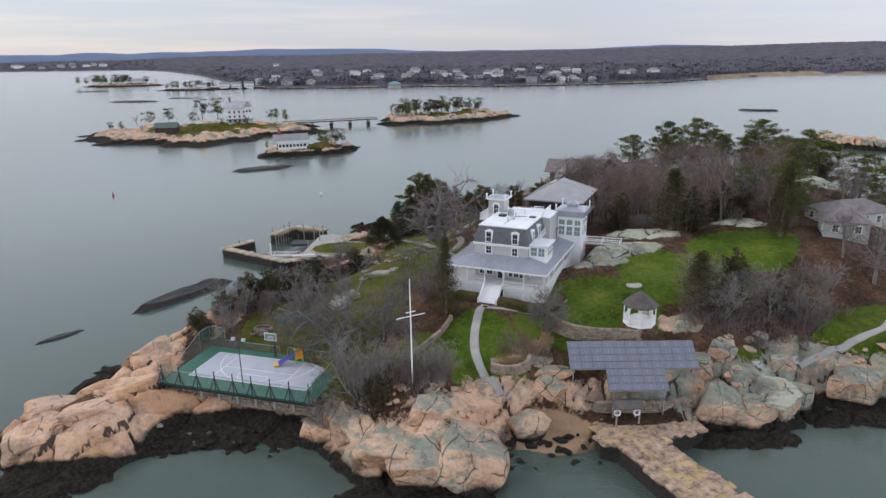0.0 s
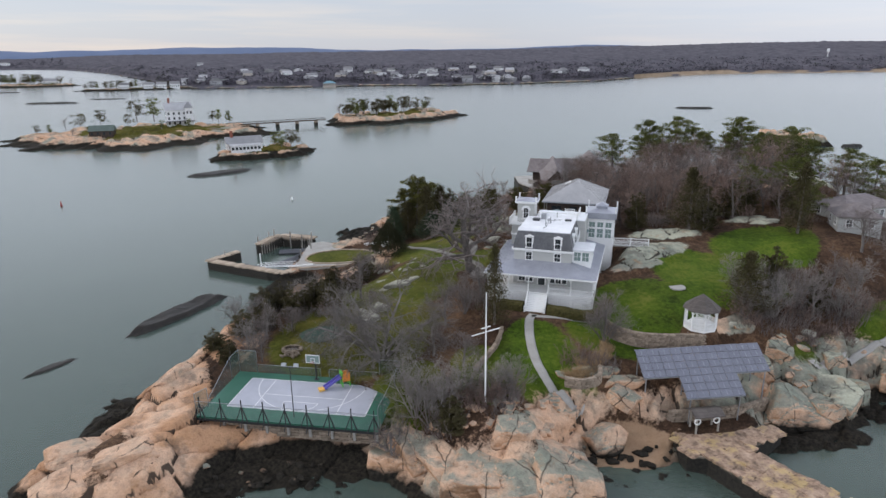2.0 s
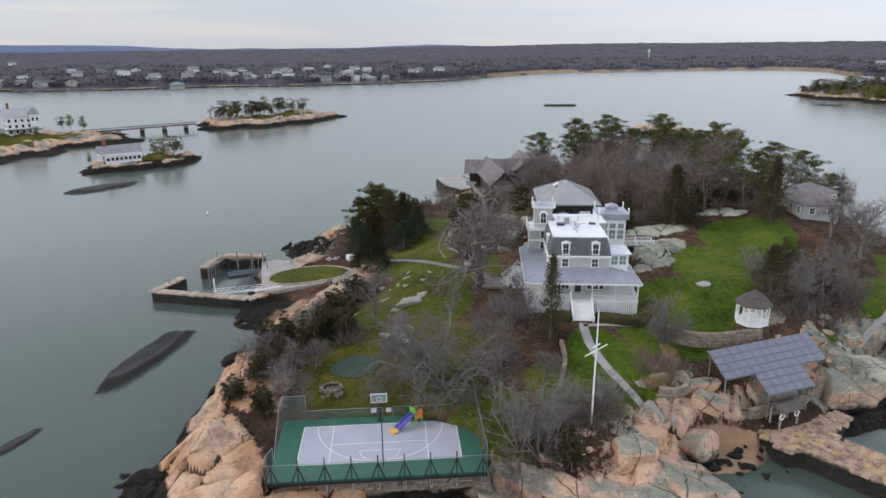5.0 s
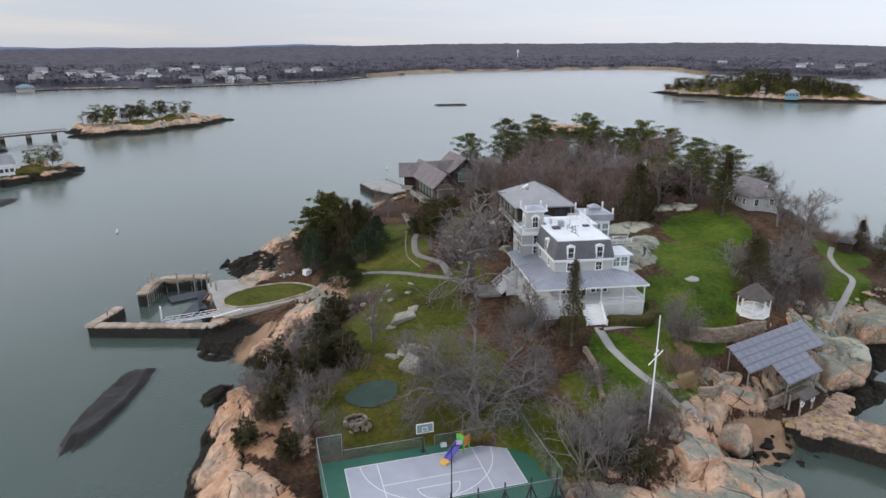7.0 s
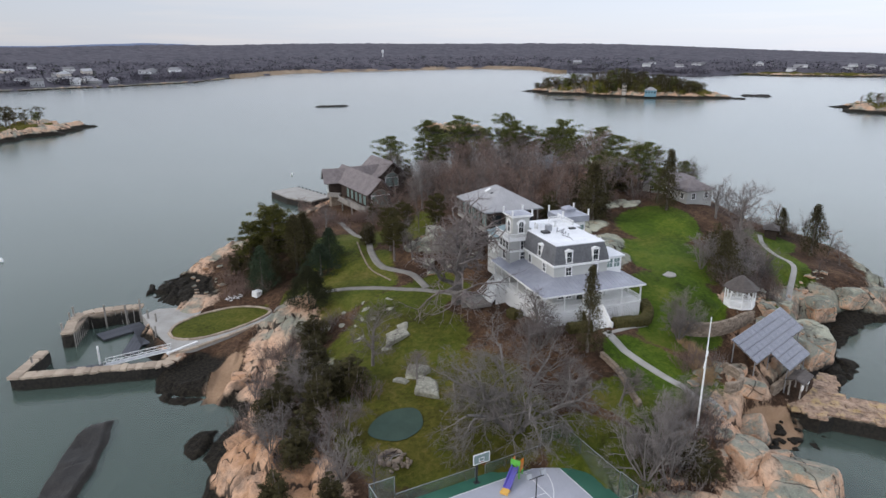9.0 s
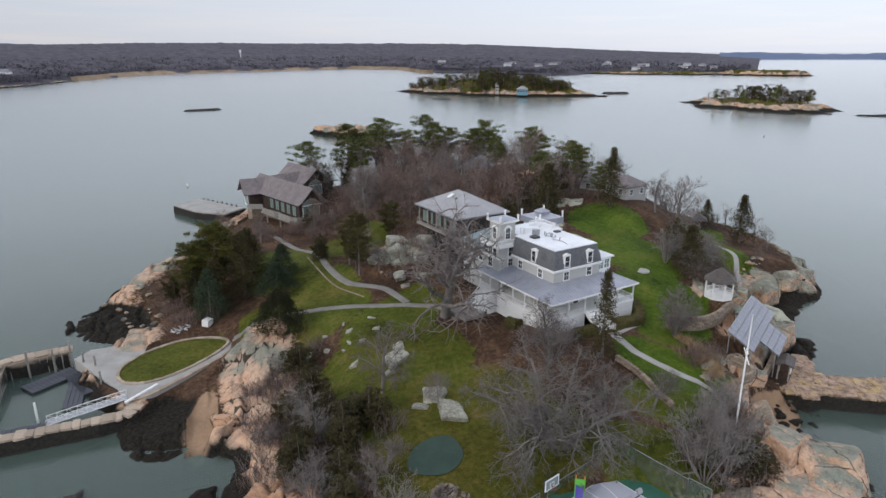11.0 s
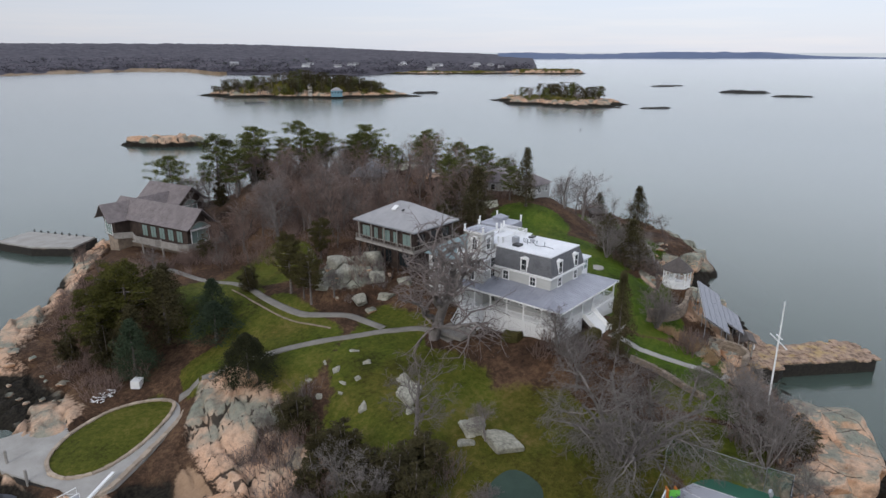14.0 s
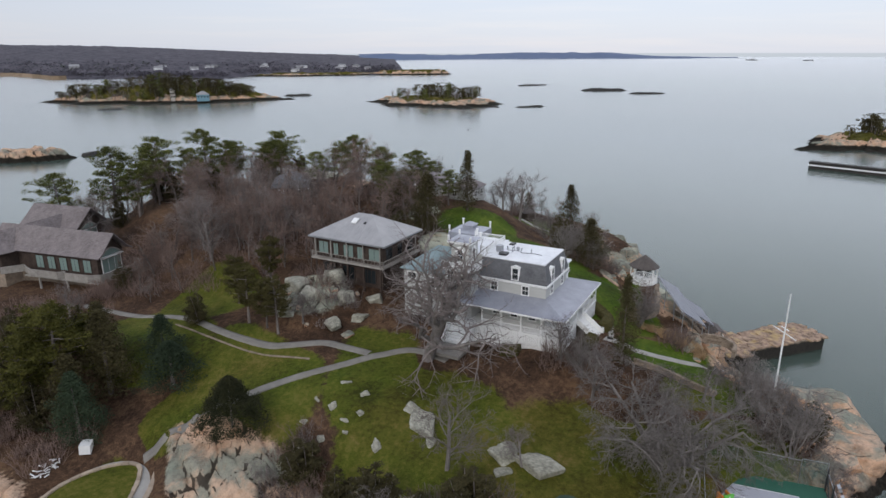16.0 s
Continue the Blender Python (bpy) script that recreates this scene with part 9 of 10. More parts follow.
M["yellow_needles"] = plain("yellow_pine_needles", (0.032, 0.034, 0.009), (0.135, 0.128, 0.030), 0.85, 0.9, 5, 0.01, 0.0, random_amount=0.2)
PINES = [pine_meshes(71 + k, 11.0) for k in range(4)]
PINES_Y = [pine_meshes(81 + k, 10.0, "yellow_needles") for k in range(2)]
for x, y, k, top, lab in ((-5.0, 161.5, 0, 18.8, 0), (-2.4, 164.6, 1, 16.4, 0), (-7.4, 164.4, 2, 15.0, 0), (1.0, 160.6, 3, 14.0, 0), (67.7, 197.9, 0, 26.0, 1), (72.5, 188.8, 1, 27.5, 1), (90.3, 184.7, 2, 27.4, 1),
                          (93.0, 165.6, 3, 26.8, 1), (76.8, 141.7, 0, 28.0, 1), (69.2, 125.1, 1, 25.7, 1), (82, 176, 2, 25.5, 1), (98, 150, 1, 23, 1), (101, 170, 3, 23, 1), (96, 138, 2, 22.5, 1), (80, 195, 3, 24, 1), (62, 131, 2, 23.5, 1), (66, 118, 0, 22, 1), (89, 124, 1, 20, 1), (60, 206, 1, 21, 1), (78, 184, 0, 24, 1), (74, 150, 1, 24.5, 1), (88, 166, 2, 25, 1), (70, 134, 3, 23.5, 1), (92, 178, 1, 24, 1), (65, 190, 2, 22.5, 1)):
    z = ground_z(x, y)
    s = max(0.5, (top - z) / 11.0)
    plant("pine", (PINES if lab else PINES_Y + PINES_Y)[k], x, y, "dark green pitch pine among bare woods" if lab else "dense dark pine on the western shore", "tree", "pines", min(s * (1.25 if lab else 1.3), 1.7), (x * 53 + y * 7) % 360, sz=s)
CEDARS = [cone_meshes(91, 9.0, 3.2, "cedar", 0.5, 0.06, 130), bushy_meshes(92, 9.0, 4.6, "cedar", 7), bushy_meshes(93, 9.0, 5.2, "cedar", 9)]
for x, y, k, h, w, lab in ((2.5, 90.3, 0, 11.6, 0.95, "tall narrow dark cedar beside the front steps"), (62.1, 113.6, 0, 12.6, 1.35, "tall ragged dark cedar on the east lawn"), (79.5, 90.0, 0, 10.5, 1.5, "ragged dark cedar on the east point"), (88.5, 99.6, 0, 6.0, 1.0, "small dark cedar on the east shore"),
                           (39.5, 90.2, 0, 8.8, 1.6, "dark cedar above the east bank"), (46.2, 94.5, 2, 8.0, 1.2, "dark cedar above the east bank"), (-19.5, 121.5, 1, 5.5, 1.2, "dark cedar above the beach"), (-21.8, 117.0, 2, 5.8, 1.4, "dark cedar above the beach"), (-25.0, 112.5, 2, 4.8, 1.3, "dark cedar in the western brush"),
                           (-28.0, 106.4, 1, 6.2, 1.2, "tall dark cedar in the western brush"), (-30.6, 110.2, 1, 5.5, 1.2, "dark cedar in the western brush"), (-34.8, 100.5, 2, 4.2, 1.1, "small dark cedar on the western rocks"), (-35.2, 92.4, 1, 4.0, 1.0, "small dark cedar beside the court"), (-22.6, 107.6, 2, 4.8, 1.4, "dark cedar above the lawn"),
                           (-5.8, 70.6, 1, 4.2, 1.3, "bushy dark cedar on the south rocks"), (11.1, 150.0, 2, 4.6, 1.1, "small dark round-topped cedar by the drive"), (44.5, 120.0, 0, 11.5, 1.9, "large dark brown cedar at the edge of the lawn"), (48.5, 121.5, 1, 8.5, 1.6, "large dark cedar at the edge of the lawn"), (-38.5, 97.6, 1, 3.4, 1.0, "small dark cedar on the western rocks"), (-17.0, 125.5, 2, 5.0, 1.3, "olive-brown cedar above the beach"), (-24.6, 119.6, 1, 4.6, 1.2, "olive-brown cedar above the beach"), (-25.6, 109.0, 2, 4.8, 1.3, "olive-brown cedar above the lawn"), (-33.0, 108.0, 2, 5.0, 1.1, "olive-brown cedar in the western brush"), (-31.8, 103.4, 1, 4.6, 1.2, "olive-brown cedar in the western brush"), (-2.6, 156.0, 0, 11.5, 1.7, "dark cedar under the western pines"), (0.8, 158.6, 0, 9.5, 1.7, "dark cedar under the western pines"), (-7.2, 158.0, 0, 9.0, 1.6, "dark cedar under the western pines"), (3.6, 163.0, 2, 7.5, 1.2, "dark cedar under the western pines"), (-4.0, 170.0, 2, 7.5, 1.3, "dark cedar under the western pines"), (2.4, 172.0, 1, 7.0, 1.3, "dark cedar under the western pines"), (7.0, 168.0, 1, 5.5, 1.1, "dark cedar beside the drive"), (-9.0, 169.0, 1, 6.0, 1.2, "dark cedar on the western shore"), (9.0, 178.0, 2, 5.5, 1.2, "dark cedar before the boathouse"), (14.0, 183.0, 1, 5.0, 1.2, "dark cedar before the boathouse"), (28.5, 172.5, 1, 5.0, 1.1, "olive-brown cedar beside the boathouse stair"), (-8.6, 162.0, 2, 6.5, 1.2, "dark cedar under the western pines"), (52.0, 92.0, 1, 6.0, 1.2, "dark cedar above the east bank"), (56.5, 127.0, 2, 8.0, 1.4, "dark cedar at the edge of the woods"), (36.5, 124.0, 2, 7.5, 1.4, "dark cedar beside the annex"), (66, 196, 1, 8.0, 1.40, "dark evergreen under the northern pines"), (72, 185, 2, 8.0, 1.40, "dark evergreen under the northern pines"), (63, 201, 2, 7.0, 1.40, "dark evergreen under the northern pines"), (84, 180, 1, 8.0, 1.40, "dark evergreen under the northern pines"), (91, 170, 2, 8.0, 1.40, "dark evergreen under the northern pines"), (68, 128, 2, 7.5, 1.40, "dark evergreen under the northern pines"), (61, 128, 1, 7.0, 1.30, "dark evergreen under the northern pines"), (74, 190, 1, 7.0, 1.30, "dark evergreen under the northern pines"), (93, 160, 1, 7.0, 1.30, "dark evergreen under the northern pines"), (52, 130, 2, 7.0, 1.30, "dark evergreen under the northern pines")):
    plant("cedar", CEDARS[k], x, y, lab, "tree", "cedars", w, (x * 29 + y * 13) % 360, sz=h / 9.0)
SPRUCE = [cone_meshes(121 + k, 8.0, 5.2, "spruce", 0.22) for k in range(2)]
for x, y, k, h, w, lab in ((-10.6, 155.1, 0, 8.6, 1.2, "blue-green spruce above the quay"), (-2.2, 147.6, 1, 6.0, 1.5, "spreading blue-green conifer above the lawn"), (1.8, 150.6, 0, 6.4, 1.1, "spreading blue-green conifer beside the drive")):
    plant("spruce", SPRUCE[k], x, y, lab, "tree", "spruces", w, (x * 31) % 360, sz=h / 8.0)
M["yew"] = plain("dark_yew", (0.014, 0.018, 0.009), (0.050, 0.050, 0.024), 0.9, 0.9, 6, 0.01, 0.0)
YEW = cone_meshes(131, 6.5, 9.0, "yew", 0.14, 0.02, 420)
plant("yew", YEW, -12.1, 135.3, "broad dark rounded yew beside the gravel walk", "tree", "yews", 0.95, 0)
GOLD = pine_meshes(141, 9.0, "hedge")
for x, y, s in ((6.9, 136.5, 0.9), (10.2, 142.0, 0.95), (8.4, 138.6, 0.75), (17.5, 146.5, 0.85), (22.5, 143.0, 0.9)):
    plant("pine", GOLD, x, y, "thin olive-brown pine beside the drive", "tree", "olive pines", s, x * 40)

# the bare woods over the northern rise
rnd = random.Random(77)
spots = []
tries = 0
while len(spots) < 118 and tries < 4000:
    tries += 1
    x, y = rnd.uniform(34, 106), rnd.uniform(121, 210)
    d = GRID_D[int((y - GY0) / GSTEP), int((x - GX0) / GSTEP)]
    if d < 4 or (x < 50 and y > 165) or (x - 38) + (y - 121) < 4 or (26 < x < 66 and 176 < y < 216) or min([9] + [math.hypot(x - a, y - b) for a, b in spots]) < 3.6 or math.hypot(x - 89, y - 153) < 9 or (abs((x - 76) * 0.844 - (y - 131) * 0.537) < 5 and 118 < y < 155 and x > 70) or math.hypot(x - 79, y - 123) < 7 or math.hypot(x - 92, y - 132) < 6 or math.hypot(x - 76, y - 157) < 6.5:
        continue
    spots.append((x, y))
for k, (x, y) in enumerate(spots):
    plant("bare_tree", WOODS[k % 6], x, y, "bare grey-brown woodland tree", "tree", "woodland trees", rnd.uniform(0.95, 1.4), rnd.uniform(0, 360))
for x, y, k, s in ((78, 84, 0, 0.7), (84, 88, 1, 0.75), (88, 92, 2, 0.7), (93, 96, 3, 0.7), (97, 104, 4, 0.75), (76, 104, 5, 0.9), (80, 108, 0, 0.8), (98, 114, 1, 0.8), (65, 84, 2, 0.55), (100, 124, 3, 0.8), (24, 200, 4, 0.6), (20, 192, 5, 0.6), (27, 146, 3, 0.8), (31, 150, 4, 0.9), (36, 146, 2, 0.85), (28, 138, 5, 0.8), (12, 178, 1, 0.6), (33, 128, 0, 0.8), (38, 132, 2, 0.9), (35, 166, 1, 0.95), (39, 171, 3, 1.0), (42, 164, 0, 1.05), (46, 169, 2, 1.0), (44, 175, 5, 0.95), (36, 153, 2, 0.95), (40, 149, 4, 1.0), (44, 155, 1, 1.0), (38, 141, 5, 0.95), (43, 137, 3, 1.0), (32, 161, 4, 0.85), (50, 160, 0, 1.05), (48, 147, 2, 1.0), (29, 132, 1, 0.8), (26, 133, 4, 0.75), (25, 160, 1, 0.8), (28, 163, 2, 0.85), (26, 168, 4, 0.8), (30, 172, 5, 0.85), (33, 171, 1, 0.9), (28, 155, 3, 0.9), (24, 150, 4, 0.8), (33, 146, 1, 0.95), (29, 143, 5, 0.85), (33, 138, 2, 0.9), (22, 164, 0, 0.6), (37, 163, 4, 1.1), (42, 145, 2, 1.1), (46, 150, 4, 1.15), (53, 170, 2, 1.1), (58, 173, 4, 1.1), (50, 178, 1, 1.0)):
    plant("bare_tree", WOODS[k], x, y, "bare grey-brown tree near the shore", "tree", "woodland trees", s, x * 17 % 360)

# thickets
BUSH = [bush_meshes(151 + k, 2.2, 2.8, 26, "brush_twig" if k % 2 else "twig") for k in range(4)]
THICKETS = [(-32, 102, 4.5, 8, 22), (-28, 118, 5, 6, 16), (-4, 74, 6, 4, 16), (-8, 68.5, 5, 2.5, 8), (12, 80, 4, 3, 8), (46, 88, 9, 3.5, 26), (58, 92, 5, 3, 10), (2, 97, 2.5, 5, 10), (14, 131, 7, 4, 12), (18, 185, 6, 10, 14), (3, 178, 6, 8, 14),
            (50, 126, 10, 5, 22), (64, 140, 14, 12, 34), (86, 172, 14, 18, 30), (70, 122, 8, 4, 14), (92, 108, 6, 10, 16), (-14, 126, 6, 3, 7), (-22, 126, 3, 4, 6), (40, 170, 8, 10, 20), (30, 206, 5, 6, 6), (70, 155, 16, 14, 40), (48, 140, 10, 10, 24), (38, 128, 6, 6, 14), (-24, 108, 5, 7, 16), (-33, 112, 4, 5, 10), (30, 150, 8, 8, 6), (42, 158, 8, 14, 40), (52, 172, 8, 10, 24), (-5, 73.0, 7, 3.5, 14), (-19, 128, 5, 5, 12), (-13, 160, 4, 8, 10), (48, 90, 10, 4, 26), (-27, 120, 4, 5, 10), (30, 162, 7, 12, 26), (29, 141, 6, 6, 14), (1, 74.5, 5, 2.5, 10), (22, 172, 6, 8, 14), (4, 172, 9, 8, 40), (14, 184, 9, 9, 40), (27, 176, 5, 4, 14), (-10, 162, 4, 9, 16)]
under = []
for cx, cy, rx, ry, n in THICKETS:
    for _ in range(n):
        a, r = rnd.uniform(0, 6.283), math.sqrt(rnd.random())
        x, y = cx + rx * r * math.cos(a), cy + ry * r * math.sin(a)
        j, i = int((y - GY0) / GSTEP), int((x - GX0) / GSTEP)
        if GRID_D[j, i] < 2.5 or (CX0 - 1 < (COURT.inverted() @ Vector((x, y, 4.6))).x < CX1 + 1 and CY0 - 1 < (COURT.inverted() @ Vector((x, y, 4.6))).y < CY1 + 0.6):
            continue
        s = rnd.uniform(0.6, 1.25)
        m = pose(x, y, ground_z(x, y), 0, 0, rnd.uniform(0, 360)) @ Matrix.Diagonal((s, s, s * rnd.uniform(0.8, 1.15), 1))
        if y > 136:
            under.append((m, rnd.randrange(2) * 2 + 1))
            continue
        ob = new("shrub", BUSH[rnd.randrange(4)])
        ob.matrix_basis = m
        tagged(ob, "bare reddish-brown shrub in the winter brush", "shrub", "winter shrubs")
for _ in range(80):
    x, y = rnd.uniform(40, 104), rnd.uniform(126, 206)
    if GRID_D[int((y - GY0) / GSTEP), int((x - GX0) / GSTEP)] > 3 and not (26 < x < 66 and 176 < y < 216) and math.hypot(x - 89, y - 153) > 8:
        s = rnd.uniform(0.8, 1.5)
        under.append((pose(x, y, ground_z(x, y), 0, 0, rnd.uniform(0, 360)) @ Matrix.Diagonal((s, s, s, 1)), rnd.randrange(2) * 2 + 1))
def join_stuff(name, rows, material, label, category):
    """Many alike meshes, each at its own place, as one object."""
    vs, fs, at0 = [], [], 0
    for m, me in rows:
        co = np.empty(len(me.vertices) * 3)
        me.vertices.foreach_get("co", co)
        mm = np.array(m)
        vs.append(co.reshape(-1, 3) @ mm[:3, :3].T + mm[:3, 3])
        fs += [[i + at0 for i in p.vertices] for p in me.polygons]
        at0 += len(me.vertices)
    me = bpy.data.meshes.new(name)
    me.from_pydata(np.concatenate(vs).tolist(), [], fs)
    me.materials.append(M[material])
    return tagged(new(name, me), label, category, kind="stuff")


join_stuff("understory", [(m, BUSH[k]) for m, k in under], "brush_twig", "tangled reddish-brown winter understory below the bare woods", "brush")


def grass_clump(seed):
    r2 = random.Random(seed)
    w = Wood()
    for _ in range(90):
        a, r = r2.uniform(0, 6.283), 0.3 * math.sqrt(r2.random())
        s = Vector((r * math.cos(a), r * math.sin(a), 0))
        e = s + Vector((math.cos(a) * r * 1.6 + r2.gauss(0, 0.15), math.sin(a) * r * 1.6 + r2.gauss(0, 0.15), r2.uniform(0.7, 1.25)))
        w.limb([s, e], 0.022, 0.008, 3)
    return w.mesh("grass_clump", M["dry_grass"])


CLUMPS = [grass_clump(k) for k in range(3)]
for k in range(44):
    f = k / 43
    x, y = 10.4 + 6.6 * f + rnd.gauss(0, 0.6), 77.6 + 6.4 * f ** 1.2 + rnd.gauss(0, 0.6)
    s = rnd.uniform(0.8, 1.3)
    ob = new("grass_clump", CLUMPS[k % 3])
    ob.matrix_basis = pose(x, y, ground_z(x, y) - 0.05, 0, 0, rnd.uniform(0, 360)) @ Matrix.Diagonal((s, s, s, 1))
    tagged(ob, "tall straw-coloured dry grass clump above the ledge", "grass", "dry grasses")

# ---- what stands on the far islands ----
M["far_white"] = plain("far_white_paint", (0.62, 0.62, 0.62), (0.78, 0.78, 0.78), 0.6, 0.3, 2, 0.01, 0.1)
M["far_grey"] = plain("far_grey_shingle", (0.26, 0.26, 0.27), (0.38, 0.38, 0.39), 0.8, 0.3, 2, 0.01, 0.1, random_amount=0.25)
M["far_tan"] = plain("far_tan_paint", (0.36, 0.32, 0.28), (0.50, 0.46, 0.41), 0.8, 0.3, 2, 0.01, 0.1, random_amount=0.2)
M["far_roof"] = plain("far_roof", (0.12, 0.12, 0.13), (0.24, 0.235, 0.235), 0.8, 0.3, 2, 0.01, 0.1, random_amount=0.3)
M["green_roof"] = plain("dark_green_roof", (0.06, 0.085, 0.075), (0.10, 0.13, 0.115), 0.8, 0.4, 3, 0.01, 0.1)
M["brick"] = plain("brick_chimney", (0.20, 0.07, 0.05), (0.28, 0.11, 0.08), 0.9, 1, 6, 0.01, 0.2)
M["teal"] = plain("teal_paint", (0.12, 0.24, 0.30), (0.18, 0.31, 0.37), 0.7, 1, 6, 0.01, 0.1)


def pane_row(parent, x0, x1, y, z, w, h, n, turn_side=False):
    """Dark panes set a little proud of a far wall, each one its own window."""
    for k in range(n):
        u = x0 + (x1 - x0) * (k + 0.5) / n
        bmn = boxes((u - w / 2, u + w / 2, y - 0.06, y + 0.06, z, z + h)) if not turn_side else boxes((y - 0.06, y + 0.06, u - w / 2, u + w / 2, z, z + h))
        part("window", bmn, M["glass"], parent)


def far_house(x, y, z, lx, ly, wall_h, roof_h, turn, label, wall="far_white", roof="far_roof", hip=False, chimney=False, rows=1, group="", name="far_house", panes=True):
    h = thing(name, label, "house", pose(x, y, z, 0, 0, turn), group)
    part("wall", boxes((-lx / 2, lx / 2, -ly / 2, ly / 2, -2.5, wall_h)), M[wall], h)
    o = 0.5
    bm = bmesh.new()
    b = [bm.verts.new(p) for p in ((-lx / 2 - o, -ly / 2 - o, wall_h), (lx / 2 + o, -ly / 2 - o, wall_h), (lx / 2 + o, ly / 2 + o, wall_h), (-lx / 2 - o, ly / 2 + o, wall_h))]
    run = max(0.2, lx / 2 - ly / 2) if hip else lx / 2 + o
    t = [bm.verts.new((-run, 0, wall_h + roof_h)), bm.verts.new((run, 0, wall_h + roof_h))]
    bm.faces.new((b[0], b[1], t[1], t[0]))
    bm.faces.new((b[2], b[3], t[0], t[1]))
    bm.faces.new((b[1], b[2], t[1]))
    bm.faces.new((b[3], b[0], t[0]))
    bm.faces.new(b[::-1])
    part("roof", bm, M[roof], h)
    if panes:
        for r in range(rows):
            zz = 0.9 + r * 2.9
            pane_row(h, -lx / 2, lx / 2, -ly / 2 - 0.02, zz, 1.1, 1.5, max(2, int(lx / 2.6)))
            pane_row(h, -ly / 2, ly / 2, lx / 2 + 0.02, zz, 1.1, 1.5, max(1, int(ly / 3)), True)
            pane_row(h, -ly / 2, ly / 2, -lx / 2 - 0.02, zz, 1.1, 1.5, max(1, int(ly / 3)), True)
    if chimney:
        part("chimney", boxes((-lx / 3 - 0.6, -lx / 3 + 0.6, -0.6, 0.6, wall_h, wall_h + roof_h + 2.6)), M["brick"], h, "red brick chimney")
    return h


manor = far_house(-140, 430, 4.5, 15, 10, 9.4, 4.6, 20, "tall pale shingled mansion with brick chimney on a far island", "far_white", "far_grey", False, True, 3)
part("turret", boxes((3.4, 8.2, -6.8, -2.4, -2.0, 10.6)), M["far_white"], manor)
bm = bmesh.new()
ring = [bm.verts.new(p) for p in ((3.0, -7.2, 10.6), (8.6, -7.2, 10.6), (8.6, -2.0, 10.6), (3.0, -2.0, 10.6))]
ap = bm.verts.new((5.8, -4.6, 14.6))
for k in range(4):
    bm.faces.new((ring[k], ring[(k + 1) % 4], ap))
part("turret_roof", bm, M["far_grey"], manor)
part("veranda", boxes((-8.5, 9.0, -8.6, -5.0, 2.7, 3.1)), M["far_roof"], manor)
pane_row(manor, 3.8, 7.8, -6.82, 7.2, 1.0, 1.6, 2)
far_house(-167, 381, 4.2, 12, 8, 3.0, 2.8, 10, "low green-roofed cottage on posts on a far island", "wood_brown", "green_roof", False, False, 1)
cot = far_house(-79, 322, 3.0, 16, 8, 3.4, 3.0, 20, "white gabled cottage on a small islet", "far_white", "far_grey", False, True, 1)
part("sun_porch", boxes((-6.8, 6.8, -6.8, -3.9, -1.5, 2.7)), M["far_white"], cot)
pane_row(cot, -6.8, 6.8, -6.82, 0.8, 1.2, 1.3, 8)
bm = bmesh.new()
poly_face(bm, [(-7.2, -7.2, 2.7), (7.2, -7.2, 2.7), (7.2, -3.9, 3.5), (-7.2, -3.9, 3.5)])
part("porch_roof", bm, M["far_grey"], cot)
far_house(-19, 490, 5.5, 5, 5, 5.5, 2.6, 0, "small white tower cottage among trees on a far island", "far_white", "far_grey", True, False, 1)
far_house(528, 395, 4.2, 11, 8, 3.6, 3.0, -60, "pale blue cottage under trees on a wooded island", "teal", "far_grey", True, False, 1)
far_house(528, 425, 4.0, 4, 4, 8.0, 2.0, -60, "pale slender tower on the wooded island", "far_tan", "far_roof", True, False, 2)
far_house(545, 150, 4.6, 15, 9, 3.8, 3.0, -70, "grey-green cottage among pines on a pink island", "far_grey", "far_grey", True, False, 1)
far_house(-556, 1154, 3.5, 24, 12, 5, 4, 15, "white house among trees on a far island", "far_white", "far_grey", False, False, 1)

trestle = thing("footbridge", "long dark timber trestle bridge between two islands", "bridge")
a, b = Vector((-112, 432, 3.4)), Vector((-52, 456, 3.6))
bm = bmesh.new()
beam(bm, a, b, 2.4, 0.5)
part("deck", bm, M["wood_brown"], trestle)
side = Vector((-(b.y - a.y), b.x - a.x, 0)).normalized()
for s in (-1.1, 1.1):
    bm = bmesh.new()
    beam(bm, a + side * s + Vector((0, 0, 1.3)), b + side * s + Vector((0, 0, 1.3)), 0.18)
    for k in range(25):
        p = a.lerp(b, k / 24) + side * s
        beam(bm, p, p + Vector((0, 0, 1.3)), 0.14)
    part("railing", bm, M["wood_brown"], trestle)
for k in range(5):
    p = a.lerp(b, (k + 0.5) / 5)
    bm = boxes((-1.0, 1.0, -1.3, 1.3, -4, 0))
    ob = part("pier", bm, M["seawall"], trestle)
    ob.matrix_basis = pose(p.x, p.y, 3.2, 0, 0, 22)

jet = thing("seawall", "dark stone jetty with a pale stripe off a neighbouring island", "jetty", kind="structure")
a, b = Vector((207, -20, 0.6)), Vector((176, -58, 0.6))
bm = bmesh.new()
beam(bm, a, b, 3.4, 4.6)
part("jetty_core", bm, M["weed_rock"], jet)
bm = bmesh.new()
d = (b - a).normalized()
off = Vector((-d.y, d.x, 0))
for s in (-1, 1):
    beam(bm, a + off * 1.74 * s + Vector((0, 0, 0.9)), b + off * 1.74 * s + Vector((0, 0, 0.9)), 0.08, 0.6)
part("pale_stripe", bm, M["far_white"], jet)

tank = thing("water_tank", "white water tank rising above the far woods", "water tank", pose(1127, 1632, 20))
bm = bmesh.new()
tube(bm, [(0, 0, 0), (0, 0, 16), (0, 0, 18), (0, 0, 24), (0, 0, 26)], [0.9, 0.9, 3.4, 3.4, 0.9], 16)
part("drum", bm, M["far_white"], tank)

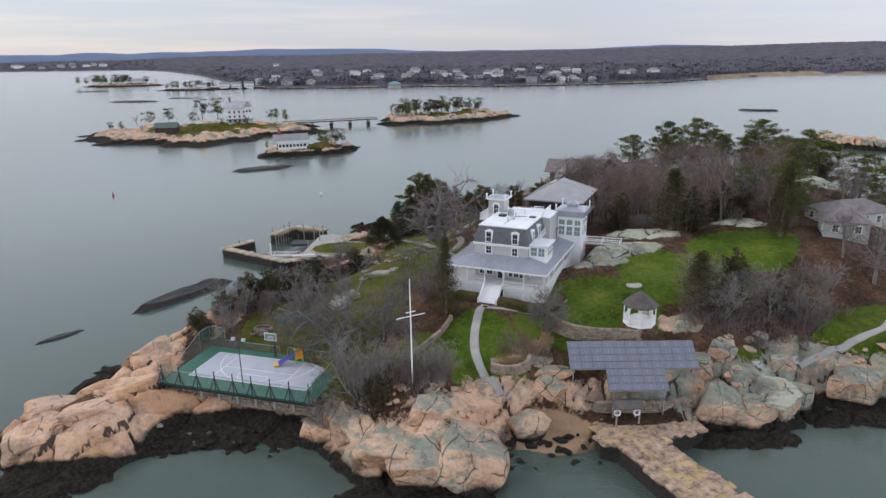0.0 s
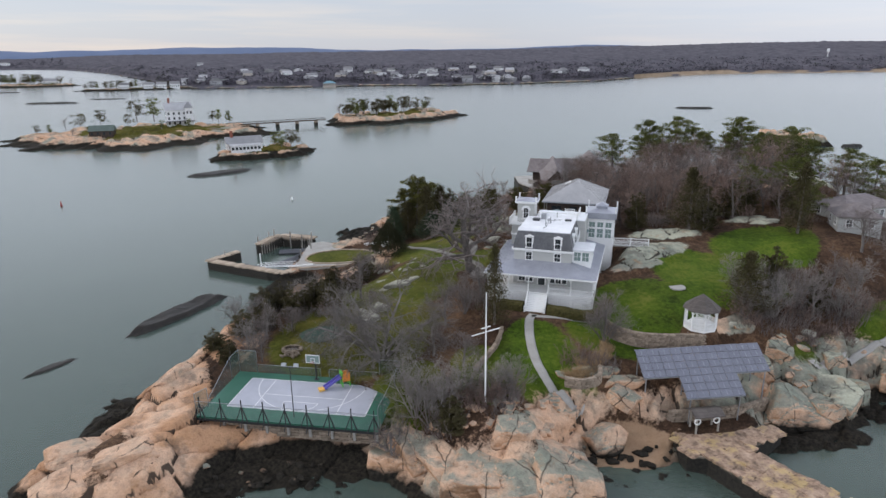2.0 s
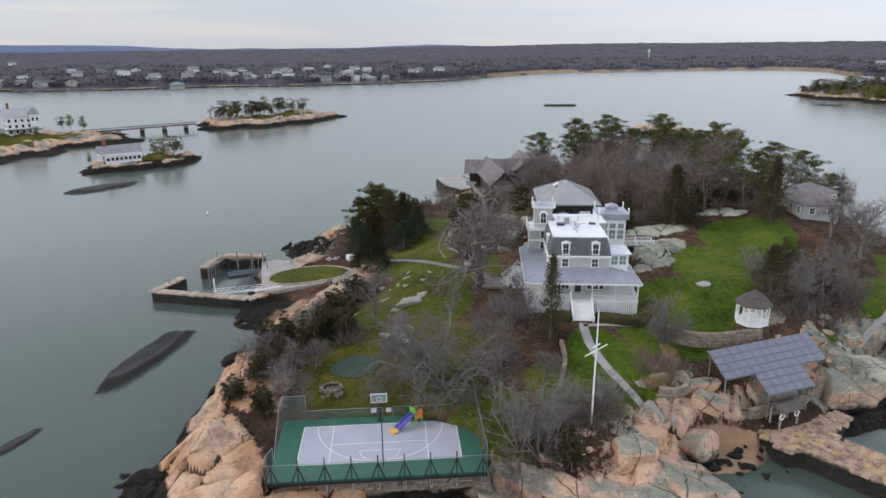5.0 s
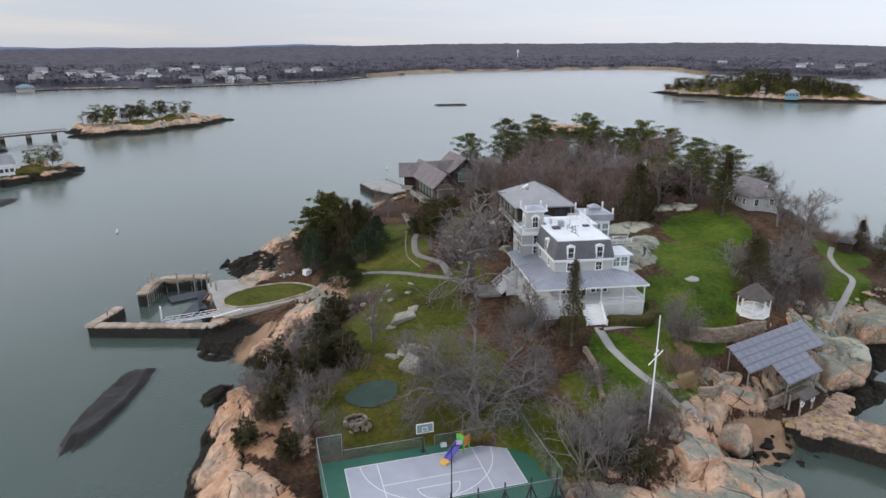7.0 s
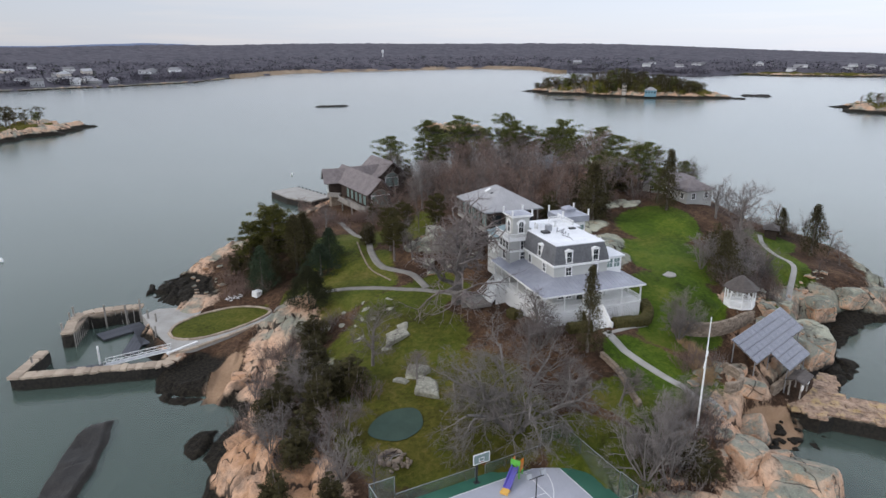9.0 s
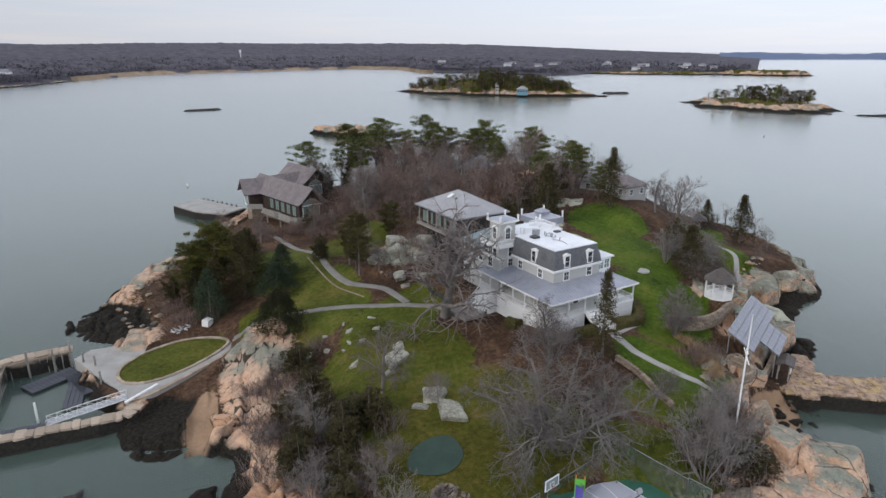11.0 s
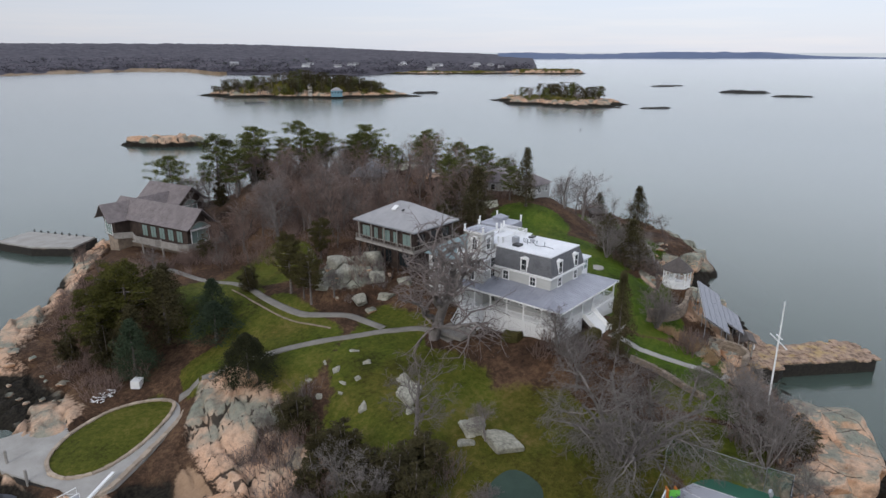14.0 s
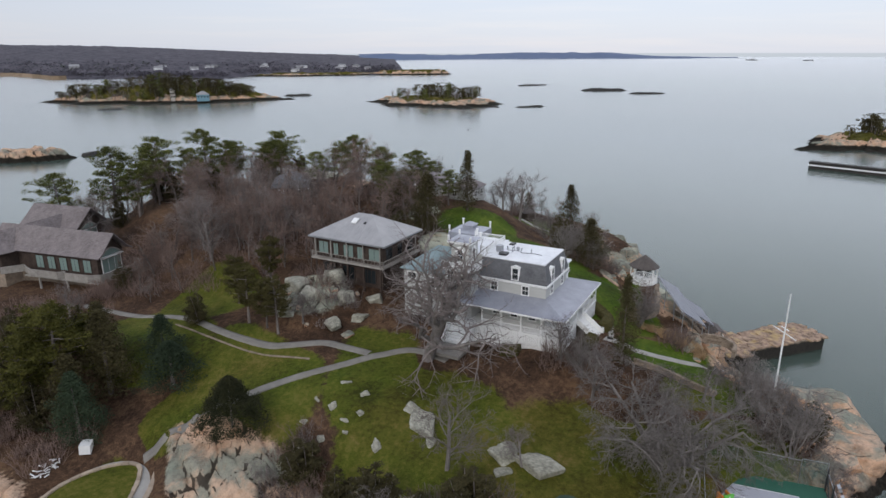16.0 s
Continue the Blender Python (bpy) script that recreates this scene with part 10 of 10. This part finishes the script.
# trees on the islands, cheap but leafy
FAR_PINES = []
for k in range(4):
    r3 = random.Random(300 + k)
    w3 = Wood()
    w3.limb([Vector((0, 0, -0.5)), Vector((0.2, 0, 4.5)), Vector((0, 0.1, 8.4))], 0.25, 0.08, 5)
    cs = [(r3.gauss(0, 1.1 + 0.3 * k), r3.gauss(0, 1.1 + 0.3 * k), 2.4 + 6.4 * r3.random(), r3.uniform(0.8, 1.4)) for _ in range(34)]
    v3, f3 = tuft_cloud(r3, cs, 0.62, 18, 0.6)
    FAR_PINES.append((w3.mesh("trunk", M["bark"]), leaf_mesh("crown", v3, f3, M["needles" if k == 0 else "cedar"])))
FAR_BARE = []
for k in range(3):
    r3 = random.Random(320 + k)
    wd, fn = Wood(), Wood()
    grow(r3, wd, fn, Vector((0, 0, -0.3)), Vector((0, 0, 1)), 5.0, 0.2, 0, 3, dict(bend=0.16, droop=-0.1, rise=0.2, kids=(7, 6, 4), shrink=0.62, spread=0.7, first=0.25, reach=0.0, limb=0.45))
    fn.v = [p for p in fn.v]
    FAR_BARE.append((wd.mesh("trunk", M["bark"]), fn.mesh("crown", M["twig"])))
rnd = random.Random(400)


far_bare_rows = []


def far_tree(x, y, z, bare, s, where):
    if bare and "wooded" in where:
        ms = rnd.choice(FAR_BARE)
        m = pose(x, y, z, 0, 0, rnd.uniform(0, 360)) @ Matrix.Diagonal((s, s, s, 1))
        far_bare_rows.extend([(m, ms[0]), (m, ms[1])])
        return
    ms = rnd.choice(FAR_BARE) if bare else rnd.choice(FAR_PINES)
    plant("bare_tree" if bare else "pine", ms, x, y, ("bare winter tree on " if bare else "dark green pine on ") + where, "tree", "island trees", s, rnd.uniform(0, 360), z=z)


for x, y, z, bare, s in ((-176, 459, 4.5, 0, 1.5), (-166, 462, 4.5, 0, 1.6), (-206, 424, 3.8, 1, 1.1), (-199, 428, 3.8, 0, 1.0), (-190, 436, 4, 0, 1.1), (-172, 432, 4.2, 0, 0.8), (-120, 446, 4.2, 0, 0.9), (-112, 440, 3.6, 0, 0.9), (-126, 455, 4, 0, 0.8), (-212, 402, 3.4, 0, 0.6), (-203, 398, 3.6, 0, 0.6), (-188, 392, 3.8, 1, 0.7), (-144, 408, 4.2, 0, 0.6), (-130, 414, 4.2, 0, 0.6)):
    far_tree(x, y, z, bare, s, "a low granite island")
for x, y, s in ((-62, 326, 0.9), (-58, 330, 1.0), (-66, 331, 0.8), (-56, 336, 0.6), (-90, 318, 0.4)):
    far_tree(x, y, 2.6, 0, s, "a small islet")
for k in range(34):
    f = rnd.random()
    x, y = -44 + 62 * f + rnd.gauss(0, 5), 466 + 40 * f + rnd.gauss(0, 7)
    far_tree(x, y, 4.6, k % 5 == 0, rnd.uniform(0.7, 1.3), "a rocky island")
for k in range(330):
    a2, r2 = rnd.uniform(0, 6.283), math.sqrt(rnd.random()) * 0.95
    u, v = 98 * r2 * math.cos(a2), 44 * r2 * math.sin(a2)
    c, s = math.cos(radians(-73.5)), math.sin(radians(-73.5))
    far_tree(555 + c * u - s * v, 452 + s * u + c * v, 2.6 + 13.0 * max(0.0, 1 - r2 / 0.86) ** 0.8, rnd.random() < (0.62 if u < -10 else 0.2), rnd.uniform(0.8, 1.45), "a wooded island")
for k in range(60):
    a2, r2 = rnd.uniform(0, 6.283), math.sqrt(rnd.random()) * 0.8
    u, v = 58 * r2 * math.cos(a2), 46 * r2 * math.sin(a2)
    c, s = math.cos(radians(48)), math.sin(radians(48))
    far_tree(545 + c * u - s * v, 175 + s * u + c * v, 3.4, rnd.random() < 0.35, rnd.uniform(0.9, 1.5), "a pink granite island")
for k in range(26):
    far_tree(-595 + rnd.gauss(0, 30), 1146 + rnd.gauss(0, 8), 3.4, k % 3 == 0, rnd.uniform(1.2, 1.9), "a far island")
for k in range(14):
    far_tree(283 + rnd.gauss(0, 6), -84 + rnd.gauss(0, 8), 3.2, 0, rnd.uniform(0.7, 1.3), "a neighbouring island")

for k in range(40):
    f = rnd.uniform(-1, 1)
    far_tree(-362 + 62 * f * math.cos(radians(22)) + rnd.gauss(0, 4), 985 + 62 * f * math.sin(radians(22)) + rnd.gauss(0, 3), 2.4, k % 3 == 0, rnd.uniform(0.7, 1.3), "the mainland point")
for f in (-0.2, 0.25, 0.5, 0.75):
    far_house(-362 + 66 * f, 985 + 26 * f - 4, 2.4, 13, 9, 5.0, 3.2, 10, "small far shoreside house among bare trees", "far_white", "far_roof", False, False, 1, "shoreside houses")

join_stuff("island_woods", far_bare_rows, "twig", "thin bare woods over the wooded island", "woods")

# ---- the town along the mainland shore ----
town = [(-254, 1209), (-209, 1194), (-164, 1236), (-74, 1234), (-34, 1135), (73, 1150), (115, 1192), (156, 1241), (196, 1192), (-424, 1572)]
for k in range(40):
    az = rnd.uniform(-19, 20)
    r = float(np.interp(az, COAST_AZ, COAST_R)) + rnd.uniform(20, 200) * rnd.random() + 22
    town.append((r * math.sin(radians(az)), 80 + r * math.cos(radians(az))))
for k in range(12):
    az = rnd.uniform(-37, -28)
    r = float(np.interp(az, COAST_AZ, COAST_R)) + rnd.uniform(60, 260)
    town.append((r * math.sin(radians(az)), 80 + r * math.cos(radians(az))))
for k in range(16):
    az = rnd.uniform(52, 77)
    r = float(np.interp(az, COAST_AZ, COAST_R)) + rnd.uniform(30, 240)
    town.append((r * math.sin(radians(az)), 80 + r * math.cos(radians(az))))
for k, (x, y) in enumerate(town):
    az = math.degrees(math.atan2(x, y - 80))
    back = math.hypot(x, y - 80) - float(np.interp(az, COAST_AZ, COAST_R))
    z = float(mainland_height(np.array([[x]]), np.array([[y]]), np.array([[max(back, 0)]]))[0, 0])
    big = 1.7 if az < -27 else 1.0
    z += 3.0 if back > 70 else 0.0
    far_house(x, y, z, rnd.uniform(10, 19) * big, rnd.uniform(8, 11) * big, rnd.uniform(4.5, 7) * big, rnd.uniform(2.6, 4) * big, -az + rnd.uniform(-35, 35), "small far shoreside house among bare trees",
              rnd.choice(("far_white", "far_white", "far_white", "far_grey", "far_tan")), rnd.choice(("far_roof", "far_grey", "far_roof")), rnd.random() < 0.3, False, 1, "shoreside houses", panes=back < 320 and az < 25)
blue = far_house(-88, 968, 2.5, 18, 12, 3.6, 3.2, 5, "teal-roofed boathouse on the mainland shore", "far_tan", "teal", True, False, 1, "shoreside houses")


def wood_cloud(count, seed, az0, az1, near, far, size, material, name, label, cluster=0.0):
    """Tree crowns over the mainland, as ragged clumps of small faces."""
    r = np.random.RandomState(seed)
    az = r.uniform(az0, az1, count)
    shore = np.interp(az, COAST_AZ, COAST_R)
    back = near + (far - near) * r.rand(count) ** 1.8
    R = shore + back
    X, Y = R * np.sin(np.radians(az)), 80 + R * np.cos(np.radians(az))
    keep = vnoise(X / 70, Y / 70, seed) > cluster - 1
    X, Y, back = X[keep], Y[keep], back[keep]
    Z = mainland_height(X[None, :], Y[None, :], back[None, :])[0]
    n = len(X)
    m = 14
    sc = size * r.uniform(0.6, 1.4, n) * (0.9 + back / 4000)
    c = np.stack([X, Y, Z], 1)[:, None, :] + r.normal(0, 1, (n, m, 3)) * np.stack([sc * 0.42, sc * 0.42, sc * 0.26], 1)[:, None, :] + np.array([0, 0, 1.0]) * (sc * 0.62)[:, None, None]
    tri = c[:, :, None, :] + r.normal(0, 1, (n, m, 3, 3)) * (sc * 0.14)[:, None, None, None]
    v = tri.reshape(-1, 3).astype(np.float32)
    me = bpy.data.meshes.new(name)
    me.vertices.add(len(v))
    me.vertices.foreach_set("co", v.ravel())
    me.loops.add(len(v))
    me.loops.foreach_set("vertex_index", np.arange(len(v), dtype=np.int32))
    me.polygons.add(len(v) // 3)
    me.polygons.foreach_set("loop_start", np.arange(0, len(v), 3, dtype=np.int32))
    me.update(calc_edges=True)
    me.materials.append(M[material])
    return tagged(new(name, me), label, "woods", kind="stuff")


# far_wood crowns have the haze as blue in their colour
wood_cloud(5200, 3, -22.0, 79, 22, 420, 7.5, "far_wood", "far_woods", "bare grey woods along the mainland shore, tinted with haze blue")
wood_cloud(1200, 4, -60, -25, 100, 1200, 9.0, "far_wood", "far_woods", "bare grey woods on the mainland hills, tinted with haze blue")
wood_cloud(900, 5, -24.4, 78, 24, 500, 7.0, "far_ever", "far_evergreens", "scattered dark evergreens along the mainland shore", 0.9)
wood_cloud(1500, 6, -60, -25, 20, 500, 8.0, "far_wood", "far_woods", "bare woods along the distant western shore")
bm = bmesh.new()                                   # pale rocks and seawalls along the town shore
for k in range(110):
    az = -24.3 + 46 * k / 109
    r = float(np.interp(az, COAST_AZ, COAST_R)) - 4 + 6 * rnd.random()
    x, y = r * math.sin(radians(az)), 80 + r * math.cos(radians(az))
    mm = Matrix.Translation((x, y, 0.4)) @ Matrix.Rotation(radians(-az), 4, "Z") @ Matrix.Diagonal((rnd.uniform(5, 11), rnd.uniform(3, 6), rnd.uniform(1.2, 2.6), 1))
    bmesh.ops.create_icosphere(bm, subdivisions=1, radius=1, matrix=mm)
tagged(part("shore_rocks", bm, M["rock"]), "pale granite rocks along the mainland shore", "rocks", kind="stuff")
